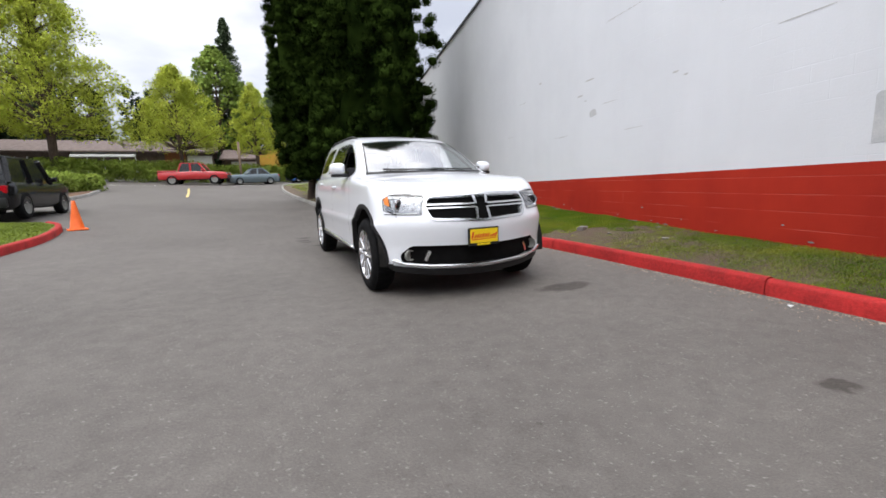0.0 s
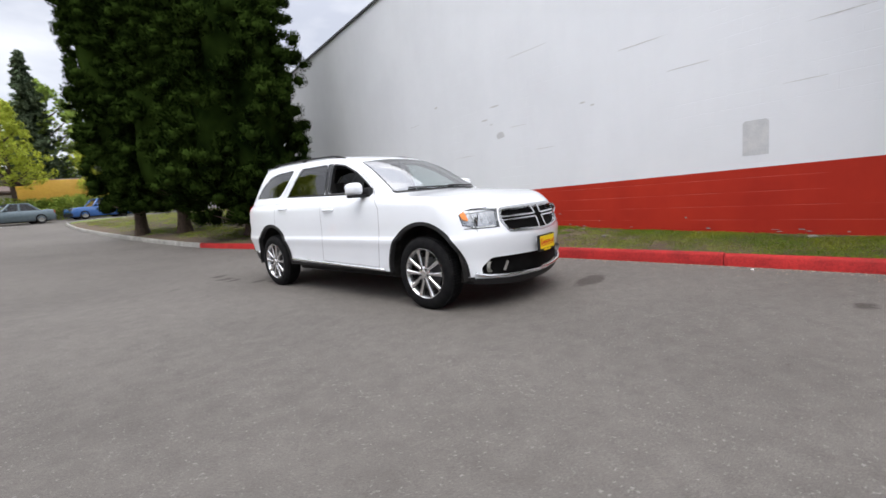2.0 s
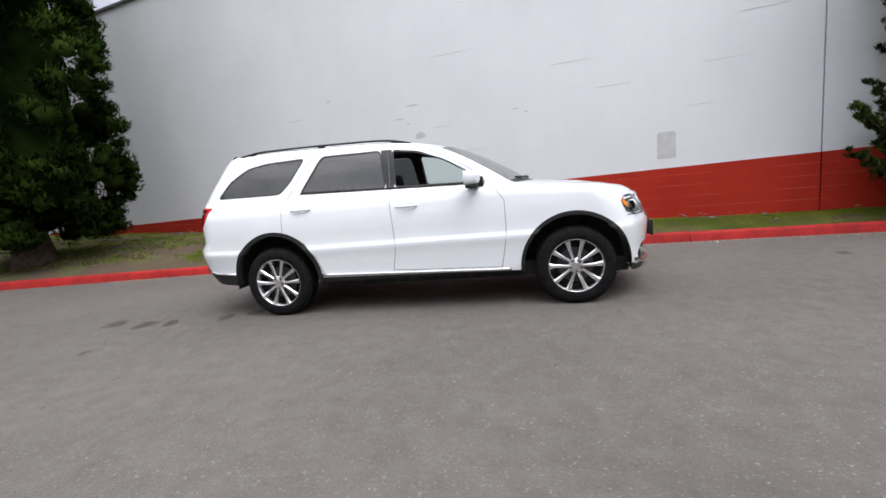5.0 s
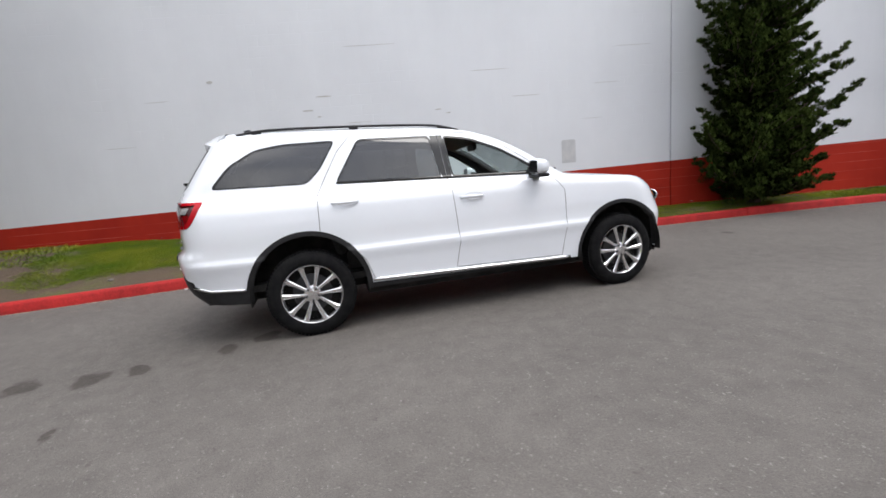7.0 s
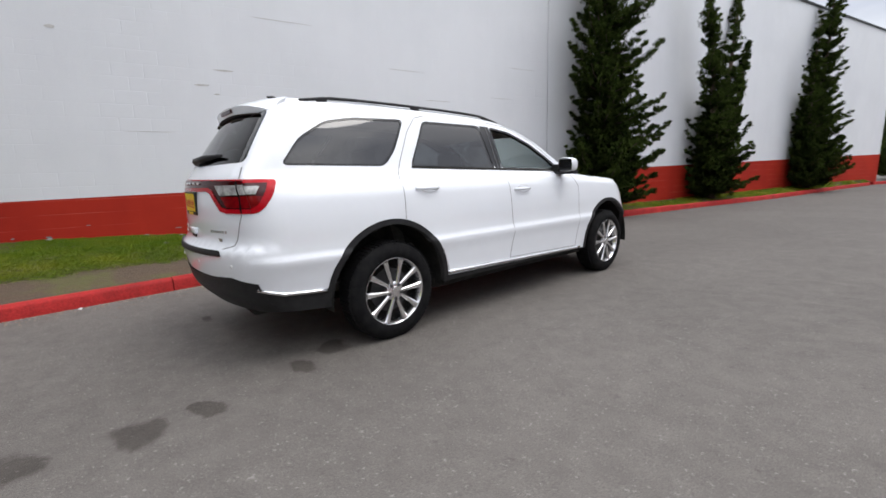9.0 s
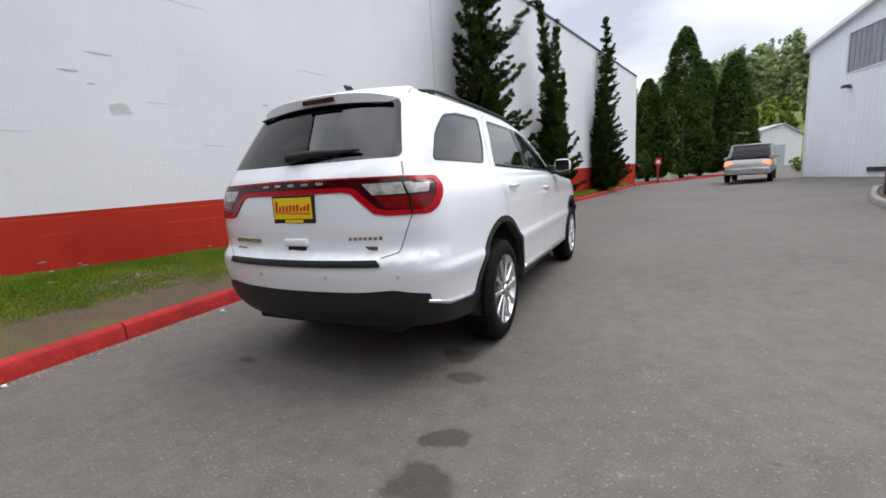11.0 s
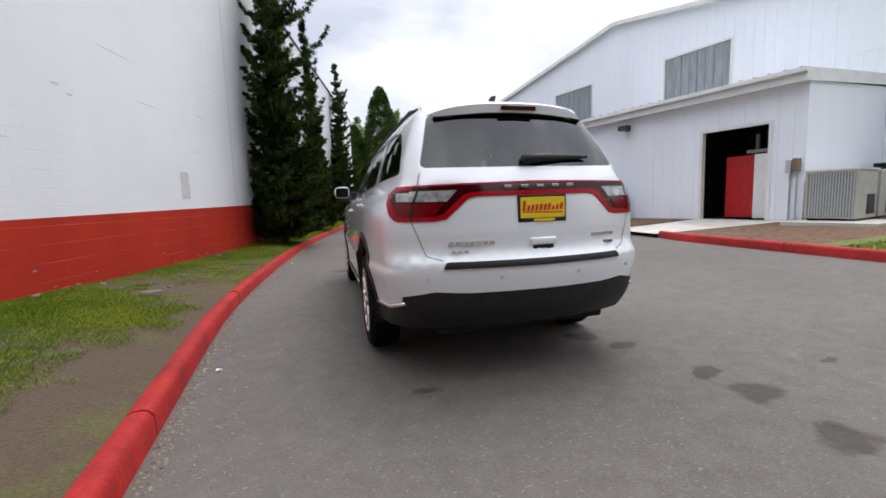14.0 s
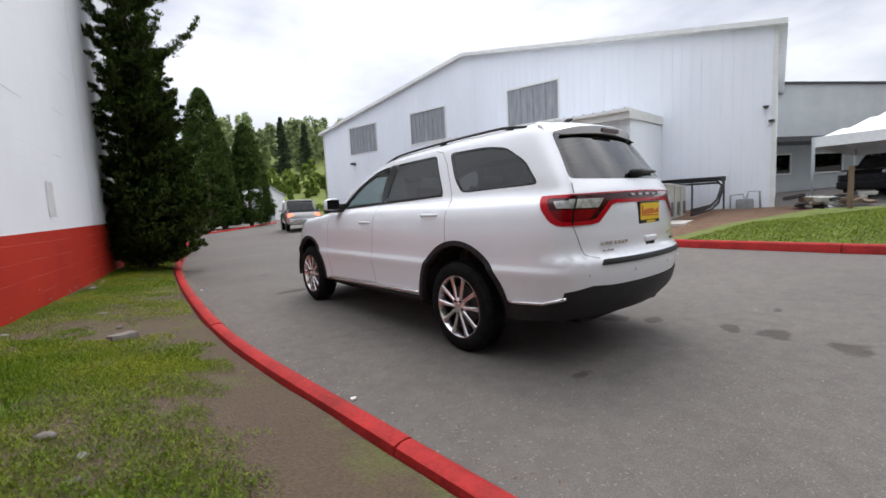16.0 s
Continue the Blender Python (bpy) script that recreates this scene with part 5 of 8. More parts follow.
    for k in ("head_l", "head_r"):
        hl = skin("headlamp", co, tri[k], "y", -1, m_lens_clear, car, 0.002, "clear headlamp lens")
        skin("lamp_housing", co, tri[k], "y", -1, m_reflector, hl, -0.014, "bright reflector")
        s = 1 if k == "head_l" else -1
        bm = bmesh.new()
        p = solve_on("y", np.array([s * 0.72]), np.array([0.865]), -1)[0]
        lathe(bm, [(0.0, 0.0), (0.0, 0.040), (0.004, 0.045), (0.008, 0.048)], 20, Matrix.Translation(Vector(p) + Vector((0, 0.011, 0))) @ pose(0, 0, 0, 0, 0, 90 - s * 25))
        part("projector", bm, m_gloss_black, hl, "dark projector lens", smooth=True)
        bm = bmesh.new()
        strip(bm, [(s * 0.60, 0.80), (s * 0.72, 0.795), (s * 0.785, 0.805)], "y", -1, 0.016, -0.008)
        part("light_guide", bm, m_trim_white, hl)
        bm = bmesh.new()
        strip(bm, [(s * 0.795, 0.960), (s * 0.514, 0.950), (s * 0.556, 0.86), (s * 0.564, 0.784), (s * 0.795, 0.789)], "y", -1, 0.007, 0.004)
        part("lamp_surround", bm, m_gloss_black, hl, "black lamp surround")
        bm = bmesh.new()
        lathe(bm, [(0.003, 0.044), (0.007, 0.050), (0.004, 0.058), (0.0, 0.060)], 20, Matrix.Translation(Vector(p) + Vector((0, 0.010, 0))) @ pose(0, 0, 0, 0, 0, 90 - s * 25))
        part("projector_ring", bm, m_chrome, hl, smooth=True)
    skin("intake", co, tri["intake"], "y", -1, m_grille, car, -0.03, "black lower air intake")
    skin("bumper_lip", co, tri["lip"], "y", -1, m_black_plastic, car, 0.004, "black lower lip")
    bm = bmesh.new()
    d = np.array(dense([(-0.80, 0.372), (-0.70, 0.340), (-0.5, 0.320), (0, 0.302), (0.5, 0.320), (0.70, 0.340), (0.80, 0.372)], 0.06, closed=False))
    q = solve_on("y", d[:, 0], d[:, 1], -1)
    tube(bm, [tuple(v) for v in q + car_normal(q) * 0.006], 0.017, 8)
    part("lip_strip", bm, m_chrome, car, "chrome strip under the intake")
    # crossbar of the grille
    bm = bmesh.new()
    for sx in (-1, 1):
        strip(bm, [(sx * 0.065, 0.866), (sx * 0.520, 0.870)], "y", -1, 0.015, 0.006)
        strip(bm, [(sx * 0.065, 0.836), (sx * 0.520, 0.838)], "y", -1, 0.013, 0.006)
        strip(bm, [(sx * 0.068, 0.952), (sx * 0.060, 0.905), (sx * 0.056, 0.866)], "y", -1, 0.026, 0.006)
        strip(bm, [(sx * 0.056, 0.838), (sx * 0.058, 0.79), (sx * 0.070, 0.716)], "y", -1, 0.026, 0.006)
    part("crossbar", bm, m_chrome, g, "chrome crosshair bars")
    bm = bmesh.new()
    for z in np.arange(0.735, 0.955, 0.022):
        strip(bm, [(-0.50, z), (0.50, z)], "y", -1, 0.006, -0.022, 0.1)
    for x in np.arange(-0.50, 0.51, 0.03):
        strip(bm, [(x, 0.735), (x, 0.945)], "y", -1, 0.005, -0.022, 0.1)
    part("grille_mesh", bm, m_grille, g)["kind"] = "stuff"
    for s in (-1, 1):
        p = solve_on("y", np.array([s * 0.66]), np.array([0.415]), -1)[0]
        bm = bmesh.new()
        lathe(bm, [(0.02, 0.0), (0.02, 0.036), (0.0, 0.042), (0.0, 0.05), (0.03, 0.052)], 20, Matrix.Translation(Vector(p) + Vector((0, 0.012, 0))) @ pose(0, 0, 0, 0, 0, 90 - s * 20))
        part("fog_lamp", bm, m_fin, car, "round fog lamp", smooth=True)
        bm = bmesh.new()
        strip(bm, [(s * 0.545, 0.365), (s * 0.505, 0.455)], "y", -1, 0.028, 0.0)
        part("fog_trim", bm, m_chrome, car, "chrome fog lamp trim")

    # ---- tail (x, z) ----
    zs = np.linspace(0.36, 1.70, 38)
    tail = [(-rear_half(z), z) for z in zs] + [(x, 1.70) for x in np.linspace(-0.5, 0.5, 14)[1:-1]] + [(rear_half(z), z) for z in zs[::-1]] + [(x, 0.36) for x in np.linspace(0.80, -0.80, 18)[1:-1]]
    rglass = rounded([(-0.652, 1.314), (-0.545, 1.66), (0.545, 1.66), (0.652, 1.314), (0.3, 1.308), (-0.3, 1.308)], 0.04)
    edge = [(0.36, 1.138), (0.41, 1.126), (0.535, 1.014), (0.60, 1.003)]
    band = [(0.385, 1.163), (0.435, 1.150), (0.555, 1.042), (0.61, 1.031)]
    bar = [(-0.9, 1.206), (0, 1.219), (0.9, 1.206), (0.9, 1.003)] + edge[::-1] + [(-a, b) for a, b in edge] + [(-0.9, 1.003)]
    inner = [(-0.9, 1.199), (0, 1.211), (0.9, 1.199), (0.9, 1.031)] + band[::-1] + [(-a, b) for a, b in band] + [(-0.9, 1.031)]
    rev = {s: [(s * 0.470, 1.176), (s * 0.885, 1.176), (s * 0.885, 1.120), (s * 0.530, 1.114)] for s in (-1, 1)}
    redl = {s: [(s * 0.542, 1.104), (s * 0.9, 1.110), (s * 0.9, 1.036), (s * 0.605, 1.038)] for s in (-1, 1)}
    low = [(-0.9, 0.545), (-0.62, 0.600), (-0.45, 0.588), (0.45, 0.588), (0.62, 0.600), (0.9, 0.545), (0.9, 0.1), (-0.9, 0.1)]
    gate = [(-0.655, 1.28), (-0.735, 1.0), (-0.66, 0.80), (-0.56, 0.775), (0.56, 0.775), (0.66, 0.80), (0.735, 1.0), (0.655, 1.28), (0.53, 1.70), (-0.53, 1.70)]
    pad = rounded([(-0.555, 0.768), (0.555, 0.768), (0.575, 0.735), (-0.575, 0.735)], 0.01)
    co, tri = split(tail, [("glass", rglass), ("rev_l", rev[1]), ("rev_r", rev[-1]), ("red_l", redl[1]), ("red_r", redl[-1]), ("dark", inner), ("bar", bar), ("low", low), ("pad", pad), ("gate", gate)], 0.045)
    lift = skin("liftgate", co, tri["gate"], "y", 1, m_paint, car, thick=0.02)
    skin("rear_bumper", co, tri["rest"], "y", 1, m_paint, car, thick=0.02)
    skin("rear_window", co, tri["glass"], "y", 1, m_rear_glass, lift, 0.002, "dark tinted rear window").visible_shadow = False
    lb = skin("light_bar", co, tri["bar"], "y", 1, m_lens_red, car, 0.006, "red full-width light bar")
    skin("smoked_band", co, tri["dark"], "y", 1, m_lens_dark_red, lb, 0.003, "smoked dark red band")
    for k in ("rev_l", "rev_r"):
        skin("reversing_lamp", co, tri[k], "y", 1, m_lens_white, lb, 0.006, "clear reversing lamp")
    for k in ("red_l", "red_r"):
        skin("brake_lamp", co, tri[k], "y", 1, m_lens_mid, lb, 0.006, "deep red brake lens")
    skin("bumper_lower", co, tri["low"], "y", 1, m_black_plastic, car, 0.006, "black lower bumper")
    skin("step_pad", co, tri["pad"], "y", 1, m_black_plastic, car, 0.010, "black ribbed step pad", thick=0.02)
    for line in ([(-0.655, 1.285), (-0.68, 1.215)], [(0.655, 1.285), (0.68, 1.215)], [(-0.725, 1.0), (-0.655, 0.805), (-0.57, 0.778)], [(0.725, 1.0), (0.655, 0.805), (0.57, 0.778)]):
        bm = bmesh.new()
        strip(bm, line, "y", 1, 0.006, 0.002)
        part("panel_gap", bm, m_seam, car)
    for s in (-1, 1):
        bm = bmesh.new()
        strip(bm, [(s * 0.672, 1.198), (s * 0.715, 1.100), (s * 0.728, 1.008)], "y", 1, 0.010, 0.0085)
        part("lamp_joint", bm, m_gloss_black, lb)
    for x in (-0.66, -0.25, 0.25, 0.66):
        bm = bmesh.new()
        p = solve_on("y", np.array([x]), np.array([0.675]), 1)[0]
        lathe(bm, [(0.0, 0.011), (-0.004, 0.011), (-0.004, 0.0)], 12, Matrix.Translation(Vector(p) + Vector((0, 0.001, 0))) @ pose(0, 0, 0, 0, 0, -90))
        part("parking_sensor", bm, m_patch, car)
    # liftgate pull
    bm = bmesh.new()
    p = solve_on("y", np.array([-0.03]), np.array([0.85]), 1)[0]
    box(bm, -0.115, 0.050, p[1] - 0.01, p[1] + 0.018, 0.845, 0.888, 0.010)
    part("liftgate_handle", bm, m_paint, lift, smooth=True)
    bm = bmesh.new()
    box(bm, -0.10, 0.035, p[1] - 0.012, p[1] + 0.006, 0.815, 0.846, 0.003)
    part("handle_recess", bm, m_black_plastic, lift)
    # raised letters on the bar, and badges as plain bars
    for x in (-0.20, -0.10, 0.0, 0.10, 0.20):
        bm = bmesh.new()
        q = solve_on("y", np.array([x - 0.02]), np.array([1.190]), 1)[0]
        box(bm, x - 0.045, x + 0.003, q[1] + 0.004, q[1] + 0.012, 1.183, 1.199, 0.002)
        part("emblem", bm, m_chrome, lb, "small chrome mark")
    for x0, x1, z0, z1 in ((0.27, 0.54, 0.862, 0.884), (0.42, 0.53, 0.820, 0.832)):
        n = 7 if x1 - x0 > 0.2 else 3
        for k in range(n):
            bm = bmesh.new()
            a = x0 + (x1 - x0) * k / n
            q = solve_on("y", np.array([a]), np.array([z0]), 1)[0]
            box(bm, a, a + (x1 - x0) / n * 0.8, q[1] + 0.001, q[1] + 0.007, z0, z1, 0.001)
            part("badge", bm, m_chrome, lift, "small chrome badge")
    for k in range(7):
        bm = bmesh.new()
        a = -0.57 + 0.028 * k
        q = solve_on("y", np.array([a]), np.array([0.88]), 1)[0]
        box(bm, a, a + 0.023, q[1] + 0.001, q[1] + 0.007, 0.875, 0.893, 0.001)
        part("badge", bm, m_chrome, lift, "small chrome badge")
    bm = bmesh.new()
    q = solve_on("y", np.array([-0.5]), np.array([0.83]), 1)[0]
    box(bm, -0.55, -0.455, q[1] + 0.001, q[1] + 0.006, 0.822, 0.842, 0.002)
    part("badge", bm, m_reflector, lift, "two-tone badge")

    # ---- top (x, y) ----
    right = [(top_half(y), y) for y in ys]
    right[0] = (0.80, p_fc[1])
    nose_top = [solve_on("y", np.array([x]), np.array([zt(x)]), -1)[0] for x in np.linspace(0.80, -0.80, 26)]
    tail_top = [solve_on("y", np.array([x]), np.array([1.70]), 1)[0] for x in np.linspace(-0.5, 0.5, 14)]
    roofline = right[:-1] + [(q[0], q[1]) for q in tail_top[::-1]][:-1] + [(-a, b) for a, b in right[::-1]][:-1] + [(q[0], q[1]) for q in nose_top[::-1]][:-1]
    wbase = [(x, -1.165 + 0.40 * x * x) for x in np.linspace(-0.72, 0.72, 15)]
    whead = [(x, -0.375 + 0.20 * x * x) for x in np.linspace(0.59, -0.59, 15)]
    wind = wbase + whead
    cowl = [(x, -1.235 + 0.40 * x * x) for x in np.linspace(-0.74, 0.74, 15)] + [(x, -1.16 + 0.40 * x * x) for x in np.linspace(0.74, -0.74, 15)]
    hood = [(-0.78, -2.6), (0.78, -2.6), (0.775, -1.6), (0.755, -1.03)] + [(x, -1.235 + 0.40 * x * x) for x in np.linspace(0.74, -0.74, 15)] + [(-0.755, -1.03), (-0.775, -1.6)]
    co, tri = split(roofline, [("wind", wind), ("cowl", cowl), ("hood", hood)], 0.05)
    roof = skin("roof", co, tri["rest"], "z", 1, m_paint, car, thick=0.02)
    skin("hood", co, tri["hood"], "z", 1, m_paint, car, thick=0.02)
    skin("cowl", co, tri["cowl"], "z", 1, m_black_plastic, car, -0.004)
    skin("windshield", co, tri["wind"], "z", 1, m_windshield, car, -0.002, "clear raked windshield").visible_shadow = False
    skin("headliner", co, tri["rest"], "z", 1, m_headliner, roof, -0.05, "grey cloth headliner")
    for line, w, nm, mat in [([(s * 0.765, -2.10), (s * 0.775, -1.6), (s * 0.757, -1.10)], 0.005, "panel_gap", m_seam) for s in (-1, 1)] + \
            [([(s * 0.585, 0.0), (s * 0.565, 1.2), (s * 0.53, 2.0)], 0.008, "roof_channel", m_seam) for s in (-1, 1)] + \
            [([(s * 0.715, -0.955), (s * 0.645, -0.60), (s * 0.59, -0.32)], 0.018, "windshield_seal", m_gloss_black) for s in (-1, 1)] + [(whead, 0.012, "windshield_seal", m_gloss_black)]:
        bm = bmesh.new()
        strip(bm, line, "z", 1, w, 0.001)
        part(nm, bm, mat, car)

    # roof rails
    for s in (-1, 1):
        bm = bmesh.new()
        pts = []
        for k in range(25):
            y = 0.02 + (1.98 - 0.02) * k / 24
            q = solve_on("z", np.array([s * (0.575 - 0.02 * k / 24)]), np.array([y]), 1)[0]
            lift_z = 0.024 * min(1, min(k, 24 - k) / 2.5)
            pts.append((q[0], q[1], q[2] + lift_z - 0.004))
        tube(bm, pts, 0.011, 8)
        part("roof_rail", bm, m_black_plastic, car, "slim black roof rail", smooth=True)
        for k in (2, 12, 22):
            bm = bmesh.new()
            x, y, z = pts[k]
            box(bm, x - 0.010, x + 0.010, y - 0.04, y + 0.04, z - 0.035, z, 0.004)
            part("rail_foot", bm, m_black_plastic, car)
    # spoiler
    bm = bmesh.new()
    rows = []
    for x in np.linspace(-0.56, 0.56, 25):
        e = (abs(x) / 0.56) ** 5
        yb = 2.06
        yt = 2.312 - 0.15 * x * x - 0.09 * e
        zb = float(solve_on("z", np.array([x * 0.93]), np.array([yb]), 1)[0][2])
        ztip = 1.722 - 0.10 * x * x - 0.03 * e
        rows.append([bm.verts.new(q) for q in ((x, yb, zb + 0.003), (x, 0.5 * (yb + yt), 0.5 * (zb + ztip) + 0.016), (x, yt - 0.03, ztip + 0.010), (x, yt, ztip - 0.006), (x, yt - 0.010, ztip - 0.058), (x, yt - 0.08, ztip - 0.062), (x, yb + 0.05, zb - 0.055))])
    for r, q in zip(rows, rows[1:]):
        for k in range(6):
            bm.faces.new((r[k], r[k + 1], q[k + 1], q[k]))
    bm.faces.new(rows[0])
    bm.faces.new(rows[-1][::-1])
    bmesh.ops.recalc_face_normals(bm, faces=bm.faces)
    sp = part("spoiler", bm, m_paint, lift, "white roof spoiler", smooth=True, angle=50)
    bm = bmesh.new()
    rows = []
    for x in np.linspace(-0.52, 0.52, 15):
        yt = 2.312 - 0.15 * x * x
        zt2 = 1.722 - 0.10 * x * x
        rows.append([bm.verts.new((x, yt - 0.016, zt2 - 0.060)), bm.verts.new((x, yt - 0.085, zt2 - 0.078)), bm.verts.new((x, yt - 0.10, zt2 - 0.03))])
    for r, q in zip(rows, rows[1:]):
        for k in range(2):
            bm.faces.new((r[k], r[k + 1], q[k + 1], q[k]))
    part("spoiler_underside", bm, m_black_plastic, sp)
    bm = bmesh.new()
    box(bm, -0.15, 0.09, 2.285, 2.318, 1.676, 1.703, 0.004)
    part("third_brake_lamp", bm, m_lens_dark_red, sp, "dark red high brake lamp")
    bm = bmesh.new()
    tube(bm, [(0.0, 1.88, 1.775), (0.0, 1.96, 1.83), (0.0, 2.0, 1.835)], 0.02, 8, radii=[0.035, 0.022, 0.006])
    part("antenna_fin", bm, m_gloss_black, roof, "small black aerial fin", smooth=True)
    # rear wiper
    bm = bmesh.new()
    q = [solve_on("y", np.array([x]), np.array([z]), 1)[0] + np.array([0, 0.022, 0.01]) for x, z in ((0.05, 1.335), (-0.10, 1.350), (-0.42, 1.356))]
    tube(bm, q, 0.018, 8, radii=[0.030, 0.024, 0.010])
    part("rear_wiper", bm, m_black_plastic, lift, "black rear wiper", smooth=True)
    # front wipers
    for x0, x1 in ((-0.55, 0.05), (0.0, 0.58)):
        bm = bmesh.new()
        pts = [solve_on("z", np.array([x]), np.array([y]), 1)[0] + np.array([0, -0.004, 0.012]) for x, y in ((x1, -1.165 + 0.4 * x1 * x1), (0.5 * (x0 + x1), -1.155 + 0.1 * (x0 + x1) ** 2), (x0, -1.140 + 0.40 * x0 * x0))]
        tube(bm, pts, 0.009, 6)
        part("wiper", bm, m_black_plastic, car, "black wiper", smooth=True)

    # mirrors
    for s in (-1, 1):
        arm = thing("mirror", "", "")
        arm.parent = car
        for k in ("label", "category"):
            if k in arm:
                del arm[k]
        bm = bmesh.new()
        prof = [(0.0, 0.30), (0.02, 0.72), (0.06, 0.95), (0.10, 1.0), (0.135, 0.96), (0.15, 0.86)]
        rings = []
        for d, sc in prof:
            ring = []
            for k in range(20):
                a = 2 * math.pi * k / 20
                cx = math.copysign(abs(math.cos(a)) ** 0.6, math.cos(a)) * 0.096 * sc
                cz = math.copysign(abs(math.sin(a)) ** 0.6, math.sin(a)) * 0.074 * sc * (1 - 0.10 * math.cos(a))
                ring.append(bm.verts.new((s * (0.985 + cx * 0.95), -0.70 + d + 0.35 * cx * (0.15 - d), 1.262 + cz)))
            rings.append(ring)
        for a, b in zip(rings, rings[1:]):
            for k in range(20):
                bm.faces.new((a[k], a[(k + 1) % 20], b[(k + 1) % 20], b[k]))
        bm.faces.new(rings[0][::-1])
        bmesh.ops.recalc_face_normals(bm, faces=bm.faces)
        part("mirror_shell", bm, m_paint, arm, "white mirror shell", smooth=True)
        bm = bmesh.new()
        box(bm, min(s * 0.908, s * 1.058), max(s * 0.908, s * 1.058), -0.556, -0.548, 1.210, 1.316, 0.004)
        part("mirror_glass", bm, m_gloss_black, arm, "dark mirror glass")
        bm = bmesh.new()
        box(bm, min(s * 0.84, s * 1.06), max(s * 0.84, s * 1.06), -0.675, -0.565, 1.168, 1.202, 0.014)
        box(bm, min(s * 0.80, s * 0.87), max(s * 0.80, s * 0.87), -0.72, -0.58, 1.17, 1.27, 0.012)
        part("mirror_foot", bm, m_black_plastic, arm, "black mirror foot", smooth=True, angle=40)

    # ---- wheels ----
    def wheel(x, y, s):
        w = new("wheel")
        w.parent = car
        w.matrix_local = pose(x, y, HUB_Z + 0.002, 0, 0, 0 if s > 0 else 180)
        bm = bmesh.new()
        R = TYRE_R
        lathe(bm, [(-0.215, 0.245), (-0.217, 0.29), (-0.210, 0.335), (-0.188, R - 0.016), (-0.168, R - 0.009), (-0.10, R - 0.007), (-0.04, R - 0.009), (-0.016, R - 0.016), (0.006, 0.335), (0.014, 0.29), (0.008, 0.252), (-0.01, 0.243)], 56)
        part("tyre", bm, m_rubber, w, "black road tyre", smooth=True)
        bm = bmesh.new()
        for k in range(72):
            a = 2 * math.pi * k / 72
            box(bm, -0.160, -0.022, -0.011, 0.011, R - 0.014, R - 0.0005, m=Matrix.Rotation(a, 4, 'X'))
        part("tread", bm, m_rubber, w)["kind"] = "stuff"
        rim = bmesh.new()
        lathe(rim, [(-0.20, 0.222), (-0.05, 0.226), (-0.012, 0.235), (0.004, 0.246), (0.010, 0.250), (0.006, 0.254)], 56)
        rm = part("rim", rim, m_alloy, w, "polished alloy rim", smooth=True)
        sp_ = bmesh.new()
        for k in range(5):
            for da in (-16.5, 16.5):
                a = radians(72 * k + da)
                M = Matrix.Rotation(a, 4, 'X')
                tw = 0.004 * (1 if da > 0 else -1)
                pr = [(0.045, 0.0140, 0.002), (0.10, 0.0140, 0.000), (0.18, 0.0175, 0.000), (0.226, 0.0215, 0.002), (0.240, 0.030, 0.004)]
                rr = []
                for rz, hw, dx in pr:
                    off = tw * (0.236 - rz) / 0.19 * -1.6
                    rr.append([sp_.verts.new(M @ Vector((dx + q, o + off, rz))) for q, o in ((-0.035, -hw), (-0.004, -hw), (0.004, -hw * 0.55), (0.004, hw * 0.55), (-0.004, hw), (-0.035, hw))])
                for u, v in zip(rr, rr[1:]):
                    for j in range(5):
                        sp_.faces.new((u[j], u[j + 1], v[j + 1], v[j]))
        bmesh.ops.recalc_face_normals(sp_, faces=sp_.faces)
        part("spoke", sp_, m_alloy, rm, "ten polished spokes in pairs", smooth=True, angle=35)
        hb = bmesh.new()
        lathe(hb, [(-0.04, 0.075), (-0.006, 0.072), (0.002, 0.062), (0.004, 0.036), (0.012, 0.033), (0.014, 0.0)], 28)
        part("hub_cap", hb, m_alloy, rm, smooth=True, angle=40)
        for k in range(5):
            nb = bmesh.new()
            a = radians(72 * k + 36)
            lathe(nb, [(-0.01, 0.013), (0.010, 0.012), (0.012, 0.0)], 6, Matrix.Translation((0, 0.055 * math.sin(a), 0.055 * math.cos(a))))
            part("wheel_nut", nb, m_dark_metal, rm)
        bk = bmesh.new()
        lathe(bk, [(-0.075, 0.165), (-0.07, 0.165), (-0.068, 0.07), (-0.06, 0.0)], 32)
        part("brake_disc", bk, m_dark_metal, w, smooth=True, angle=40)
        bk = bmesh.new()
        lathe(bk, [(-0.12, 0.24), (-0.12, 0.0)], 32)
        part("backing", bk, m_indoor, w)
        return w
    for s in (-1, 1):
        wheel(s * 0.925, HUB_F, s)
        wheel(s * 0.925, HUB_R, s)

    # underside, inner arches
    bm = bmesh.new()
    box(bm, -0.80, 0.80, -2.02, 1.05, 0.26, 0.40, 0.03)
    box(bm, -0.58, 0.58, 1.05, 2.42, 0.30, 0.44, 0.03)
    part("underbody", bm, m_indoor, car, "dark underbody")
    for y in (HUB_F, HUB_R):
        for s in (-1, 1):
            bm = bmesh.new()
            rows = [[bm.verts.new((s * x, y + 0.49 * math.cos(a), HUB_Z + 0.505 * math.sin(a))) for a in np.linspace(-0.1, math.pi + 0.1, 20)] for x in (0.60, 0.915)]
            for k in range(19):
                bm.faces.new((rows[0][k], rows[0][k + 1], rows[1][k + 1], rows[1][k]))
            bm.faces.new(rows[0])
            part("arch_liner", bm, m_indoor, car)
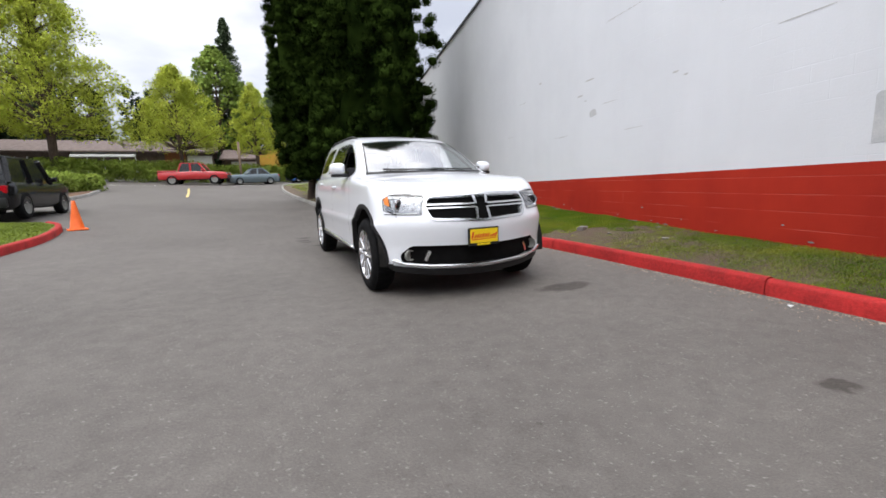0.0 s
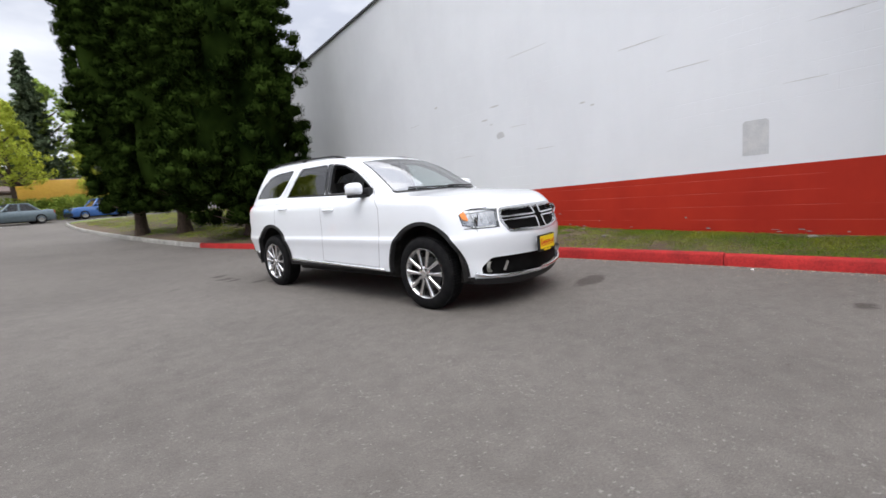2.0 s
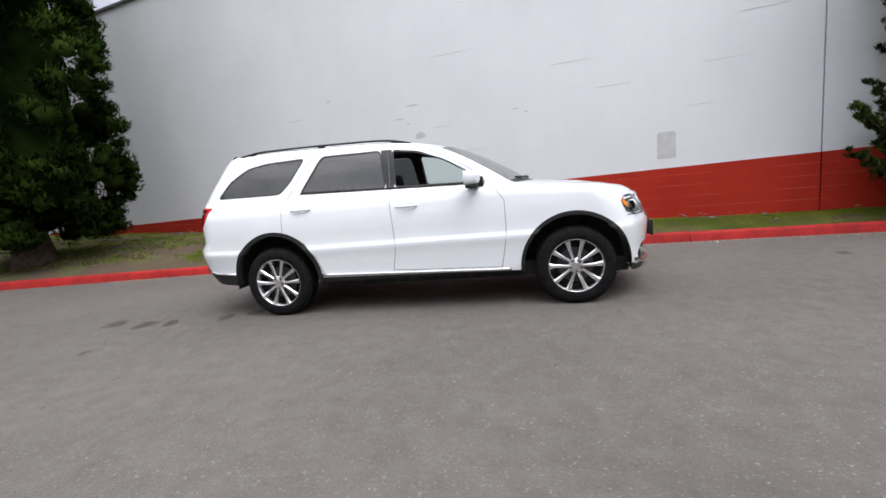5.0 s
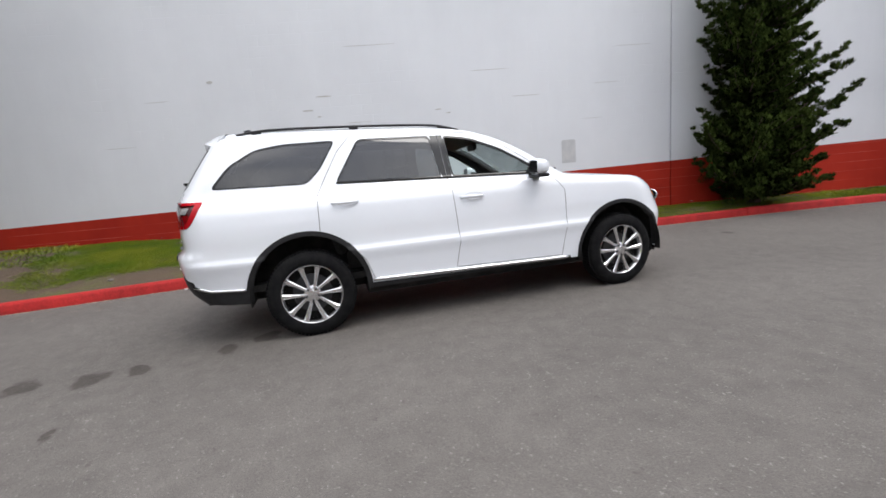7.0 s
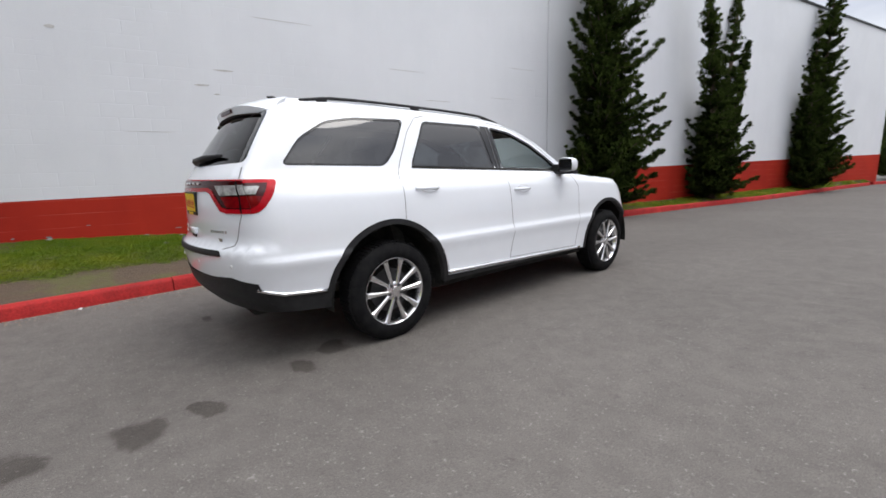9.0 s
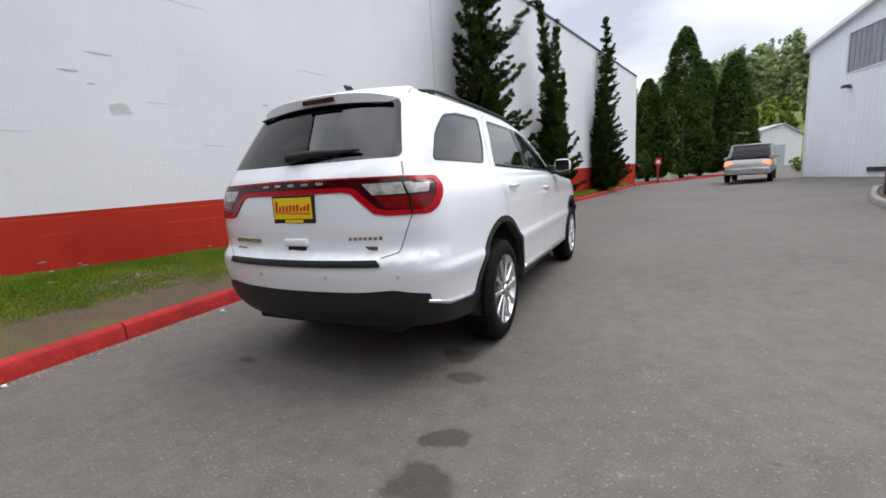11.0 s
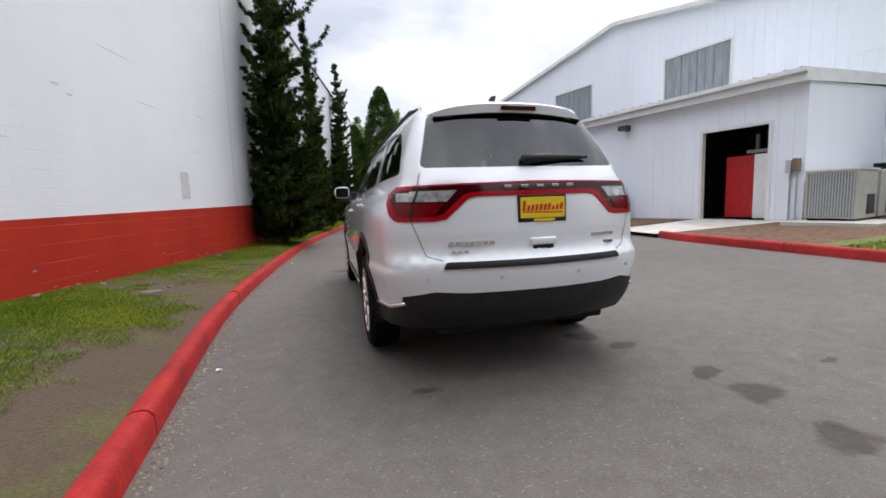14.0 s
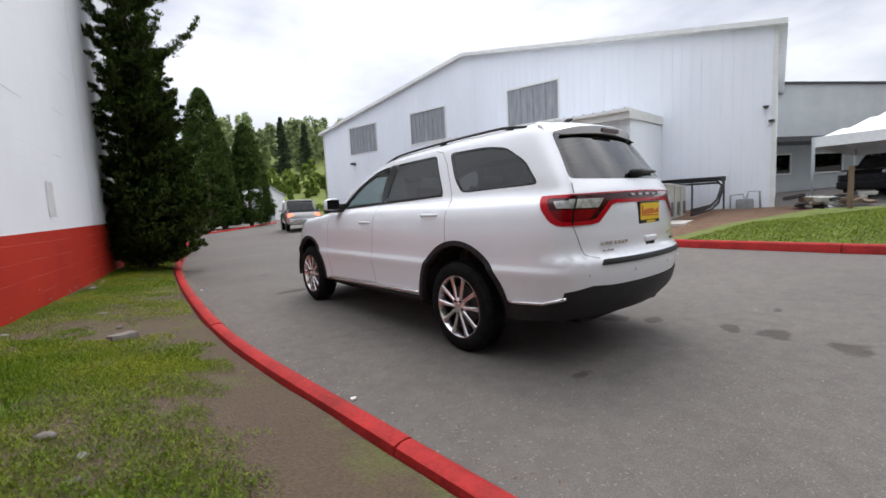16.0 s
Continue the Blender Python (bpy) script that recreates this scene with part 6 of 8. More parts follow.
    # exhaust tips
    for s in (-1, 1):
        bm = bmesh.new()
        lathe(bm, [(-0.20, 0.035), (0.0, 0.040), (0.004, 0.036), (-0.10, 0.032)], 18, Matrix.Translation((s * 0.60, 2.42, 0.40)) @ pose(0, 0, 0, 0, 0, 90))
        part("exhaust_tip", bm, m_dark_metal, car, "sooty exhaust tip", smooth=True)

    # ---- cabin ----
    bm = bmesh.new()
    box(bm, -0.72, 0.72, -1.0, 2.2, 0.40, 0.46)
    part("cabin_floor", bm, m_cloth, car)
    bm = bmesh.new()
    box(bm, -0.72, 0.72, -1.02, -0.62, 0.80, 1.14, 0.06)
    box(bm, -0.14, 0.14, -0.75, 0.5, 0.45, 0.85, 0.04)
    part("dashboard", bm, m_cloth, car, "dark dashboard and console", smooth=True, angle=40)
    bm = bmesh.new()
    ring = [(0.37 + 0.185 * math.cos(a), -0.45 + 0.06 * math.sin(a), 1.06 + 0.17 * math.sin(a)) for a in [2 * math.pi * k / 28 for k in range(29)]]
    tube(bm, ring, 0.016, 8, cap=False)
    tube(bm, [(0.37, -0.68, 0.98), (0.37, -0.46, 1.06)], 0.035, 8)
    tube(bm, [(0.20, -0.45, 1.06), (0.54, -0.45, 1.06)], 0.02, 6)
    part("steering_wheel", bm, m_black_plastic, car, smooth=True)
    for y, z0, xs in ((0.05, 0.60, (-0.37, 0.37)), (0.98, 0.62, (-0.37, 0.37)), (1.78, 0.66, (-0.32, 0.32))):
        for x in xs:
            seat = new("seat")
            seat.parent = car
            bm = bmesh.new()
            box(bm, x - 0.25, x + 0.25, y - 0.30, y + 0.22, z0 - 0.15, z0 + 0.03, 0.05)
            part("cushion", bm, m_cloth, seat, smooth=True, angle=50)
            bm = bmesh.new()
            box(bm, -0.24, 0.24, -0.07, 0.07, 0.0, 0.62, 0.055, m=pose(x, y + 0.24, z0 - 0.02, -14))
            part("backrest", bm, m_cloth, seat, smooth=True, angle=50)
            bm = bmesh.new()
            box(bm, -0.13, 0.13, -0.05, 0.05, 0.0, 0.17, 0.045, m=pose(x, y + 0.40, z0 + 0.63, -10))
            part("headrest", bm, m_cloth, seat, smooth=True, angle=50)
    bm = bmesh.new()
    box(bm, -0.12, 0.12, -0.335, -0.30, 1.50, 1.565, 0.015)
    box(bm, -0.02, 0.02, -0.36, -0.33, 1.52, 1.62, 0.004)
    part("rear_view_mirror", bm, m_black_plastic, car, smooth=True, angle=40)

    # dealer plates front and back
    for y, z0, z1, x0, s, tilt in ((-2.400, 0.490, 0.652, -0.040, -1, 0), (2.602, 0.978, 1.136, -0.03, 1, 0)):
        pl = new("dealer_plate")
        pl.parent = car
        bm = bmesh.new()
        yy = y
        box(bm, x0 - 0.155, x0 + 0.155, yy - 0.012, yy + 0.012, z0, z1, 0.004)
        part("plate_frame", bm, m_black_plastic, pl, "black plate frame")
        bm = bmesh.new()
        fy = yy + s * 0.0135
        box(bm, x0 - 0.143, x0 + 0.143, min(fy, fy + s * 0.002), max(fy, fy + s * 0.002), z0 + 0.025, z1 - 0.012, 0.0)
        part("plate_sheet", bm, m_yellow, pl, "bright yellow advertising plate")
        bm = bmesh.new()
        gy = yy + s * 0.0165
        # slanted red strokes where a name stands
        rnd = random.Random(5)
        xs = np.linspace(-0.125, 0.115, 10)
        for k, x in enumerate(xs):
            h = 0.062 if k == 0 else rnd.uniform(0.022, 0.040)
            zc = 0.5 * (z0 + z1) - 0.012 + 0.10 * x * 0.2
            a = x * s * -1
            vs = [bm.verts.new((x0 + (a + dx) , gy, zc + dz)) for dx, dz in ((-0.010, 0.0), (0.008, 0.0), (0.012 - s * 0.012, h), (-0.006 - s * 0.012, h))]
            bm.faces.new(vs)
        vs = [bm.verts.new((x0 + a, gy, 0.5 * (z0 + z1) + dz)) for a, dz in ((-0.13, -0.030), (0.13, -0.022), (0.13, -0.016), (-0.13, -0.022))]
        bm.faces.new(vs)
        part("plate_print", bm, m_red_print, pl, "red slanted script bars")
        bm = bmesh.new()
        box(bm, x0 - 0.075, x0 + 0.06, min(gy, gy + s * 0.002), max(gy, gy + s * 0.002), z0 + 0.004, z0 + 0.020)
        part("frame_print", bm, m_yellow, pl)
    return car


car = build_car()

# ---- planting ----


def leaf_mesh(name, centres, normals, length, width, material, rng, soft=0.6, up=0.12):
    """Many small leaf blades about their centres; soft: how far the shading follows the crown."""
    n = len(centres)
    d = rng.normal(size=(n, 3))
    d = normals * 0.55 + d * 0.6
    d[:, 2] += up
    d /= np.linalg.norm(d, axis=1)[:, None]
    s = np.cross(d, rng.normal(size=(n, 3)))
    s /= np.maximum(np.linalg.norm(s, axis=1)[:, None], 1e-6)
    ln = length * rng.uniform(0.6, 1.3, n)[:, None]
    wd = width * rng.uniform(0.6, 1.3, n)[:, None]
    base = centres - d * ln * 0.4
    v = np.stack([base, base + d * ln * 0.5 + s * wd * 0.5, base + d * ln, base + d * ln * 0.5 - s * wd * 0.5], 1).reshape(-1, 3)
    me = bpy.data.meshes.new(name)
    me.vertices.add(4 * n)
    me.vertices.foreach_set("co", v.astype(np.float32).ravel())
    me.loops.add(4 * n)
    me.loops.foreach_set("vertex_index", np.arange(4 * n, dtype=np.int32))
    me.polygons.add(n)
    me.polygons.foreach_set("loop_start", np.arange(0, 4 * n, 4, dtype=np.int32))
    me.polygons.foreach_set("use_smooth", np.ones(n, dtype=bool))
    me.update(calc_edges=True)
    me.materials.append(material)
    fn = np.cross(d, s)
    flip = np.sign(np.sum(fn * normals, axis=1))[:, None]
    nn = fn * np.where(flip == 0, 1, flip) * (1 - soft) + normals * soft
    nn /= np.maximum(np.linalg.norm(nn, axis=1)[:, None], 1e-6)
    at = me.attributes.new("custom_normal", 'FLOAT_VECTOR', 'POINT')
    at.data.foreach_set("vector", np.repeat(nn, 4, axis=0).astype(np.float32).ravel())
    return me


def crown(name, parent, clumps, radii, outward, per, length, width, material, seed, soft=0.6, label="", squash=1.0, up=0.12, hollow=0.35):
    """Leaves strewn about clump centres, each clump shaded as a small cushion."""
    rng = np.random.default_rng(seed)
    clumps, radii, outward = np.array(clumps), np.array(radii), np.array(outward)
    idx = np.repeat(np.arange(len(clumps)), per)
    off = rng.normal(size=(len(idx), 3))
    off /= np.linalg.norm(off, axis=1)[:, None]
    off *= rng.uniform(hollow, 1.0, len(idx))[:, None] ** 0.6
    c = clumps[idx] + off * radii[idx][:, None] * np.array([1, 1, squash])
    nrm = off * 0.75 + outward[idx] * 0.5 + np.array([0, 0, 0.25])
    nrm /= np.linalg.norm(nrm, axis=1)[:, None]
    ob = new(name, leaf_mesh(name, c, nrm, length, width, material, rng, soft=soft, up=up))
    ob.parent = parent
    if label:
        ob["label"] = label
    return ob


def trunk_mesh(pts, radii, sides=10):
    bm = bmesh.new()
    tube(bm, pts, 0.1, sides, radii=radii)
    return bm


def lump(verts, faces, c, rad, squash, seed):
    """A small uneven tuft body, added to a mesh's lists."""
    base = len(verts)
    ring, rows = 8, 5
    for a in range(rows + 1):
        v = math.pi * a / rows
        for b in range(ring):
            u = 2 * math.pi * b / ring
            d = Vector((math.sin(v) * math.cos(u), math.sin(v) * math.sin(u), math.cos(v)))
            q = rad * (1 + 0.35 * noise.noise(d * 1.7 + Vector((seed, 0, 0))))
            verts.append((c[0] + d.x * q, c[1] + d.y * q, c[2] + d.z * q * squash))
    for a in range(rows):
        for b in range(ring):
            faces.append((base + a * ring + b, base + (a + 1) * ring + b, base + (a + 1) * ring + (b + 1) % ring, base + a * ring + (b + 1) % ring))


def big_conifer(name, label, x, y, z, height, radius, seed, clear=0.9, mat=None, group="", n=1500, lean=(0, 0)):
    """A broad column of foliage tufts, each with its own body and fringe, round a solid filled-in middle, on a stout
    trunk.
    """
    rng = np.random.default_rng(seed)
    t = thing(name, label, "tree", group, pose(x, y, z))
    bm = trunk_mesh([(0, 0, -0.3), (0, 0, 0.1), (0.02, 0.02, 1.0), (lean[0] * 0.5, lean[1] * 0.5, height * 0.5), (lean[0], lean[1], height * 0.93)], [radius * 0.23, radius * 0.17, radius * 0.125, radius * 0.07, 0.03])
    part("trunk", bm, m_bark, t, "rough brown trunk", smooth=True)

    def reach(a, h):
        f = (h - clear) / (height - clear)
        lobe = 1 + 0.15 * math.sin(3 * a + seed + 0.45 * h) + 0.10 * math.sin(5 * a - 0.8 * h)
        return radius * min(1.0, 0.70 + 2.6 * f) * (1 - f ** 2.6) ** 0.75 * lobe
    cl, rd, out = [], [], []
    verts, faces = [], []
    for k in range(n):
        h = clear + 0.1 + (height - clear - 0.1) * rng.uniform(0, 1) ** 1.25
        f = (h - clear) / (height - clear)
        a = rng.uniform(0, 2 * math.pi)
        big = 0.17 + 0.24 * rng.uniform() ** 1.5
        r = (reach(a, h) - big) * rng.uniform(0.80, 1.0)
        p = Vector((r * math.cos(a) + lean[0] * f, r * math.sin(a) + lean[1] * f, h))
        cl.append(p)
        rd.append(big)
        out.append((math.cos(a), math.sin(a), 0.5))
        lump(verts, faces, p, big * 0.58, 0.75, seed + k)
    # a solid column added inside, so no sky shows through the crown
    rows = 26
    base = len(verts)
    for i in range(rows + 1):
        h = clear + 0.25 + (height - clear - 0.6) * i / rows
        f = (h - clear) / (height - clear)
        for b in range(16):
            a = 2 * math.pi * b / 16
            q = max(reach(a, h) * (0.60 if i else 0.25) - 0.12, 0.03)
            verts.append((q * math.cos(a) + lean[0] * f, q * math.sin(a) + lean[1] * f, h))
    for i in range(rows):
        for b in range(16):
            faces.append((base + i * 16 + b, base + i * 16 + (b + 1) % 16, base + (i + 1) * 16 + (b + 1) % 16, base + (i + 1) * 16 + b))
    me = bpy.data.meshes.new("crown_filler")
    me.from_pydata(verts, [], faces)
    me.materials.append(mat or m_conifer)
    for poly in me.polygons:
        poly.use_smooth = True
    inner = new("crown_filler", me)
    inner.parent = t
    inner["label"] = "dark bodies of the foliage tufts"
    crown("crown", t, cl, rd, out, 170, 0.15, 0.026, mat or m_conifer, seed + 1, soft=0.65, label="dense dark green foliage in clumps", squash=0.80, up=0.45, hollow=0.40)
    # a few bare inner limbs under the crown
    for k in range(8):
        bm = bmesh.new()
        a, h = rng.uniform(0, 6.28), clear + rng.uniform(0.1, 1.0)
        tube(bm, [(0.1 * math.cos(a), 0.1 * math.sin(a), h - 0.2), (0.4 * radius * math.cos(a), 0.4 * radius * math.sin(a), h - 0.05), (0.6 * radius * math.cos(a), 0.6 * radius * math.sin(a), h + 0.1)], 0.03, 5, radii=[0.045, 0.025, 0.008])
        part("limb", bm, m_bark, t, smooth=True)
    return t


def z_at(x, y):
    return verge_z(x, y)


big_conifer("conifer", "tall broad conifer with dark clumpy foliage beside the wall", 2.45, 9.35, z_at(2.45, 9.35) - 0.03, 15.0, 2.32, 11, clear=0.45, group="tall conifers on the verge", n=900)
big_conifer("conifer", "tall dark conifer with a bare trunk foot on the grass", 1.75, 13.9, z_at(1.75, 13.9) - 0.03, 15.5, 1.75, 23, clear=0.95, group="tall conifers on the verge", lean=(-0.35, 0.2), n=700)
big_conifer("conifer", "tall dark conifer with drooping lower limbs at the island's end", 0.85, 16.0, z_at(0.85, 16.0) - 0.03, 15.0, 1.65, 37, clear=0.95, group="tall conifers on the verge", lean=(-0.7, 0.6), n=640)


def juniper(label, x, y, height, seed, leaders, spread, taper=0.9, arms=()):
    """A layered juniper: leaders with ragged tiers of thick sprays that turn up at the tips, and long arms high up."""
    rng = np.random.default_rng(seed)
    t = thing("juniper", label, "shrub", "twisted junipers along the wall", pose(x, y, z_at(x, y) - 0.02))
    cl, rd, out = [], [], []
    wood = bmesh.new()

    def bough(p, a, reach, lift, thick):
        """One branch: a bent stem with sprays of foliage that thin out to a ragged tip."""
        bend = [p + Vector((math.cos(a + 0.3 * g) * reach * g, math.sin(a + 0.3 * g) * reach * g, reach * (-0.12 * math.sin(math.pi * g) + lift * g ** 2))) for g in np.linspace(0, 1, 6)]
        tube(wood, bend, 0.02, 4, cap=False, radii=[0.028, 0.022, 0.017, 0.012, 0.008, 0.004])
        count = max(6, int(reach * 24))
        for s in range(count):
            g = 0.06 + 0.94 * (s + rng.uniform()) / count
            j = min(int(g * 5), 4)
            q = bend[j].lerp(bend[j + 1], g * 5 - j)
            side = rng.normal() * 0.12 * reach * (1.08 - g)
            cl.append(q + Vector((-math.sin(a) * side, math.cos(a) * side, 0.04 * rng.normal() + 0.02)))
            rd.append(thick * rng.uniform(0.8, 1.2) * (1.25 - 0.80 * g))
            out.append((math.cos(a) * 0.6, math.sin(a) * 0.6, 0.8))

    for n, (lx, ly, h, wide) in enumerate(leaders):
        ph = rng.uniform(0, 6.28)
        path = [Vector((lx * f ** 1.2 + 0.13 * math.sin(4.2 * f + ph) * f, ly * f ** 1.2 + 0.13 * math.cos(3.7 * f + ph) * f, h * f)) for f in np.linspace(0, 1, 9)]
        tube(wood, path, 0.08, 7, radii=[0.11 * (1 - 0.92 * k / 8) + 0.006 for k in range(9)])

        def on_path(f):
            i = min(int(f * 8), 7)
            return path[i].lerp(path[i + 1], f * 8 - i)
        z = 0.30 + 0.15 * rng.uniform()
        while z < h * 0.985:
            f = z / h
            full = spread * wide * (min(1.0, 0.50 + z * 0.42) * (1 - f) ** taper + 0.09)
            a0 = rng.uniform(0, 6.28)
            nb = 9 if f < 0.4 else (6 if f < 0.7 else 4)
            for b in range(nb):
                a = a0 + 6.283 * b / nb + rng.normal() * 0.35
                reach = full * rng.choice([0.55, 0.8, 0.95, 1.12], p=[0.2, 0.3, 0.35, 0.15])
                ca = math.cos(a)
                if ca < 0:
                    reach *= 1 + 0.14 * ca
                else:
                    reach = min(reach, (0.72 - lx * f) / max(ca, 0.2))
                p = on_path(min(f + rng.normal() * 0.01, 0.999))
                bough(p, a, reach, rng.uniform(0.25, 0.6) if f > 0.45 else rng.uniform(0.1, 0.3), 0.125 if f < 0.6 else 0.11)
            z += (0.27 if f < 0.45 else 0.36) * rng.uniform(0.75, 1.3)
        # short growth close about the stem
        for k in range(int(h * 13)):
            f = rng.uniform(0.03, 1.0)
            w = 0.40 * spread * wide * (1 - f) ** taper + 0.05
            cl.append(on_path(min(f, 0.999)) + Vector((rng.normal() * w * 0.6, rng.normal() * w * 0.6, 0)))
            rd.append(0.17 - 0.06 * f)
            out.append((0, 0, 1))
    for z, az, length, rise in arms:
        f = min(z / leaders[0][2], 0.99)
        bough(Vector((leaders[0][0] * f, leaders[0][1] * f, z)), radians(az), length, rise, 0.17)
        bough(Vector((leaders[0][0] * f, leaders[0][1] * f, z - 0.1)), radians(az + 14), length * 0.65, rise * 0.6, 0.15)
    part("stem", wood, m_bark, t, "grey-brown twisted stems", smooth=True)
    crown("foliage", t, cl, rd, out, 46, 0.085, 0.019, m_juniper, seed + 3, soft=0.65, label="dark green scale foliage in layered sprays", squash=0.6, up=0.75, hollow=0.05)
    return t


juniper("tall juniper with layered sweeping branches against the white wall", 2.28, -7.28, 8.0, 51, [(0.0, -0.1, 8.8, 1.0), (0.05, 0.65, 5.0, 0.70), (-0.2, -0.35, 3.6, 0.70)], 1.80, 1.15,
        arms=[(4.7, 172, 1.5, 0.72), (5.1, 78, 1.5, 0.25), (6.1, 250, 1.1, 0.6), (3.6, 205, 1.25, 0.45), (3.3, 85, 1.45, 0.35), (6.5, 160, 0.9, 0.7), (5.7, 92, 2.0, 0.35), (4.3, 86, 1.8, 0.3), (6.7, 98, 1.5, 0.5), (5.9, 185, 1.3, 0.6)])
juniper("twisted juniper splitting into leaning leaders against the wall", 1.45, -12.6, 7.0, 67, [(0.1, 1.45, 7.4, 0.36), (0.0, -2.0, 7.3, 0.40), (0.0, 0.1, 3.4, 1.0), (0.0, -2.9, 5.4, 0.30), (0.0, -0.9, 3.6, 0.8)], 1.75, 0.8,
        arms=[(5.2, 95, 0.9, 0.8), (4.0, 100, 1.1, 0.6)])
juniper("slender twisted juniper with reaching side branches by the wall", 0.22, -20.0, 8.3, 83, [(0.0, -0.9, 8.9, 0.70), (0.0, 1.7, 6.2, 0.40), (0.0, 0.3, 3.9, 1.0), (0.0, -1.0, 4.4, 0.8)], 1.95, 0.85,
        arms=[(5.3, 262, 2.3, 0.45), (4.2, 255, 2.0, 0.4), (6.3, 95, 1.4, 0.6), (6.6, 270, 1.3, 0.6)])


def clipped_cypress(label, x, y, height, radius, seed):
    rng = np.random.default_rng(seed)
    z = ground_z(x, y) + 0.1
    t = thing("cypress", label, "tree", "narrow cypresses at the lane's end", pose(x, y, z))
    part("trunk", trunk_mesh([(0, 0, -0.3), (0, 0, 1.2), (0, 0, height * 0.8)], [0.22, 0.18, 0.03], 8), m_bark, t, smooth=True)
    cl, rd, out = [], [], []
    for k in range(1100):
        f = rng.uniform() ** 1.2
        a = rng.uniform(0, 6.28)
        r = radius * (1 - f) ** 0.62 * min(1, 0.6 + 3 * f) * (1 + 0.10 * math.sin(5 * a + 9 * f)) * rng.uniform(0.7, 1) ** 0.5
        cl.append((r * math.cos(a), r * math.sin(a), 0.35 + (height - 0.6) * f))
        rd.append(0.28)
        out.append((math.cos(a), math.sin(a), 0.3))
    crown("crown", t, cl, rd, out, 60, 0.20, 0.055, m_cypress, seed, soft=0.75, label="dense green foliage in a narrow cone", up=0.5)
    return t


clipped_cypress("tall pointed cypress with dense green foliage", -4.5, -37.3, 12.1, 2.75, 101)
clipped_cypress("pointed cypress, shorter than its neighbour", -8.2, -38.9, 9.6, 2.25, 103)
clipped_cypress("pointed cypress half hidden behind the others", -6.2, -41.0, 10.0, 2.2, 105)
clipped_cypress("pointed cypress beside the tallest one", -1.9, -37.6, 8.6, 2.1, 107)


def leafy_tree(label, x, y, height, radius, seed, mat, z=None, n=420, per=20, leaf=0.30, name="tree", group="", clear=0.28):
    """A trunk forking into limbs that carry clouds of leaves with gaps between them."""
    rng = np.random.default_rng(seed)
    z = ground_z(x, y) if z is None else z
    t = thing(name, label, "tree", group, pose(x, y, z))
    wood = bmesh.new()
    tube(wood, [(0, 0, -0.3), (0.03, 0, height * clear), (0.0, 0.05, height * 0.55), (0.05, 0, height * 0.92)], 0.1, 9, radii=[height * 0.022, height * 0.017, height * 0.010, 0.02])
    cl, rd, out = [], [], []
    for k in range(n):
        f = rng.uniform()
        a = rng.uniform(0, 6.28)
        prof = (math.sin(math.pi * (0.12 + 0.88 * f) ** 0.75)) ** 0.8 if mat is not m_leaf else (1 - f) ** 0.7 * min(1.0, 0.6 + 3 * f) * 1.15
        r = radius * prof * rng.uniform(0.25, 1.05) ** 0.6 * (1 + 0.2 * math.sin(3 * a + 6 * f + seed))
        p = Vector((r * math.cos(a), r * math.sin(a), height * (clear - 0.03 + (1.03 - clear) * f)))
        if noise.noise(p * 0.9 / max(radius * 0.35, 0.5) + Vector((seed, 0, 0))) < -0.22:
            continue
        cl.append(p)
        rd.append(rng.uniform(0.09, 0.17) * radius)
        out.append((math.cos(a), math.sin(a), 0.5))
        if k % 9 == 0:
            hb = max(height * clear * 0.9, p.z - 0.9 * r)
            tube(wood, [(0, 0, hb), tuple(p * 0.5 + Vector((0, 0, hb)) * 0.5), tuple(p)], 0.03, 5, cap=False, radii=[height * 0.008, height * 0.005, 0.006])
    part("trunk", wood, m_bark, t, "brown trunk and limbs", smooth=True)
    crown("crown", t, cl, rd, out, per, leaf, leaf * 0.6, mat, seed, soft=0.75, up=0.25)
    return t


STREET = "young street trees in spring leaf"
leafy_tree("large street tree in yellow-green spring leaf", -16.8, 41.0, 18.5, 5.2, 201, m_leaf, n=1000, per=80, leaf=0.19, group=STREET, clear=0.24)
leafy_tree("street tree in yellow-green spring leaf", -7.6, 41.5, 10.2, 4.1, 205, m_leaf, n=700, per=60, leaf=0.16, group=STREET, clear=0.33)
leafy_tree("narrow street tree in yellow-green spring leaf", -1.0, 42.0, 9.6, 2.5, 209, m_leaf, n=480, per=60, leaf=0.13, group=STREET, clear=0.33)
leafy_tree("street tree in yellow-green spring leaf beyond the corner", 6.0, 43.0, 9.5, 3.2, 211, m_leaf, n=420, per=50, leaf=0.18, group=STREET)
leafy_tree("tall mid-green broadleaf tree behind the houses", -5.0, 62.0, 17.0, 5.0, 221, m_leaf_mid, n=420, per=24, leaf=0.5)
leafy_tree("tall mid-green broadleaf tree behind the houses", 4.0, 64.0, 15.0, 4.6, 223, m_leaf_mid, n=380, per=24, leaf=0.5)
leafy_tree("dense green broadleaf tree at the street's edge", -26.0, 44.0, 13.0, 5.0, 225, m_leaf_mid, n=420, per=24, leaf=0.4)


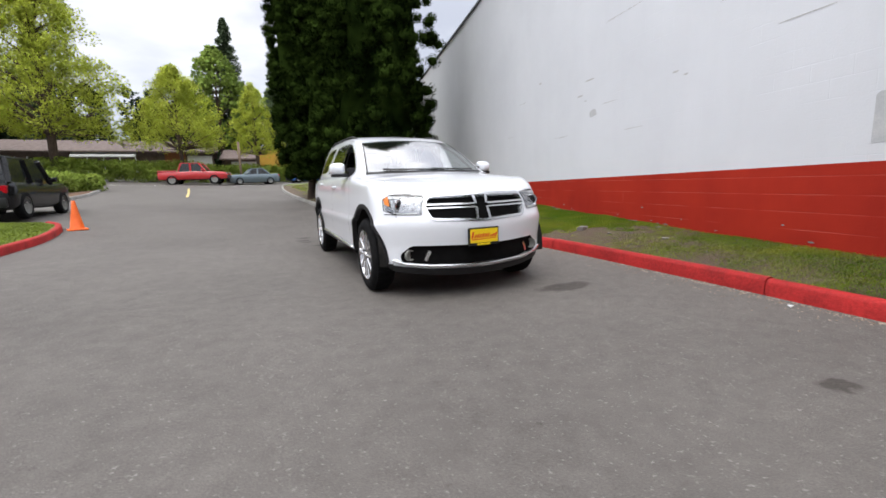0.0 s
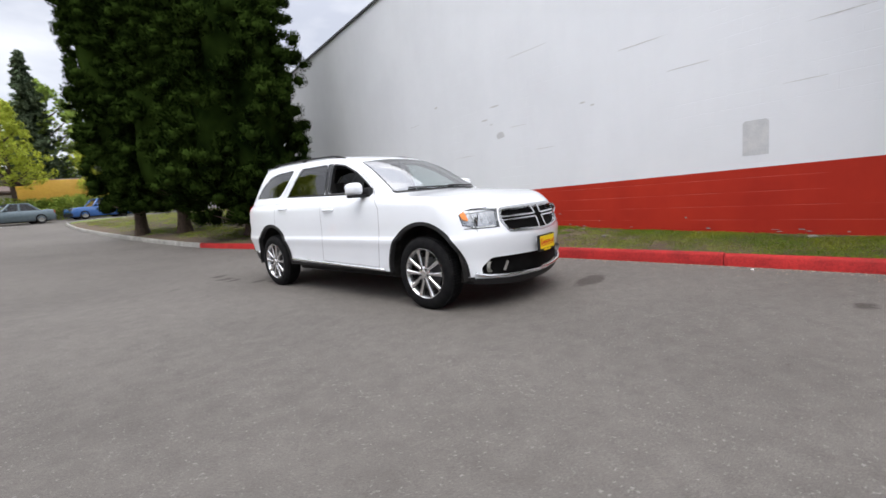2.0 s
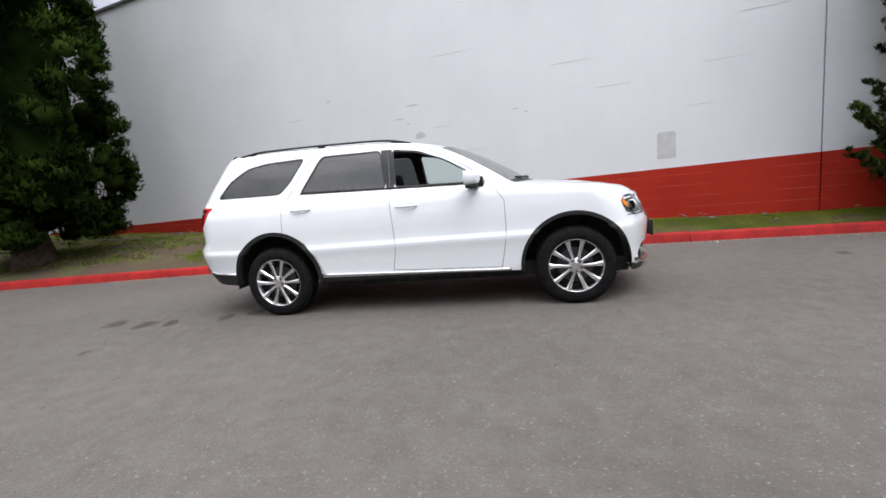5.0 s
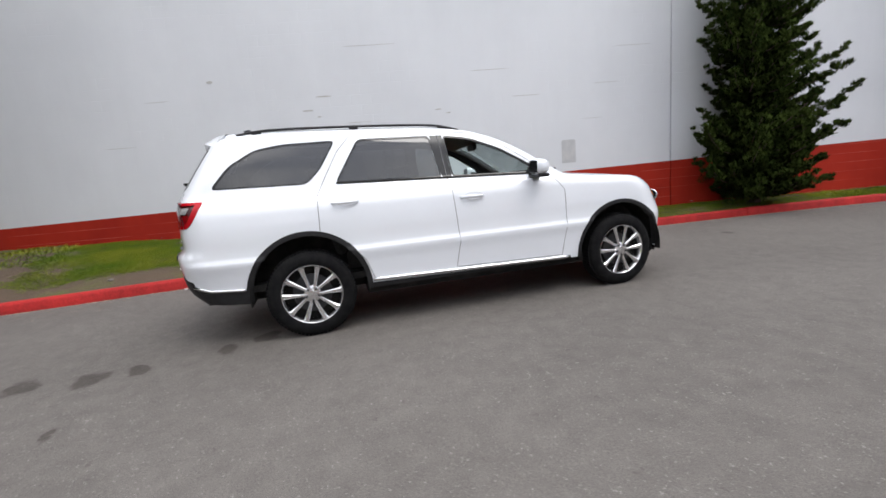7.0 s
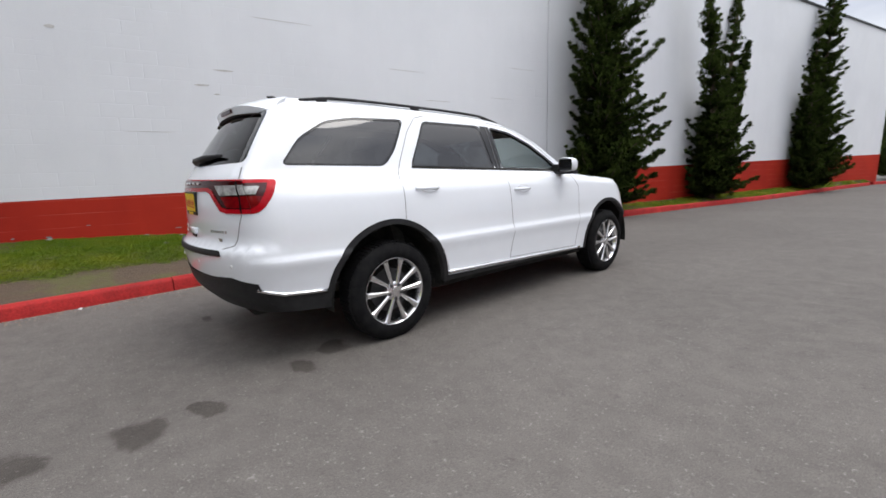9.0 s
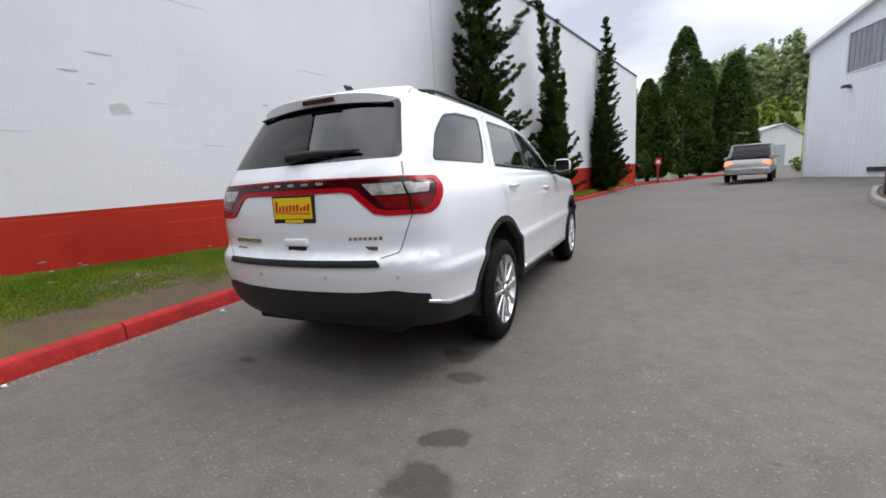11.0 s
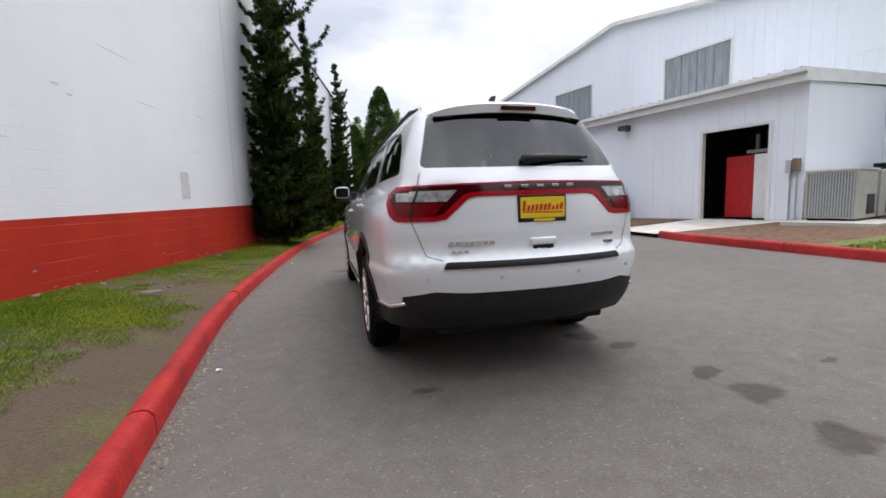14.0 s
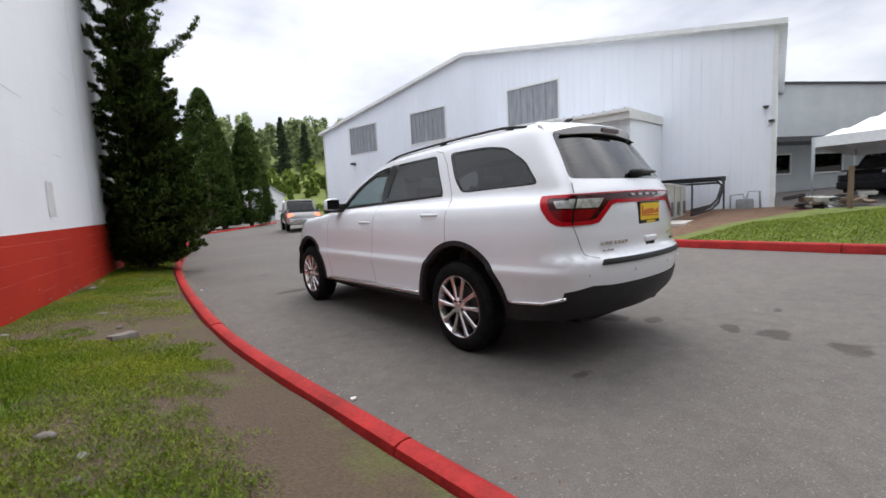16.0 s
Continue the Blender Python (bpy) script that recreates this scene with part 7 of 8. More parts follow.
def fir(label, x, y, height, radius, seed, z=None, mat=None, name="fir", group=""):
    """A spire of drooping, gappy branch layers."""
    rng = np.random.default_rng(seed)
    z = ground_z(x, y) if z is None else z
    t = thing(name, label, "tree", group, pose(x, y, z))
    part("trunk", trunk_mesh([(0, 0, -0.5), (0, 0, height * 0.5), (0, 0, height)], [height * 0.018, height * 0.010, 0.02], 7), m_bark, t, smooth=True)
    cl, rd, out = [], [], []
    for k in range(46):
        f = 0.14 + 0.86 * k / 46
        for b in range(7):
            a = rng.uniform(0, 6.28)
            reach = radius * (1 - f) ** 0.8 * rng.uniform(0.5, 1.15) + 0.15
            for s in range(5):
                g = (s + 0.6) / 5
                cl.append((math.cos(a) * reach * g, math.sin(a) * reach * g, height * f - 0.18 * reach * g + rng.normal() * 0.05))
                rd.append(0.10 + 0.22 * (1 - g * 0.6) * radius * 0.25)
                out.append((math.cos(a) * 0.4, math.sin(a) * 0.4, 0.7))
    crown("foliage", t, cl, rd, out, 22, 0.36, 0.12, mat or m_fir, seed, soft=0.6)
    return t


fir("tall ragged fir standing above the houses", -3.4, 66.0, 22.5, 4.6, 301, group="tall firs behind the street")
fir("tall ragged fir behind the street trees", 2.6, 60.0, 17.5, 3.6, 303, group="tall firs behind the street")
fir("tall ragged fir behind the street trees", 9.5, 64.0, 21.0, 3.2, 305, group="tall firs behind the street")
fir("dark fir among the far wood", -24.0, 62.0, 19.0, 3.4, 307, group="tall firs behind the street")
fir("dark fir among the far wood", -31.0, 60.0, 22.0, 3.8, 309, group="tall firs behind the street")


def wood_band(name, label, line, height, depth, count, seed, mat, base=None, leaf=0.9):
    """A far wood as one mass of pointed and rounded crowns."""
    rng = np.random.default_rng(seed)
    hold = thing(name, label, "wood", kind="stuff")
    cl, rd, out = [], [], []
    for k in range(count):
        u = rng.uniform()
        i = min(int(u * (len(line) - 1)), len(line) - 2)
        g = u * (len(line) - 1) - i
        x = line[i][0] + (line[i + 1][0] - line[i][0]) * g + rng.normal() * depth
        y = line[i][1] + (line[i + 1][1] - line[i][1]) * g + rng.normal() * depth
        zb = ground_z(x, y) if base is None else base(x, y)
        h = height * rng.uniform(0.55, 1.1)
        r = h * rng.uniform(0.13, 0.26)
        cone = rng.uniform() < 0.4
        for s in range(34):
            f = rng.uniform()
            a = rng.uniform(0, 6.28)
            q = r * ((1 - f) if cone else math.sin(math.pi * (0.15 + 0.8 * f)) ** 0.7) * rng.uniform(0.6, 1)
            cl.append((x + q * math.cos(a), y + q * math.sin(a), zb + h * f))
            rd.append(0.07 * h)
            out.append((math.cos(a), math.sin(a), 0.4))
    ob = crown("foliage", hold, cl, rd, out, 18, leaf * 0.75, leaf * 0.45, mat, seed, soft=0.75)
    ob["kind"] = "stuff"
    return hold


wood_band("far_wood", "dark wood of firs behind the houses", [(-60, 58), (-25, 74), (0, 80), (40, 78)], 12.0, 3.0, 150, 401, m_fir_wood)


# the wooded hill beyond the lane
def hill_z(x, y):
    d = max(0.0, -y - 58.0) + max(0, -x - 60) * 0.3
    return 0.15 + 0.27 * softplus(d - 4, 6) * (0.55 + 0.45 * min(1.0, max(0.0, (-x + 10) / 50))) * (1 if d < 95 else 95 / d)


def build_hill():
    xs = list(np.arange(-190, 80, 9.0))
    ys = list(np.arange(-240, -55, 8.0))
    ob = sheet("hill", xs, ys, lambda x, y: hill_z(x, y) - (0.6 if y > -60 else 0), m_lawn)
    tagged(ob, "green hillside beyond the lane", "hill", kind="structure")
    line = [(-150, -100), (-90, -130), (-40, -140), (10, -135), (60, -120)]
    wood_band("hill_wood", "green hillside wood of mixed trees", line, 12.0, 16.0, 330, 411, m_hazed_wood, base=hill_z, leaf=1.2)
    wood_band("hill_scrub", "lighter green scrub on the lower hillside", [(-90, -72), (-40, -86), (-5, -86), (30, -80)], 5.0, 6.0, 170, 421, m_leaf_mid, base=hill_z, leaf=0.8)


build_hill()
fir("lone dark fir on the hilltop", -31.0, -95.0, 15.0, 2.6, 311, z=hill_z(-31, -95), group="firs on the hill")
fir("lone dark fir on the hilltop", -40.0, -104.0, 13.0, 2.6, 313, z=hill_z(-40, -104), group="firs on the hill")
leafy_tree("bright yellow-green bush by the far lane", -11.5, -30.5, 1.5, 1.2, 231, m_leaf_mid, n=120, per=40, leaf=0.12, name="bush", clear=0.05)


# hedge before the houses
def hedge(label, x0, y0, x1, y1, height, depth, seed):
    rng = np.random.default_rng(seed)
    t = thing("hedge", label, "hedge")
    cl, rd, out = [], [], []
    L_ = math.hypot(x1 - x0, y1 - y0)
    for k in range(int(L_ * 60)):
        u, v, w = rng.uniform(), rng.uniform(-1, 1), rng.uniform() ** 0.7
        h = height * (0.85 + 0.25 * noise.noise(Vector((u * L_ * 0.25, seed, 0))))
        x, y = x0 + (x1 - x0) * u, y0 + (y1 - y0) * u + v * depth * (1 - 0.4 * w)
        cl.append((x, y, ground_z(x, y) + h * w))
        rd.append(0.32)
        out.append((0, v, 0.6))
    crown("foliage", t, cl, rd, out, 34, 0.16, 0.09, m_hedge, seed, soft=0.85, up=0.5)
    return t


hedge("broad clipped green hedge along the street", -22, 40.5, 12, 43.5, 2.0, 1.6, 501)
hedge("low green shrubs on the parking island", -11.5, 19.5, -10.2, 26.0, 1.0, 0.9, 503)


# grass: blades in tufts, thicker where the turf holds
def grass(name, label, spots, length, width, seed, material):
    rng = np.random.default_rng(seed)
    c = np.array(spots)
    n = np.tile(np.array([0.0, 0.0, 1.0]), (len(c), 1)) + rng.normal(size=(len(c), 3)) * 0.25
    n /= np.linalg.norm(n, axis=1)[:, None]
    ob = new(name, leaf_mesh(name, c, n, length, width, material, rng, soft=0.7))
    return tagged(ob, label, "grass", kind="stuff")


def verge_spots(count, y0, y1, seed):
    rng = np.random.default_rng(seed)
    out = []
    while len(out) < count:
        y = rng.uniform(y0, y1)
        a, b = kerb_x(y) + 0.17, (wall_x(y) - 0.02 if y < 17 else 12.0)
        x = rng.uniform(a, b)
        f = noise.noise(Vector((x * 1.1, y * 0.55, 4.0))) + 0.45 * noise.noise(Vector((x * 3.1, y * 3.1, 8.0))) + 0.2 * noise.noise(Vector((x * 9, y * 9, 2.0)))
        bare = max(0.0, 0.80 - (x - a)) * float(np.interp(y, [-4, -1, 1, 3], [0.0, 0.5, 1.3, 2.0]))
        foot = max(0.0, 0.5 - (b - x)) * float(np.interp(y, [-6, -1, 1, 6], [0.8, 0.8, 1.3, 1.5]))
        f += (0.34 if y > -1 else 0.42) - bare - foot
        if f > rng.uniform(-0.25, 0.62):
            out.append((x, y, verge_z(x, y) + 0.014))
    return out


grass("verge_grass", "uneven green grass on the verge, worn to soil in places", verge_spots(90000, -9.0, -1.0, 601) + verge_spots(330000, -1.0, 6.0, 608), 0.030, 0.0032, 602, m_grass)
grass("verge_grass_far", "green grass on the verge", verge_spots(30000, -28.0, -9.0, 603) + verge_spots(50000, 6.0, 30.0, 604), 0.075, 0.012, 605, m_grass)


def poly_spots(poly, count, lift, seed):
    rng = np.random.default_rng(seed)
    xs, ys = [p[0] for p in poly], [p[1] for p in poly]
    out = []
    while len(out) < count:
        x, y = rng.uniform(min(xs), max(xs)), rng.uniform(min(ys), max(ys))
        if inside(poly, x, y):
            out.append((x, y, ground_z(x, y) + lift))
    return out


grass("lawn_grass", "short bright green lawn grass", poly_spots([(-5.75, 0.6), (-5.72, 3.0), (-5.82, 4.8), (-6.06, 6.2), (-6.4, 7.6), (-6.95, 8.4), (-12, 8.9), (-12.8, 3.0), (-9, 0.8)], 50000, 0.125, 606), 0.06, 0.012, 607, m_lawn_grass)

# ---- other vehicles ----


def simple_car(name, label, m, length, width, body_h, roof_h, hood, tail, cab0, cab1, paint, kind="wagon", wheel_r=0.33, ground=0.2, base=2.6):
    """A vehicle seen from afar: body with a bowed outline, glazed cabin, lamps, bumpers and wheels. It faces -y."""
    t = thing(name, label, "car", at=m)
    L2, W2 = length / 2, width / 2

    def loft(sections, material, nm, parent, lab=""):
        bm = bmesh.new()
        rings = [[bm.verts.new(p) for p in sec] for sec in sections]
        for a, b in zip(rings, rings[1:]):
            k = len(a)
            for i in range(k):
                bm.faces.new((a[i], a[(i + 1) % k], b[(i + 1) % k], b[i]))
        bm.faces.new(rings[0][::-1])
        bm.faces.new(rings[-1])
        bmesh.ops.recalc_face_normals(bm, faces=bm.faces)
        return part(nm, bm, material, parent, lab, smooth=True, angle=35)

    def sec(y, w, z0, z1):
        return [(-w * 0.92, y, z0), (-w, y, z0 + 0.12), (-w, y, z1 - 0.14), (-w * 0.93, y, z1 - 0.02), (-w * 0.8, y, z1), (w * 0.8, y, z1), (w * 0.93, y, z1 - 0.02), (w, y, z1 - 0.14), (w, y, z0 + 0.12), (w * 0.92, y, z0)]
    prof = [(-L2, 0.84, hood - 0.22), (-L2 + 0.12, 0.93, hood - 0.06), (-L2 + 0.5, 1.0, hood), (cab0, 1.0, body_h - 0.02), (0.0, 1.0, body_h), (cab1, 1.0, body_h), (L2 - 0.4, 1.0, tail), (L2 - 0.08, 0.95, tail - 0.05), (L2, 0.88, tail - 0.25)]
    body = loft([sec(y, W2 * w, ground, h) for y, w, h in prof], paint, "body", t)

    def cab(y0, y1, y2, y3, zb, zt, inset, material, nm, lab=""):
        s = []
        for y, z, w in ((y0, zb, 0.90), (y1, zt - 0.02, 0.80), (0.5 * (y1 + y2), zt, 0.80), (y2, zt - 0.02, 0.80), (y3, zb, 0.88)):
            s.append([(-W2 * 0.92, y if z == zb else y, zb - 0.05), (-W2 * w - 0.02 + inset, y, z), (W2 * w + 0.02 - inset, y, z), (W2 * 0.92, y, zb - 0.05)])
        return loft(s, material, nm, t, lab)
    rake = 0.55 if kind != "wagon" else 0.5
    y3 = L2 - 0.12 if kind == "wagon" else cab1
    y2 = y3 - (0.28 if kind != "sedan" else 0.6)
    cab(cab0, cab0 + rake, y2, y3, body_h - 0.02, roof_h - 0.03, 0.0, m_far_glass, "cabin_glass", "dark cabin glass")
    cab_roof = bmesh.new()
    box(cab_roof, -W2 * 0.82, W2 * 0.82, cab0 + rake - 0.08, y2 + 0.08, roof_h - 0.08, roof_h + 0.02, 0.035)
    part("roof", cab_roof, paint, t, smooth=True, angle=40)
    for s in (-1, 1):
        for ya, yb in ((cab0 + 0.05, cab0 + rake), ((cab0 + rake + y2) / 2 - 0.04, (cab0 + rake + y2) / 2), (y3 - 0.05, y2)):
            bm = bmesh.new()
            tube(bm, [(s * W2 * 0.925, ya, body_h - 0.03), (s * W2 * 0.815, yb, roof_h - 0.04)], 0.07, 6)
            part("roof_pillar", bm, paint, t)
        for y in (-base / 2, base / 2):
            w = new("wheel")
            w.parent = t
            w.matrix_local = pose(s * (W2 + 0.012), y, wheel_r, 0, 0, 0 if s > 0 else 180)
            bm = bmesh.new()
            lathe(bm, [(-0.22, wheel_r * 0.6), (-0.22, wheel_r * 0.93), (-0.18, wheel_r), (-0.04, wheel_r), (0.0, wheel_r * 0.93), (0.005, wheel_r * 0.66)], 24)
            part("tyre", bm, m_rubber, w, smooth=True, angle=50)
            bm = bmesh.new()
            lathe(bm, [(0.0, wheel_r * 0.68), (-0.02, wheel_r * 0.60), (-0.01, wheel_r * 0.2), (0.01, 0.0)], 20)
            part("rim", bm, m_fin, w, smooth=True)
        bm = bmesh.new()
        box(bm, min(s * W2 * 0.62, s * W2 * 0.93), max(s * W2 * 0.62, s * W2 * 0.93), L2 - 0.10, L2 - 0.005, tail - 0.32, tail - 0.12, 0.02)
        part("tail_lamp", bm, m_lens_red, t, "red tail lamp")
        bm = bmesh.new()
        box(bm, min(s * W2 * 0.55, s * W2 * 0.88), max(s * W2 * 0.55, s * W2 * 0.88), -L2 + 0.005, -L2 + 0.14, hood - 0.24, hood - 0.10, 0.02)
        part("headlamp", bm, m_reflector, t)
        bm = bmesh.new()
        box(bm, min(s * W2, s * (W2 + 0.18)), max(s * W2, s * (W2 + 0.18)), cab0 + 0.25, cab0 + 0.36, body_h + 0.02, body_h + 0.16, 0.03)
        part("mirror", bm, paint, t, smooth=True)
    for y, nm in ((-L2 - 0.03, "front_bumper"), (L2 - 0.13, "rear_bumper")):
        bm = bmesh.new()
        box(bm, -W2 * 0.9, W2 * 0.9, y, y + 0.16, ground + 0.04, ground + 0.30, 0.05)
        part(nm, bm, m_black_plastic if paint is not m_car_silver else m_chrome, t, smooth=True, angle=40)
    bm = bmesh.new()
    box(bm, -W2 * 0.8, W2 * 0.8, -L2 + 0.3, L2 - 0.3, ground - 0.04, ground + 0.1)
    part("underbody", bm, m_indoor, t)
    if kind == "pickup":
        # No hollow is modelled: a near-black sheet gives the bed its darkness.
        bm = bmesh.new()
        box(bm, -W2 * 0.86, W2 * 0.86, cab1 + 0.12, L2 - 0.12, tail - 0.01, tail + 0.006)
        part("cargo_bed", bm, m_indoor, t, "dark open cargo bed")
        for s in (-1, 1):
            bm = bmesh.new()
            box(bm, min(s * W2 * 0.86, s * W2 * 0.98), max(s * W2 * 0.86, s * W2 * 0.98), cab1 + 0.1, L2 - 0.05, tail - 0.02, tail + 0.10, 0.02)
            part("bed_rail", bm, paint, t)
    return t


def on_ground(x, y, heading):
    return pose(x, y, ground_z(x, y), 0, 0, heading)


simple_car("black_suv", "glossy black compact sport utility car parked behind the lawn", on_ground(-8.62, 11.3, 180), 4.25, 1.82, 1.02, 1.70, 1.02, 1.04, -0.75, 1.6, m_car_black, "wagon", 0.37, 0.30)
simple_car("red_pickup", "red crew-cab pickup truck on the street", on_ground(-6.1, 36.6, 82), 5.3, 1.85, 1.12, 1.80, 1.06, 1.10, -1.05, 1.15, m_car_red, "pickup", 0.40, 0.45, 3.2)
simple_car("saloon_car", "dark grey-green saloon car on the street", on_ground(-1.6, 37.6, -80), 4.3, 1.82, 0.95, 1.45, 0.92, 1.0, -0.75, 1.35, surface("teal_car_paint", (0.10, 0.14, 0.16), (0.13, 0.17, 0.19), 0.3, metal=0.4, bump=0.0, coat=1.0), "sedan", 0.33)
simple_car("blue_hatchback", "blue hatchback on the street behind the dark saloon", on_ground(3.6, 39.4, -80), 4.2, 1.78, 0.98, 1.55, 0.95, 1.0, -0.75, 1.5, m_car_blue, "wagon", 0.33)
simple_car("silver_pickup", "silver pickup truck with lit tail lamps in the lane", on_ground(-6.75, -22.6, -14), 5.4, 1.9, 1.16, 1.85, 1.10, 1.14, -0.95, 1.15, m_car_silver, "pickup", 0.40, 0.42, 3.3)
simple_car("dark_car", "dark car parked under the canopy", on_ground(-21.5, 2.2, 75), 4.6, 1.82, 1.0, 1.55, 0.98, 1.02, -0.75, 1.5, m_car_black, "wagon", 0.34)

# tail lamps of the silver truck shine
m_lit_red = bpy.data.materials.new("lit_red_lamp")
m_lit_red.use_nodes = True
m_lit_red.node_tree.nodes["Principled BSDF"].inputs["Base Color"].default_value = (0.6, 0.02, 0.02, 1)
m_lit_red.node_tree.nodes["Principled BSDF"].inputs["Emission Color"].default_value = (1.0, 0.10, 0.05, 1)
m_lit_red.node_tree.nodes["Principled BSDF"].inputs["Emission Strength"].default_value = 2.0
for ob in list(bpy.data.objects):
    if ob.parent is not None and ob.parent.name.startswith("silver_pickup") and ob.name.startswith("tail_lamp"):
        ob.data.materials[0] = m_lit_red
        ob["label"] = "lit red tail lamp"


# ---- traffic cone ----
def traffic_cone(x, y):
    t = thing("traffic_cone", "orange plastic traffic cone on a square base by the kerb's end", "traffic cone", at=on_ground(x, y, 20))
    bm = bmesh.new()
    box(bm, -0.20, 0.20, -0.20, 0.20, 0.0, 0.035, 0.012)
    part("base", bm, m_orange, t, smooth=True, angle=40)
    bm = bmesh.new()
    lathe(bm, [(0.03, 0.155), (0.05, 0.145), (0.40, 0.085), (0.68, 0.040), (0.72, 0.030), (0.72, 0.020)], 24, pose(0, 0, 0, 0, -90, 0))
    part("cone_body", bm, m_orange, t, smooth=True)


traffic_cone(-5.92, 7.45)


# ---- drums ----
def drum(s, out, material, label):
    p = b2_point(s, out, 0)
    t = thing("drum", label, "drum", "drums beside the lean-to", on_ground(p.x, p.y, 0) @ Matrix.Translation((0, 0, 0.10)))
    bm = bmesh.new()
    prof = [(0.0, 0.27), (0.01, 0.285), (0.04, 0.288)]
    for k in range(1, 4):
        z = 0.88 * k / 4
        prof += [(z - 0.03, 0.285), (z, 0.297), (z + 0.03, 0.285)]
    prof += [(0.85, 0.286), (0.88, 0.29), (0.885, 0.28), (0.87, 0.27), (0.865, 0.0)]
    lathe(bm, prof, 28, pose(0, 0, 0, 0, -90, 0))
    part("body", bm, material, t, smooth=True, angle=50)
    for a in (0.15, -0.14):
        bm = bmesh.new()
        lathe(bm, [(0.865, 0.03), (0.885, 0.028), (0.885, 0.0)], 12, pose(a, 0.05, 0, 0, -90, 0))
        part("bung", bm, m_black_plastic, t)


drum(8.05, 4.66, m_drum_blue, "bright blue plastic drum standing on bark")
drum(8.66, 4.62, surface("navy_drum_plastic", (0.008, 0.02, 0.07), (0.012, 0.03, 0.10), 0.4), "dark navy drum standing on bark")
drum(9.28, 4.66, m_drum_black, "black drum standing on bark")
drum(9.62, 5.20, m_drum_black, "black drum in front of the others")


# ---- condensing units by the lean-to's end ----
def condenser(out0, out1, s0, s1, h, label, finned):
    z0 = 0.44
    t = thing("condensing_unit", label, "air conditioner", "condensing units on the pad")
    bm = bmesh.new()
    panel(bm, s0, s1, z0 + 0.04, z0 + h, out0, out1)
    part("casing", bm, m_hvac, t, "beige sheet-steel casing")
    bm = bmesh.new()
    panel(bm, s0 - 0.02, s1 + 0.02, z0 + h, z0 + h + 0.03, out0 - 0.02, out1 + 0.02)
    part("top_cover", bm, m_trim_white, t)
    if finned:
        n = 16
        for k in range(n):
            a = s0 + 0.05 + (s1 - s0 - 0.1) * k / n
            bm = bmesh.new()
            panel(bm, a, a + 0.02, z0 + 0.08, z0 + h - 0.05, out1, out1 + 0.012)
            part("fin", bm, m_metal_grey, t)
        bm = bmesh.new()
        panel(bm, s0 + 0.04, s1 - 0.04, z0 + 0.07, z0 + h - 0.04, out1 + 0.001, out1 + 0.003)
        part("coil", bm, m_fin, t, "dark condenser coil")
    bm = bmesh.new()
    panel(bm, s0 - 0.012, s0, z0 + 0.12, z0 + 0.52, out0 + 0.12, out0 + 0.48)
    part("fan_opening", bm, m_dark_metal, t, "black fan opening")
    bm = bmesh.new()
    for s in (s0 + 0.05, s1 - 0.09):
        panel(bm, s, s + 0.05, z0 - 0.02, z0 + 0.05, out0, out1)
    part("skid", bm, m_dark_metal, t)


bm = bmesh.new()
panel(bm, 1.75, 3.25, 0.2, 0.43, 0.9, 5.35)
tagged(part("concrete_pad", bm, m_concrete), "pale concrete pad under the condensing units", "concrete pad", kind="structure")
condenser(3.75, 4.70, 2.25, 3.10, 1.02, "large beige condensing unit with a finned coil face", True)
condenser(2.75, 3.60, 2.25, 3.05, 0.98, "beige condensing unit behind the first", False)
condenser(1.75, 2.60, 2.25, 3.05, 0.98, "beige condensing unit next to the workshop wall", False)


def pipework():
    t = thing("pipework", "black insulated refrigerant pipes between units and wall", "pipes")
    for dz, ds in ((0.0, 0.0), (0.09, 0.05), (0.17, 0.0)):
        bm = bmesh.new()
        tube(bm, [b2_point(3.2, 0.75, 1.66 - dz), b2_point(1.45 + ds, 0.75, 1.66 - dz), b2_point(1.30 + ds, 0.78, 1.50 - dz), b2_point(1.42 + ds, 1.0, 1.0 - dz), b2_point(1.55 + ds, 1.6, 0.78 - dz * 0.8), b2_point(1.75, 4.2, 0.72 - dz * 0.8)], 0.032, 8)
        part("pipe", bm, m_black_plastic, t, "black lagged pipe", smooth=True)
    bm = bmesh.new()
    panel(bm, 1.25, 3.25, 1.56, 1.70, 0.66, 0.70)
    part("tray", bm, m_dark_metal, t, "dark cable tray")
    for s in (1.28, 2.2, 3.2):
        bm = bmesh.new()
        panel(bm, s, s + 0.05, 0.3, 1.70, 0.60, 0.66)
        part("post", bm, m_dark_metal, t)


pipework()


def meter_set():
    t = thing("gas_meter", "grey gas meter and pipes by the workshop wall", "gas meter")
    bm = bmesh.new()
    c = b2_point(0.75, 0.35, 0.62)
    box(bm, c.x - 0.17, c.x + 0.17, c.y - 0.22, c.y + 0.22, 0.50, 0.92, 0.06)
    part("meter", bm, surface("grey_meter_enamel", (0.20, 0.21, 0.22), (0.28, 0.29, 0.30), 0.45, bump=0.05), t, smooth=True, angle=40)
    bm = bmesh.new()
    tube(bm, [b2_point(1.15, 0.3, 0.4), b2_point(1.15, 0.3, 1.05), b2_point(0.8, 0.3, 1.08), b2_point(0.75, 0.33, 0.9)], 0.03, 8)
    part("inlet_pipe", bm, m_metal_grey, t, smooth=True)
    bm = bmesh.new()
    tube(bm, [b2_point(0.70, 0.33, 0.9), b2_point(0.66, 0.3, 1.15), b2_point(0.35, 0.25, 1.15), b2_point(0.33, 0.2, 0.4)], 0.03, 8)
    part("outlet_pipe", bm, m_metal_grey, t, smooth=True)


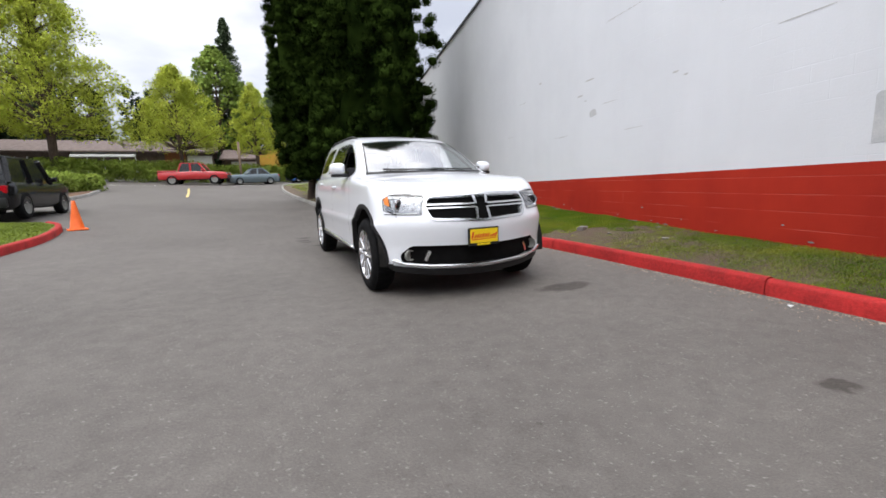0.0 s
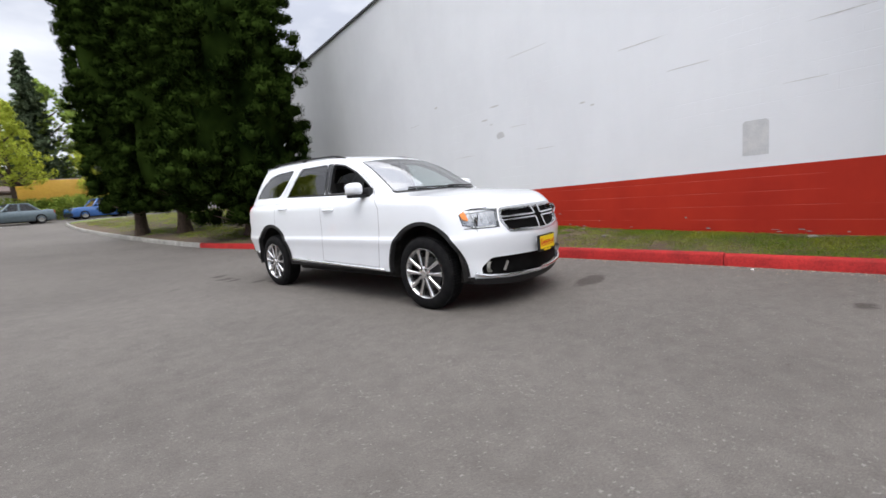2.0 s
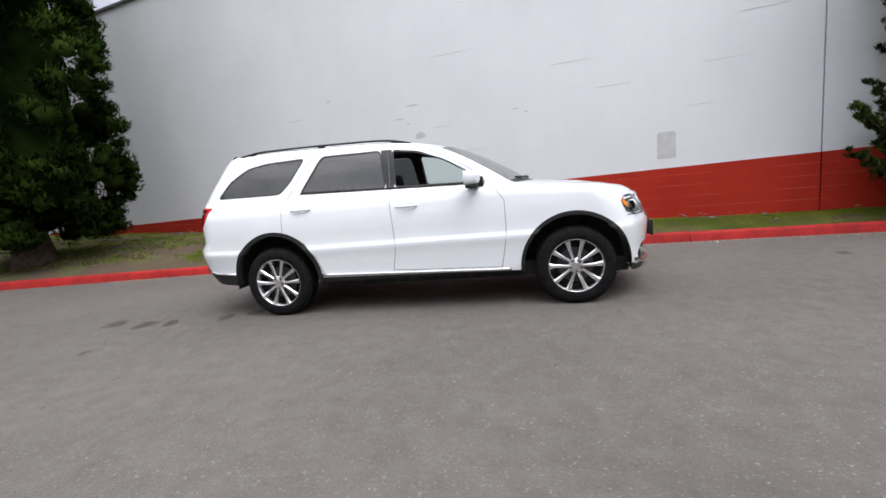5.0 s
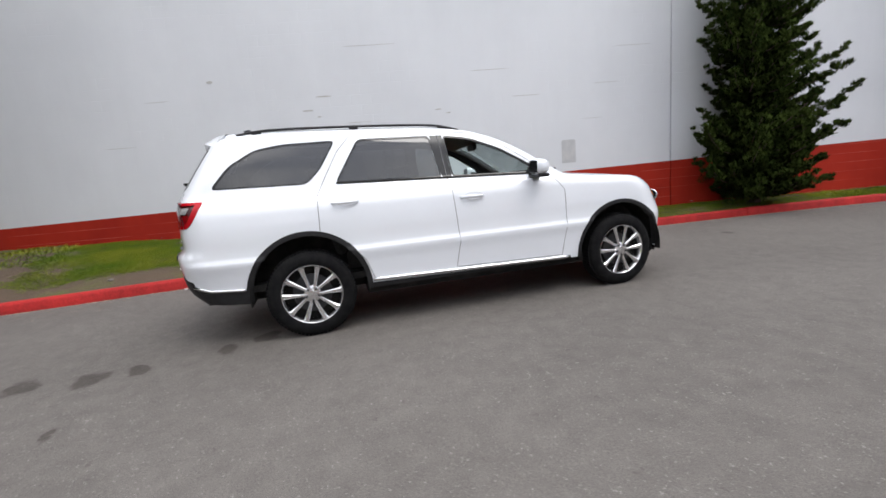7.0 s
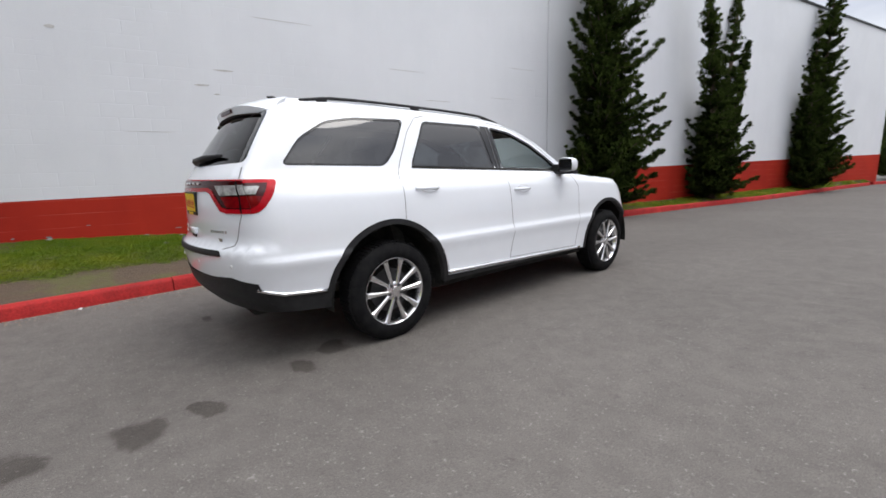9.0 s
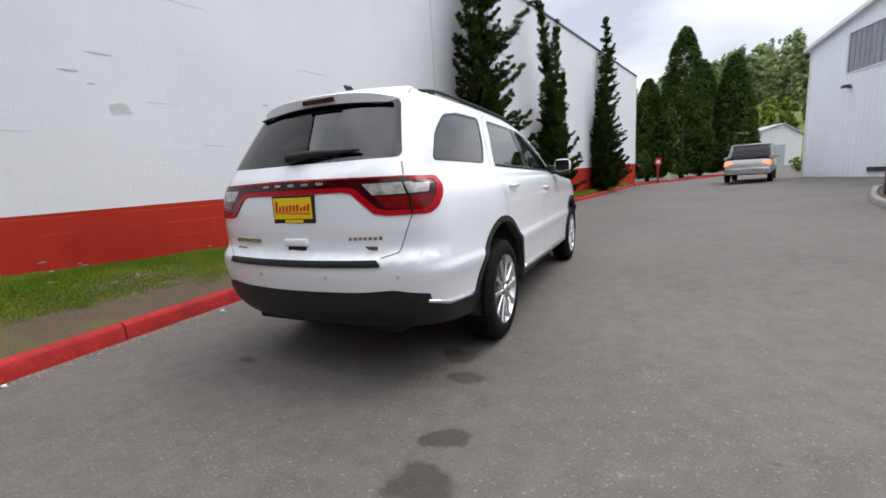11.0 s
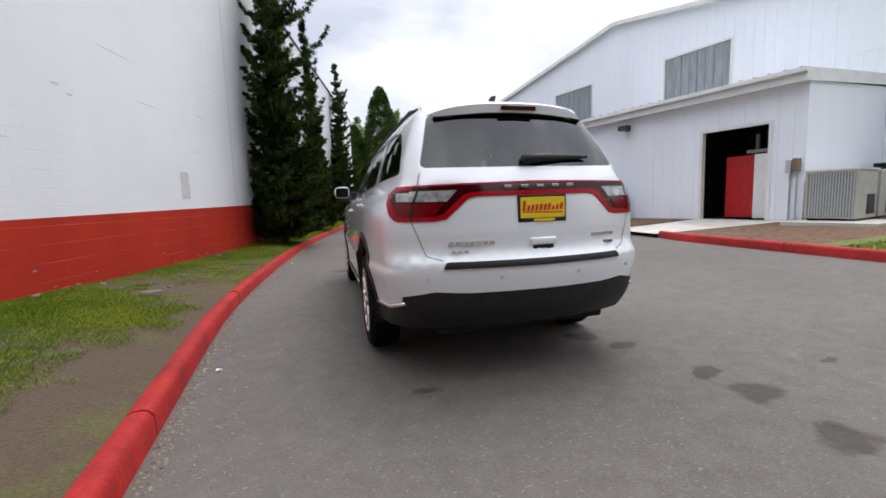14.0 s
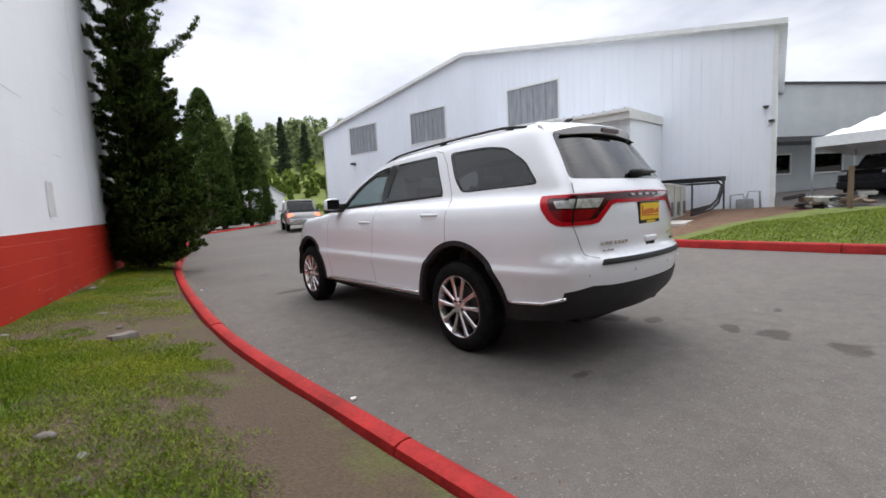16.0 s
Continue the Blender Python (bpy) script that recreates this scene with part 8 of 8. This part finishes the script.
meter_set()
for s, z, mat, lab in ((3.55, 1.62, m_metal_grey, "small grey electrical box on the lean-to wall"), (3.42, 1.65, m_wood_brown, "small tan service box on the lean-to wall")):
    t = thing("service_box", lab, "electrical box")
    bm = bmesh.new()
    panel(bm, s - 0.05, s + 0.06, z - 0.14, z + 0.14, 4.275, 4.42)
    part("case", bm, mat, t)
    bm = bmesh.new()
    panel(bm, s, s + 0.02, 0.4, z - 0.14, 4.28, 4.31)
    part("conduit", bm, m_metal_grey, t)


def scrap(s, out, label, seed, n):
    rnd = random.Random(seed)
    p = b2_point(s, out, 0)
    t = thing("scrap_pile", label, "scrap", at=on_ground(p.x, p.y, rnd.uniform(0, 90)) @ Matrix.Translation((0, 0, 0.1)))
    for k in range(n):
        bm = bmesh.new()
        w, d, h = rnd.uniform(0.05, 0.4), rnd.uniform(0.05, 0.3), rnd.uniform(0.05, 0.14)
        box(bm, -w, w, -d, d, 0, h, 0.015, m=pose(rnd.uniform(-0.5, 0.5), rnd.uniform(-0.4, 0.4), 0.10 * (k // 3), rnd.uniform(-9, 9), rnd.uniform(-9, 9), rnd.uniform(0, 180)))
        part("scrap_piece", bm, rnd.choice([m_metal_grey, m_dark_metal, m_wood_brown, m_hvac]), t)


scrap(-0.9, 1.2, "heap of grey metal scrap at the workshop corner", 2, 10)
scrap(-2.0, -0.6, "heap of timber and metal offcuts", 4, 9)
t = thing("timber_post", "weathered square timber post", "post", at=on_ground(-12.6, 2.1, 10))
bm = bmesh.new()
box(bm, -0.06, 0.06, -0.06, 0.06, -0.2, 1.25, 0.008)
part("post", bm, m_wood_brown, t)


# ---- grey wing and canopy beyond the workshop ----
def grey_wing():
    t = thing("grey_building", "plain grey low building behind the canopy", "building", at=pose(-22.0, -4.5, 0, 0, 0, 150.6))
    bm = bmesh.new()
    box(bm, 0, 34, 0, 8, -0.5, 6.7)
    part("wall", bm, m_metal_grey, t)
    bm = bmesh.new()
    box(bm, -0.1, 34.2, -0.1, 8.2, 6.702, 6.82)
    part("roof", bm, m_dark_metal, t)
    for k in range(7):
        bm = bmesh.new()
        x = 3.0 + 3.4 * k
        box(bm, x, x + 1.9, -0.04, -0.002, 2.0, 3.0)
        w = part("window", bm, m_glass_tint, t, "dark window")
        bm = bmesh.new()
        for a, b, c, d in ((x - 0.06, x, 1.94, 3.06), (x + 1.9, x + 1.96, 1.94, 3.06), (x, x + 1.9, 1.94, 2.0), (x, x + 1.9, 3.0, 3.06)):
            box(bm, a, b, -0.08, -0.003, c, d)
        part("window_frame", bm, m_trim_white, w)
    bm = bmesh.new()
    box(bm, 1.5, 30, -1.6, -0.002, 3.5, 3.75)
    part("awning", bm, m_dark_metal, t, "dark awning")


grey_wing()


def canopy():
    t = thing("canopy_tent", "white fabric canopy tent on slim poles", "canopy")
    cx, cy, hw = -21.0, 5.0, 4.4
    bm = bmesh.new()
    n = 14
    rows = []
    for i in range(n + 1):
        row = []
        for j in range(n + 1):
            u, v = 2 * i / n - 1, 2 * j / n - 1
            r = max(abs(u), abs(v))
            row.append(bm.verts.new((cx + hw * u, cy + hw * v, 2.75 + 2.7 * (1 - r) ** 1.25 + ground_z(cx, cy) * 0.2)))
        rows.append(row)
    for i in range(n):
        for j in range(n):
            bm.faces.new((rows[i][j], rows[i + 1][j], rows[i + 1][j + 1], rows[i][j + 1]))
    part("roof", bm, m_white_tent, t, smooth=True)
    bm = bmesh.new()
    z = 2.75 + ground_z(cx, cy) * 0.2
    ring = [(cx - hw, cy - hw), (cx + hw, cy - hw), (cx + hw, cy + hw), (cx - hw, cy + hw), (cx - hw, cy - hw)]
    for (xa, ya), (xb, yb) in zip(ring, ring[1:]):
        bm.faces.new([bm.verts.new(q) for q in ((xa, ya, z), (xb, yb, z), (xb, yb, z - 0.35), (xa, ya, z - 0.35))])
    part("valance", bm, m_white_tent, t)
    for x, y in ring[:4]:
        bm = bmesh.new()
        tube(bm, [(x, y, ground_z(x, y) - 0.1), (x, y, z)], 0.05, 8)
        part("pole", bm, m_metal_grey, t, smooth=True)


canopy()


# ---- end of the lane ----
t = thing("shed", "small white gabled shed with a garage door", "shed", at=pose(-14.5, -56.0, ground_z(-14.5, -56.0), 0, 0, 12))
bm = bmesh.new()
box(bm, -3.0, 3.0, -5.0, 0.0, -0.5, 3.4)
bm.faces.new([bm.verts.new(q) for q in ((-3.0, 0.0, 3.4), (3.0, 0.0, 3.4), (-1.0, 0.0, 4.6))])
part("wall", bm, m_trim_white, t)
bm = bmesh.new()
for xa, za, xb, zb in ((-3.2, 3.30, -1.0, 4.64), (-1.0, 4.64, 3.2, 3.34)):
    vs = [bm.verts.new(q) for q in ((xa, 0.25, za), (xb, 0.25, zb), (xb, -5.2, zb), (xa, -5.2, za), (xa, 0.25, za + 0.12), (xb, 0.25, zb + 0.12), (xb, -5.2, zb + 0.12), (xa, -5.2, za + 0.12))]
    for q in ((0, 1, 2, 3), (4, 5, 6, 7), (0, 1, 5, 4), (3, 2, 6, 7), (0, 3, 7, 4), (1, 2, 6, 5)):
        bm.faces.new([vs[i] for i in q])
bmesh.ops.recalc_face_normals(bm, faces=bm.faces)
part("roof", bm, m_metal_grey, t)
bm = bmesh.new()
box(bm, -1.4, 2.0, 0.001, 0.04, 0.0, 2.4, 0.0)
part("garage_door", bm, m_metal_grey, t, "grey garage door")

t = thing("red_sign_post", "red and white marker sign on a red post", "sign", at=pose(-2.6, -30.9, ground_z(-2.6, -30.9) + 0.08))
bm = bmesh.new()
tube(bm, [(0, 0, -0.2), (0, 0, 1.75)], 0.07, 8)
part("post", bm, m_kerb_red, t, smooth=True)
bm = bmesh.new()
box(bm, -0.20, 0.20, 0.075, 0.10, 1.20, 1.75, 0.01)
part("sign_board", bm, m_red_panel, t)
bm = bmesh.new()
box(bm, -0.13, 0.13, 0.101, 0.106, 1.35, 1.60)
part("sign_mark", bm, m_trim_white, t)
for x, y, a in ((-3.9, -33.2, 55),):
    t = thing("parking_block", "pale concrete wheel stop by the kerb", "wheel stop", at=on_ground(x, y, a))
    bm = bmesh.new()
    box(bm, -0.9, 0.9, -0.09, 0.09, 0.0, 0.14, 0.03)
    part("block", bm, m_concrete, t)


# ---- street side: houses, pole, yellow line ----
def house(label, x, y, rot, length, depth, eave, ridge, bays):
    z = ground_z(x, y)
    t = thing("house", label, "house", "low houses along the street", pose(x, y, z, 0, 0, rot))
    L2 = length / 2
    bm = bmesh.new()
    box(bm, -L2, L2, 0, depth, -0.6, eave)
    for sx in (-1, 1):
        bm.faces.new([bm.verts.new(q) for q in ((sx * L2, 0, eave), (sx * L2, depth, eave), (sx * L2, depth / 2, ridge - 0.1))])
    part("wall", bm, m_house_wall, t, "dark brown siding")
    for sy in (0, 1):
        bm = bmesh.new()
        ya, yb = (-0.9, depth / 2) if sy == 0 else (depth + 0.9, depth / 2)
        za, zb = eave - 0.15, ridge
        vs = [bm.verts.new((sx * (L2 + 0.5), yy, zz + dz)) for sx in (-1, 1) for yy, zz in ((ya, za), (yb, zb)) for dz in (0, 0.16)]
        for q in ((0, 1, 3, 2), (4, 5, 7, 6), (0, 1, 5, 4), (2, 3, 7, 6), (1, 3, 7, 5), (0, 2, 6, 4)):
            bm.faces.new([vs[i] for i in q])
        bmesh.ops.recalc_face_normals(bm, faces=bm.faces)
        part("roof_slope", bm, m_roof_brown, t, "brown shingle roof")
    for kind, a, b in bays:
        bm = bmesh.new()
        if kind == "window":
            box(bm, a, b, -0.05, -0.01, 0.9, 2.1)
            w = part("window", bm, m_glass_tint, t, "dark window")
            for q in ((a - 0.08, a, 0.82, 2.18), (b, b + 0.08, 0.82, 2.18)):
                bm = bmesh.new()
                box(bm, q[0], q[1], -0.07, -0.005, q[2], q[3])
                part("window_frame", bm, m_trim_white, w)
        elif kind == "door":
            box(bm, a, b, -0.05, -0.01, 0.0, 2.25)
            part("garage_door", bm, m_trim_white, t, "white garage door")
        elif kind == "boards":
            box(bm, a, b, -0.06, -0.005, -0.3, eave - 0.05)
            part("board_panel", bm, m_house_brown, t, "russet boarded bay")
        elif kind == "awning":
            vs = [bm.verts.new(q) for q in ((a, -1.1, 2.05), (b, -1.1, 2.05), (b, 0, 2.5), (a, 0, 2.5), (a, -1.1, 2.22), (b, -1.1, 2.22), (b, 0, 2.66), (a, 0, 2.66))]
            for q in ((0, 1, 2, 3), (4, 5, 6, 7), (0, 1, 5, 4), (0, 3, 7, 4), (1, 2, 6, 5)):
                bm.faces.new([vs[i] for i in q])
            bmesh.ops.recalc_face_normals(bm, faces=bm.faces)
            part("awning", bm, m_trim_white, t, "white awning")
            for k in range(5):
                bm = bmesh.new()
                xx = a + (b - a) * k / 4
                box(bm, xx - 0.04, xx + 0.04, -1.05, -0.97, 0.0, 2.1)
                part("awning_post", bm, m_trim_white, t)


house("long low brown house with a shingle roof behind the hedge", -19.0, 51.0, 4, 27, 9, 2.7, 4.1, [("awning", -12.5, -7.5), ("window", -6, -4), ("window", -3, -1), ("awning", 0.5, 6.0), ("boards", 8.6, 10.6), ("door", 10.8, 13.3)])
house("low brown house with a white garage door behind the hedge", 5.5, 53.0, -4, 20, 9, 2.6, 3.9, [("door", -9.3, -5.5), ("window", -4.5, -3), ("awning", -2.0, 1.0), ("awning", 2.2, 4.6), ("boards", 5.2, 7.0), ("door", 7.4, 9.6)])

t = thing("utility_pole", "weathered wooden utility pole by the hedge", "pole", at=on_ground(-2.6, 39.0, 0))
bm = bmesh.new()
tube(bm, [(0, 0, -0.3), (0, 0, 3.9)], 0.11, 10)
part("pole", bm, m_wood_brown, t, smooth=True)

for pts, lab in (([(-5.0, 20.0), (-5.35, 24.0), (-5.9, 29.0)], "worn yellow centre line on the asphalt"), ([(-11.5, 33.2), (-8.0, 33.7)], "worn white edge line"), ([(-3.2, 34.6), (-1.6, 34.8)], "worn white edge line")):
    bm = bmesh.new()
    rows = []
    for a, b in zip(pts, pts[1:]):
        for k in range(9):
            f = k / 8
            x, y = a[0] + (b[0] - a[0]) * f, a[1] + (b[1] - a[1]) * f
            d = Vector((b[0] - a[0], b[1] - a[1], 0)).normalized()
            s = Vector((-d.y, d.x, 0)) * 0.06
            rows.append([bm.verts.new((x + s.x, y + s.y, ground_z(x + s.x, y + s.y) + 0.03)), bm.verts.new((x - s.x, y - s.y, ground_z(x - s.x, y - s.y) + 0.03))])
    for r, q in zip(rows, rows[1:]):
        bm.faces.new((r[0], r[1], q[1], q[0]))
    tagged(part("road_line", bm, m_yellow_paint if "yellow" in lab else m_litter), lab, "road marking", kind="structure")

# parking island kerb by the black car
isl = [(-9.3, 18.2, 0), (-9.35, 21, 0), (-9.9, 25, 0), (-11.0, 29.0, 0), (-13.0, 31.5, 0), (-17, 32.5, 0)]
kerb_run("kerb_7", "bare concrete kerb of the parking island", [(x, y, ground_z(x, y)) for x, y, z in isl][::-1], m_kerb_grey, side=1)
bed_sheet("island_bed", "soil and ground cover on the parking island", [(-9.4, 18.4), (-9.5, 21), (-10.05, 25), (-11.1, 28.9), (-13.0, 31.3), (-17, 32.2), (-17, 26), (-12, 18)], m_soil, 0.10, 1.2)

# yellow box truck passing the corner
t = thing("yellow_truck", "yellow box truck on the side street", "truck", at=pose(2.6, 46.8, ground_z(2.6, 46.8), 0, 0, 84))
bm = bmesh.new()
box(bm, -1.2, 1.2, -3.2, 3.2, 0.9, 3.3, 0.05)
part("box_body", bm, m_yellow_box, t, smooth=True, angle=40)
bm = bmesh.new()
box(bm, -1.1, 1.1, -5.0, -3.3, 0.6, 2.5, 0.15)
part("cab", bm, m_trim_white, t, smooth=True, angle=40)
for y in (-4.2, 2.0):
    for s in (-1, 1):
        bm = bmesh.new()
        lathe(bm, [(-0.25, 0.3), (-0.25, 0.48), (0.0, 0.48), (0.02, 0.3), (0.0, 0.0)], 20, pose(s * 1.05, y, 0.48, 0, 0, 0 if s > 0 else 180))
        part("wheel", bm, m_rubber, t, smooth=True, angle=50)

# ---- small things on the verge and the asphalt ----
rnd = random.Random(21)


def stone(x, y, r, label, mat):
    z = verge_z(x, y) if x > kerb_x(y) + 0.14 else ground_z(x, y)
    bm = bmesh.new()
    bmesh.ops.create_icosphere(bm, subdivisions=2, radius=1)
    sx, sy, sz = r * rnd.uniform(0.8, 1.4), r * rnd.uniform(0.8, 1.3), r * rnd.uniform(0.35, 0.6)
    for v in bm.verts:
        q = 1 + 0.28 * noise.noise(v.co * 2.1 + Vector((x, y, 0)))
        v.co = Vector((v.co.x * sx * q, v.co.y * sy * q, v.co.z * sz * q))
    t = part("stone", bm, mat, smooth=True)
    t.matrix_world = pose(x, y, z + sz * 0.45, 0, 0, rnd.uniform(0, 180))
    return tagged(t, label, "stone", "stones on the verge")


bm = bmesh.new()
box(bm, -0.10, 0.10, -0.055, 0.055, -0.01, 0.055, 0.012)
for v in bm.verts:
    v.co += Vector((0.012, 0.010, 0.012)) * noise.noise(v.co * 14)
t = part("stone", bm, m_stone, smooth=True, angle=40)
t.matrix_world = pose(3.06, -0.28, verge_z(3.06, -0.28), 3, -4, 25)
tagged(t, "broken block of grey stone lying on the grass", "stone", "stones on the verge")
for k in range(26):
    y = rnd.uniform(-8, 9)
    stone(wall_x(y) - rnd.uniform(0.03, 0.22), y, rnd.uniform(0.02, 0.05), "pale pebble at the wall's foot", m_kerb_grey)
for k in range(14):
    y = rnd.uniform(-6, 5)
    stone(rnd.uniform(kerb_x(y) + 0.25, wall_x(y) - 0.3), y, rnd.uniform(0.02, 0.045), "small grey stone in the turf", m_stone)
for x, y in ((1.98, 1.70), (1.9, -3.9), (1.93, 3.35)):
    bm = bmesh.new()
    z = ground_z(x, y)
    bm.faces.new([bm.verts.new((x + dx, y + dy, z + 0.012 + dz)) for dx, dy, dz in ((-0.017, -0.012, 0), (0.017, -0.015, 0.006), (0.02, 0.012, 0), (-0.012, 0.016, 0.008))])
    r_ = bmesh.ops.extrude_face_region(bm, geom=bm.faces[:])
    for v in r_["geom"]:
        if isinstance(v, bmesh.types.BMVert):
            v.co.z -= 0.010
    bmesh.ops.recalc_face_normals(bm, faces=bm.faces)
    tagged(part("litter", bm, m_litter), "scrap of white paper on the asphalt by the kerb", "litter", "scraps of litter")

# grit, bark crumbs and leaf scraps gathered in the gutter
m_grit = surface("gutter_grit", (0.14, 0.10, 0.07), (0.34, 0.29, 0.23), 0.95, scale=30, fine=200, bump=0.0, low=0.40, high=0.60)
grng = np.random.default_rng(77)
verts, faces = [], []
for k in range(3800):
    y = grng.uniform(-9.0, 6.5)
    x = kerb_x(y) - 0.012 - abs(grng.normal()) * (0.05 if k % 4 else 0.22)
    z, q = ground_z(x, y), grng.uniform(0.003, 0.009) * (1.4 if k % 17 == 0 else 1.0)
    base = len(verts)
    a = grng.uniform(0, 6.28)
    verts += [(x + q * 1.4 * math.cos(a + 2.09 * i), y + q * 1.4 * math.sin(a + 2.09 * i), z) for i in range(3)] + [(x, y, z + q)]
    faces += [(base, base + 1, base + 3), (base + 1, base + 2, base + 3), (base + 2, base, base + 3)]
me = bpy.data.meshes.new("gutter_grit")
me.from_pydata(verts, [], faces)
me.materials.append(m_grit)
tagged(new("gutter_grit", me), "brown grit and leaf crumbs along the kerb's foot", "grit", kind="stuff")
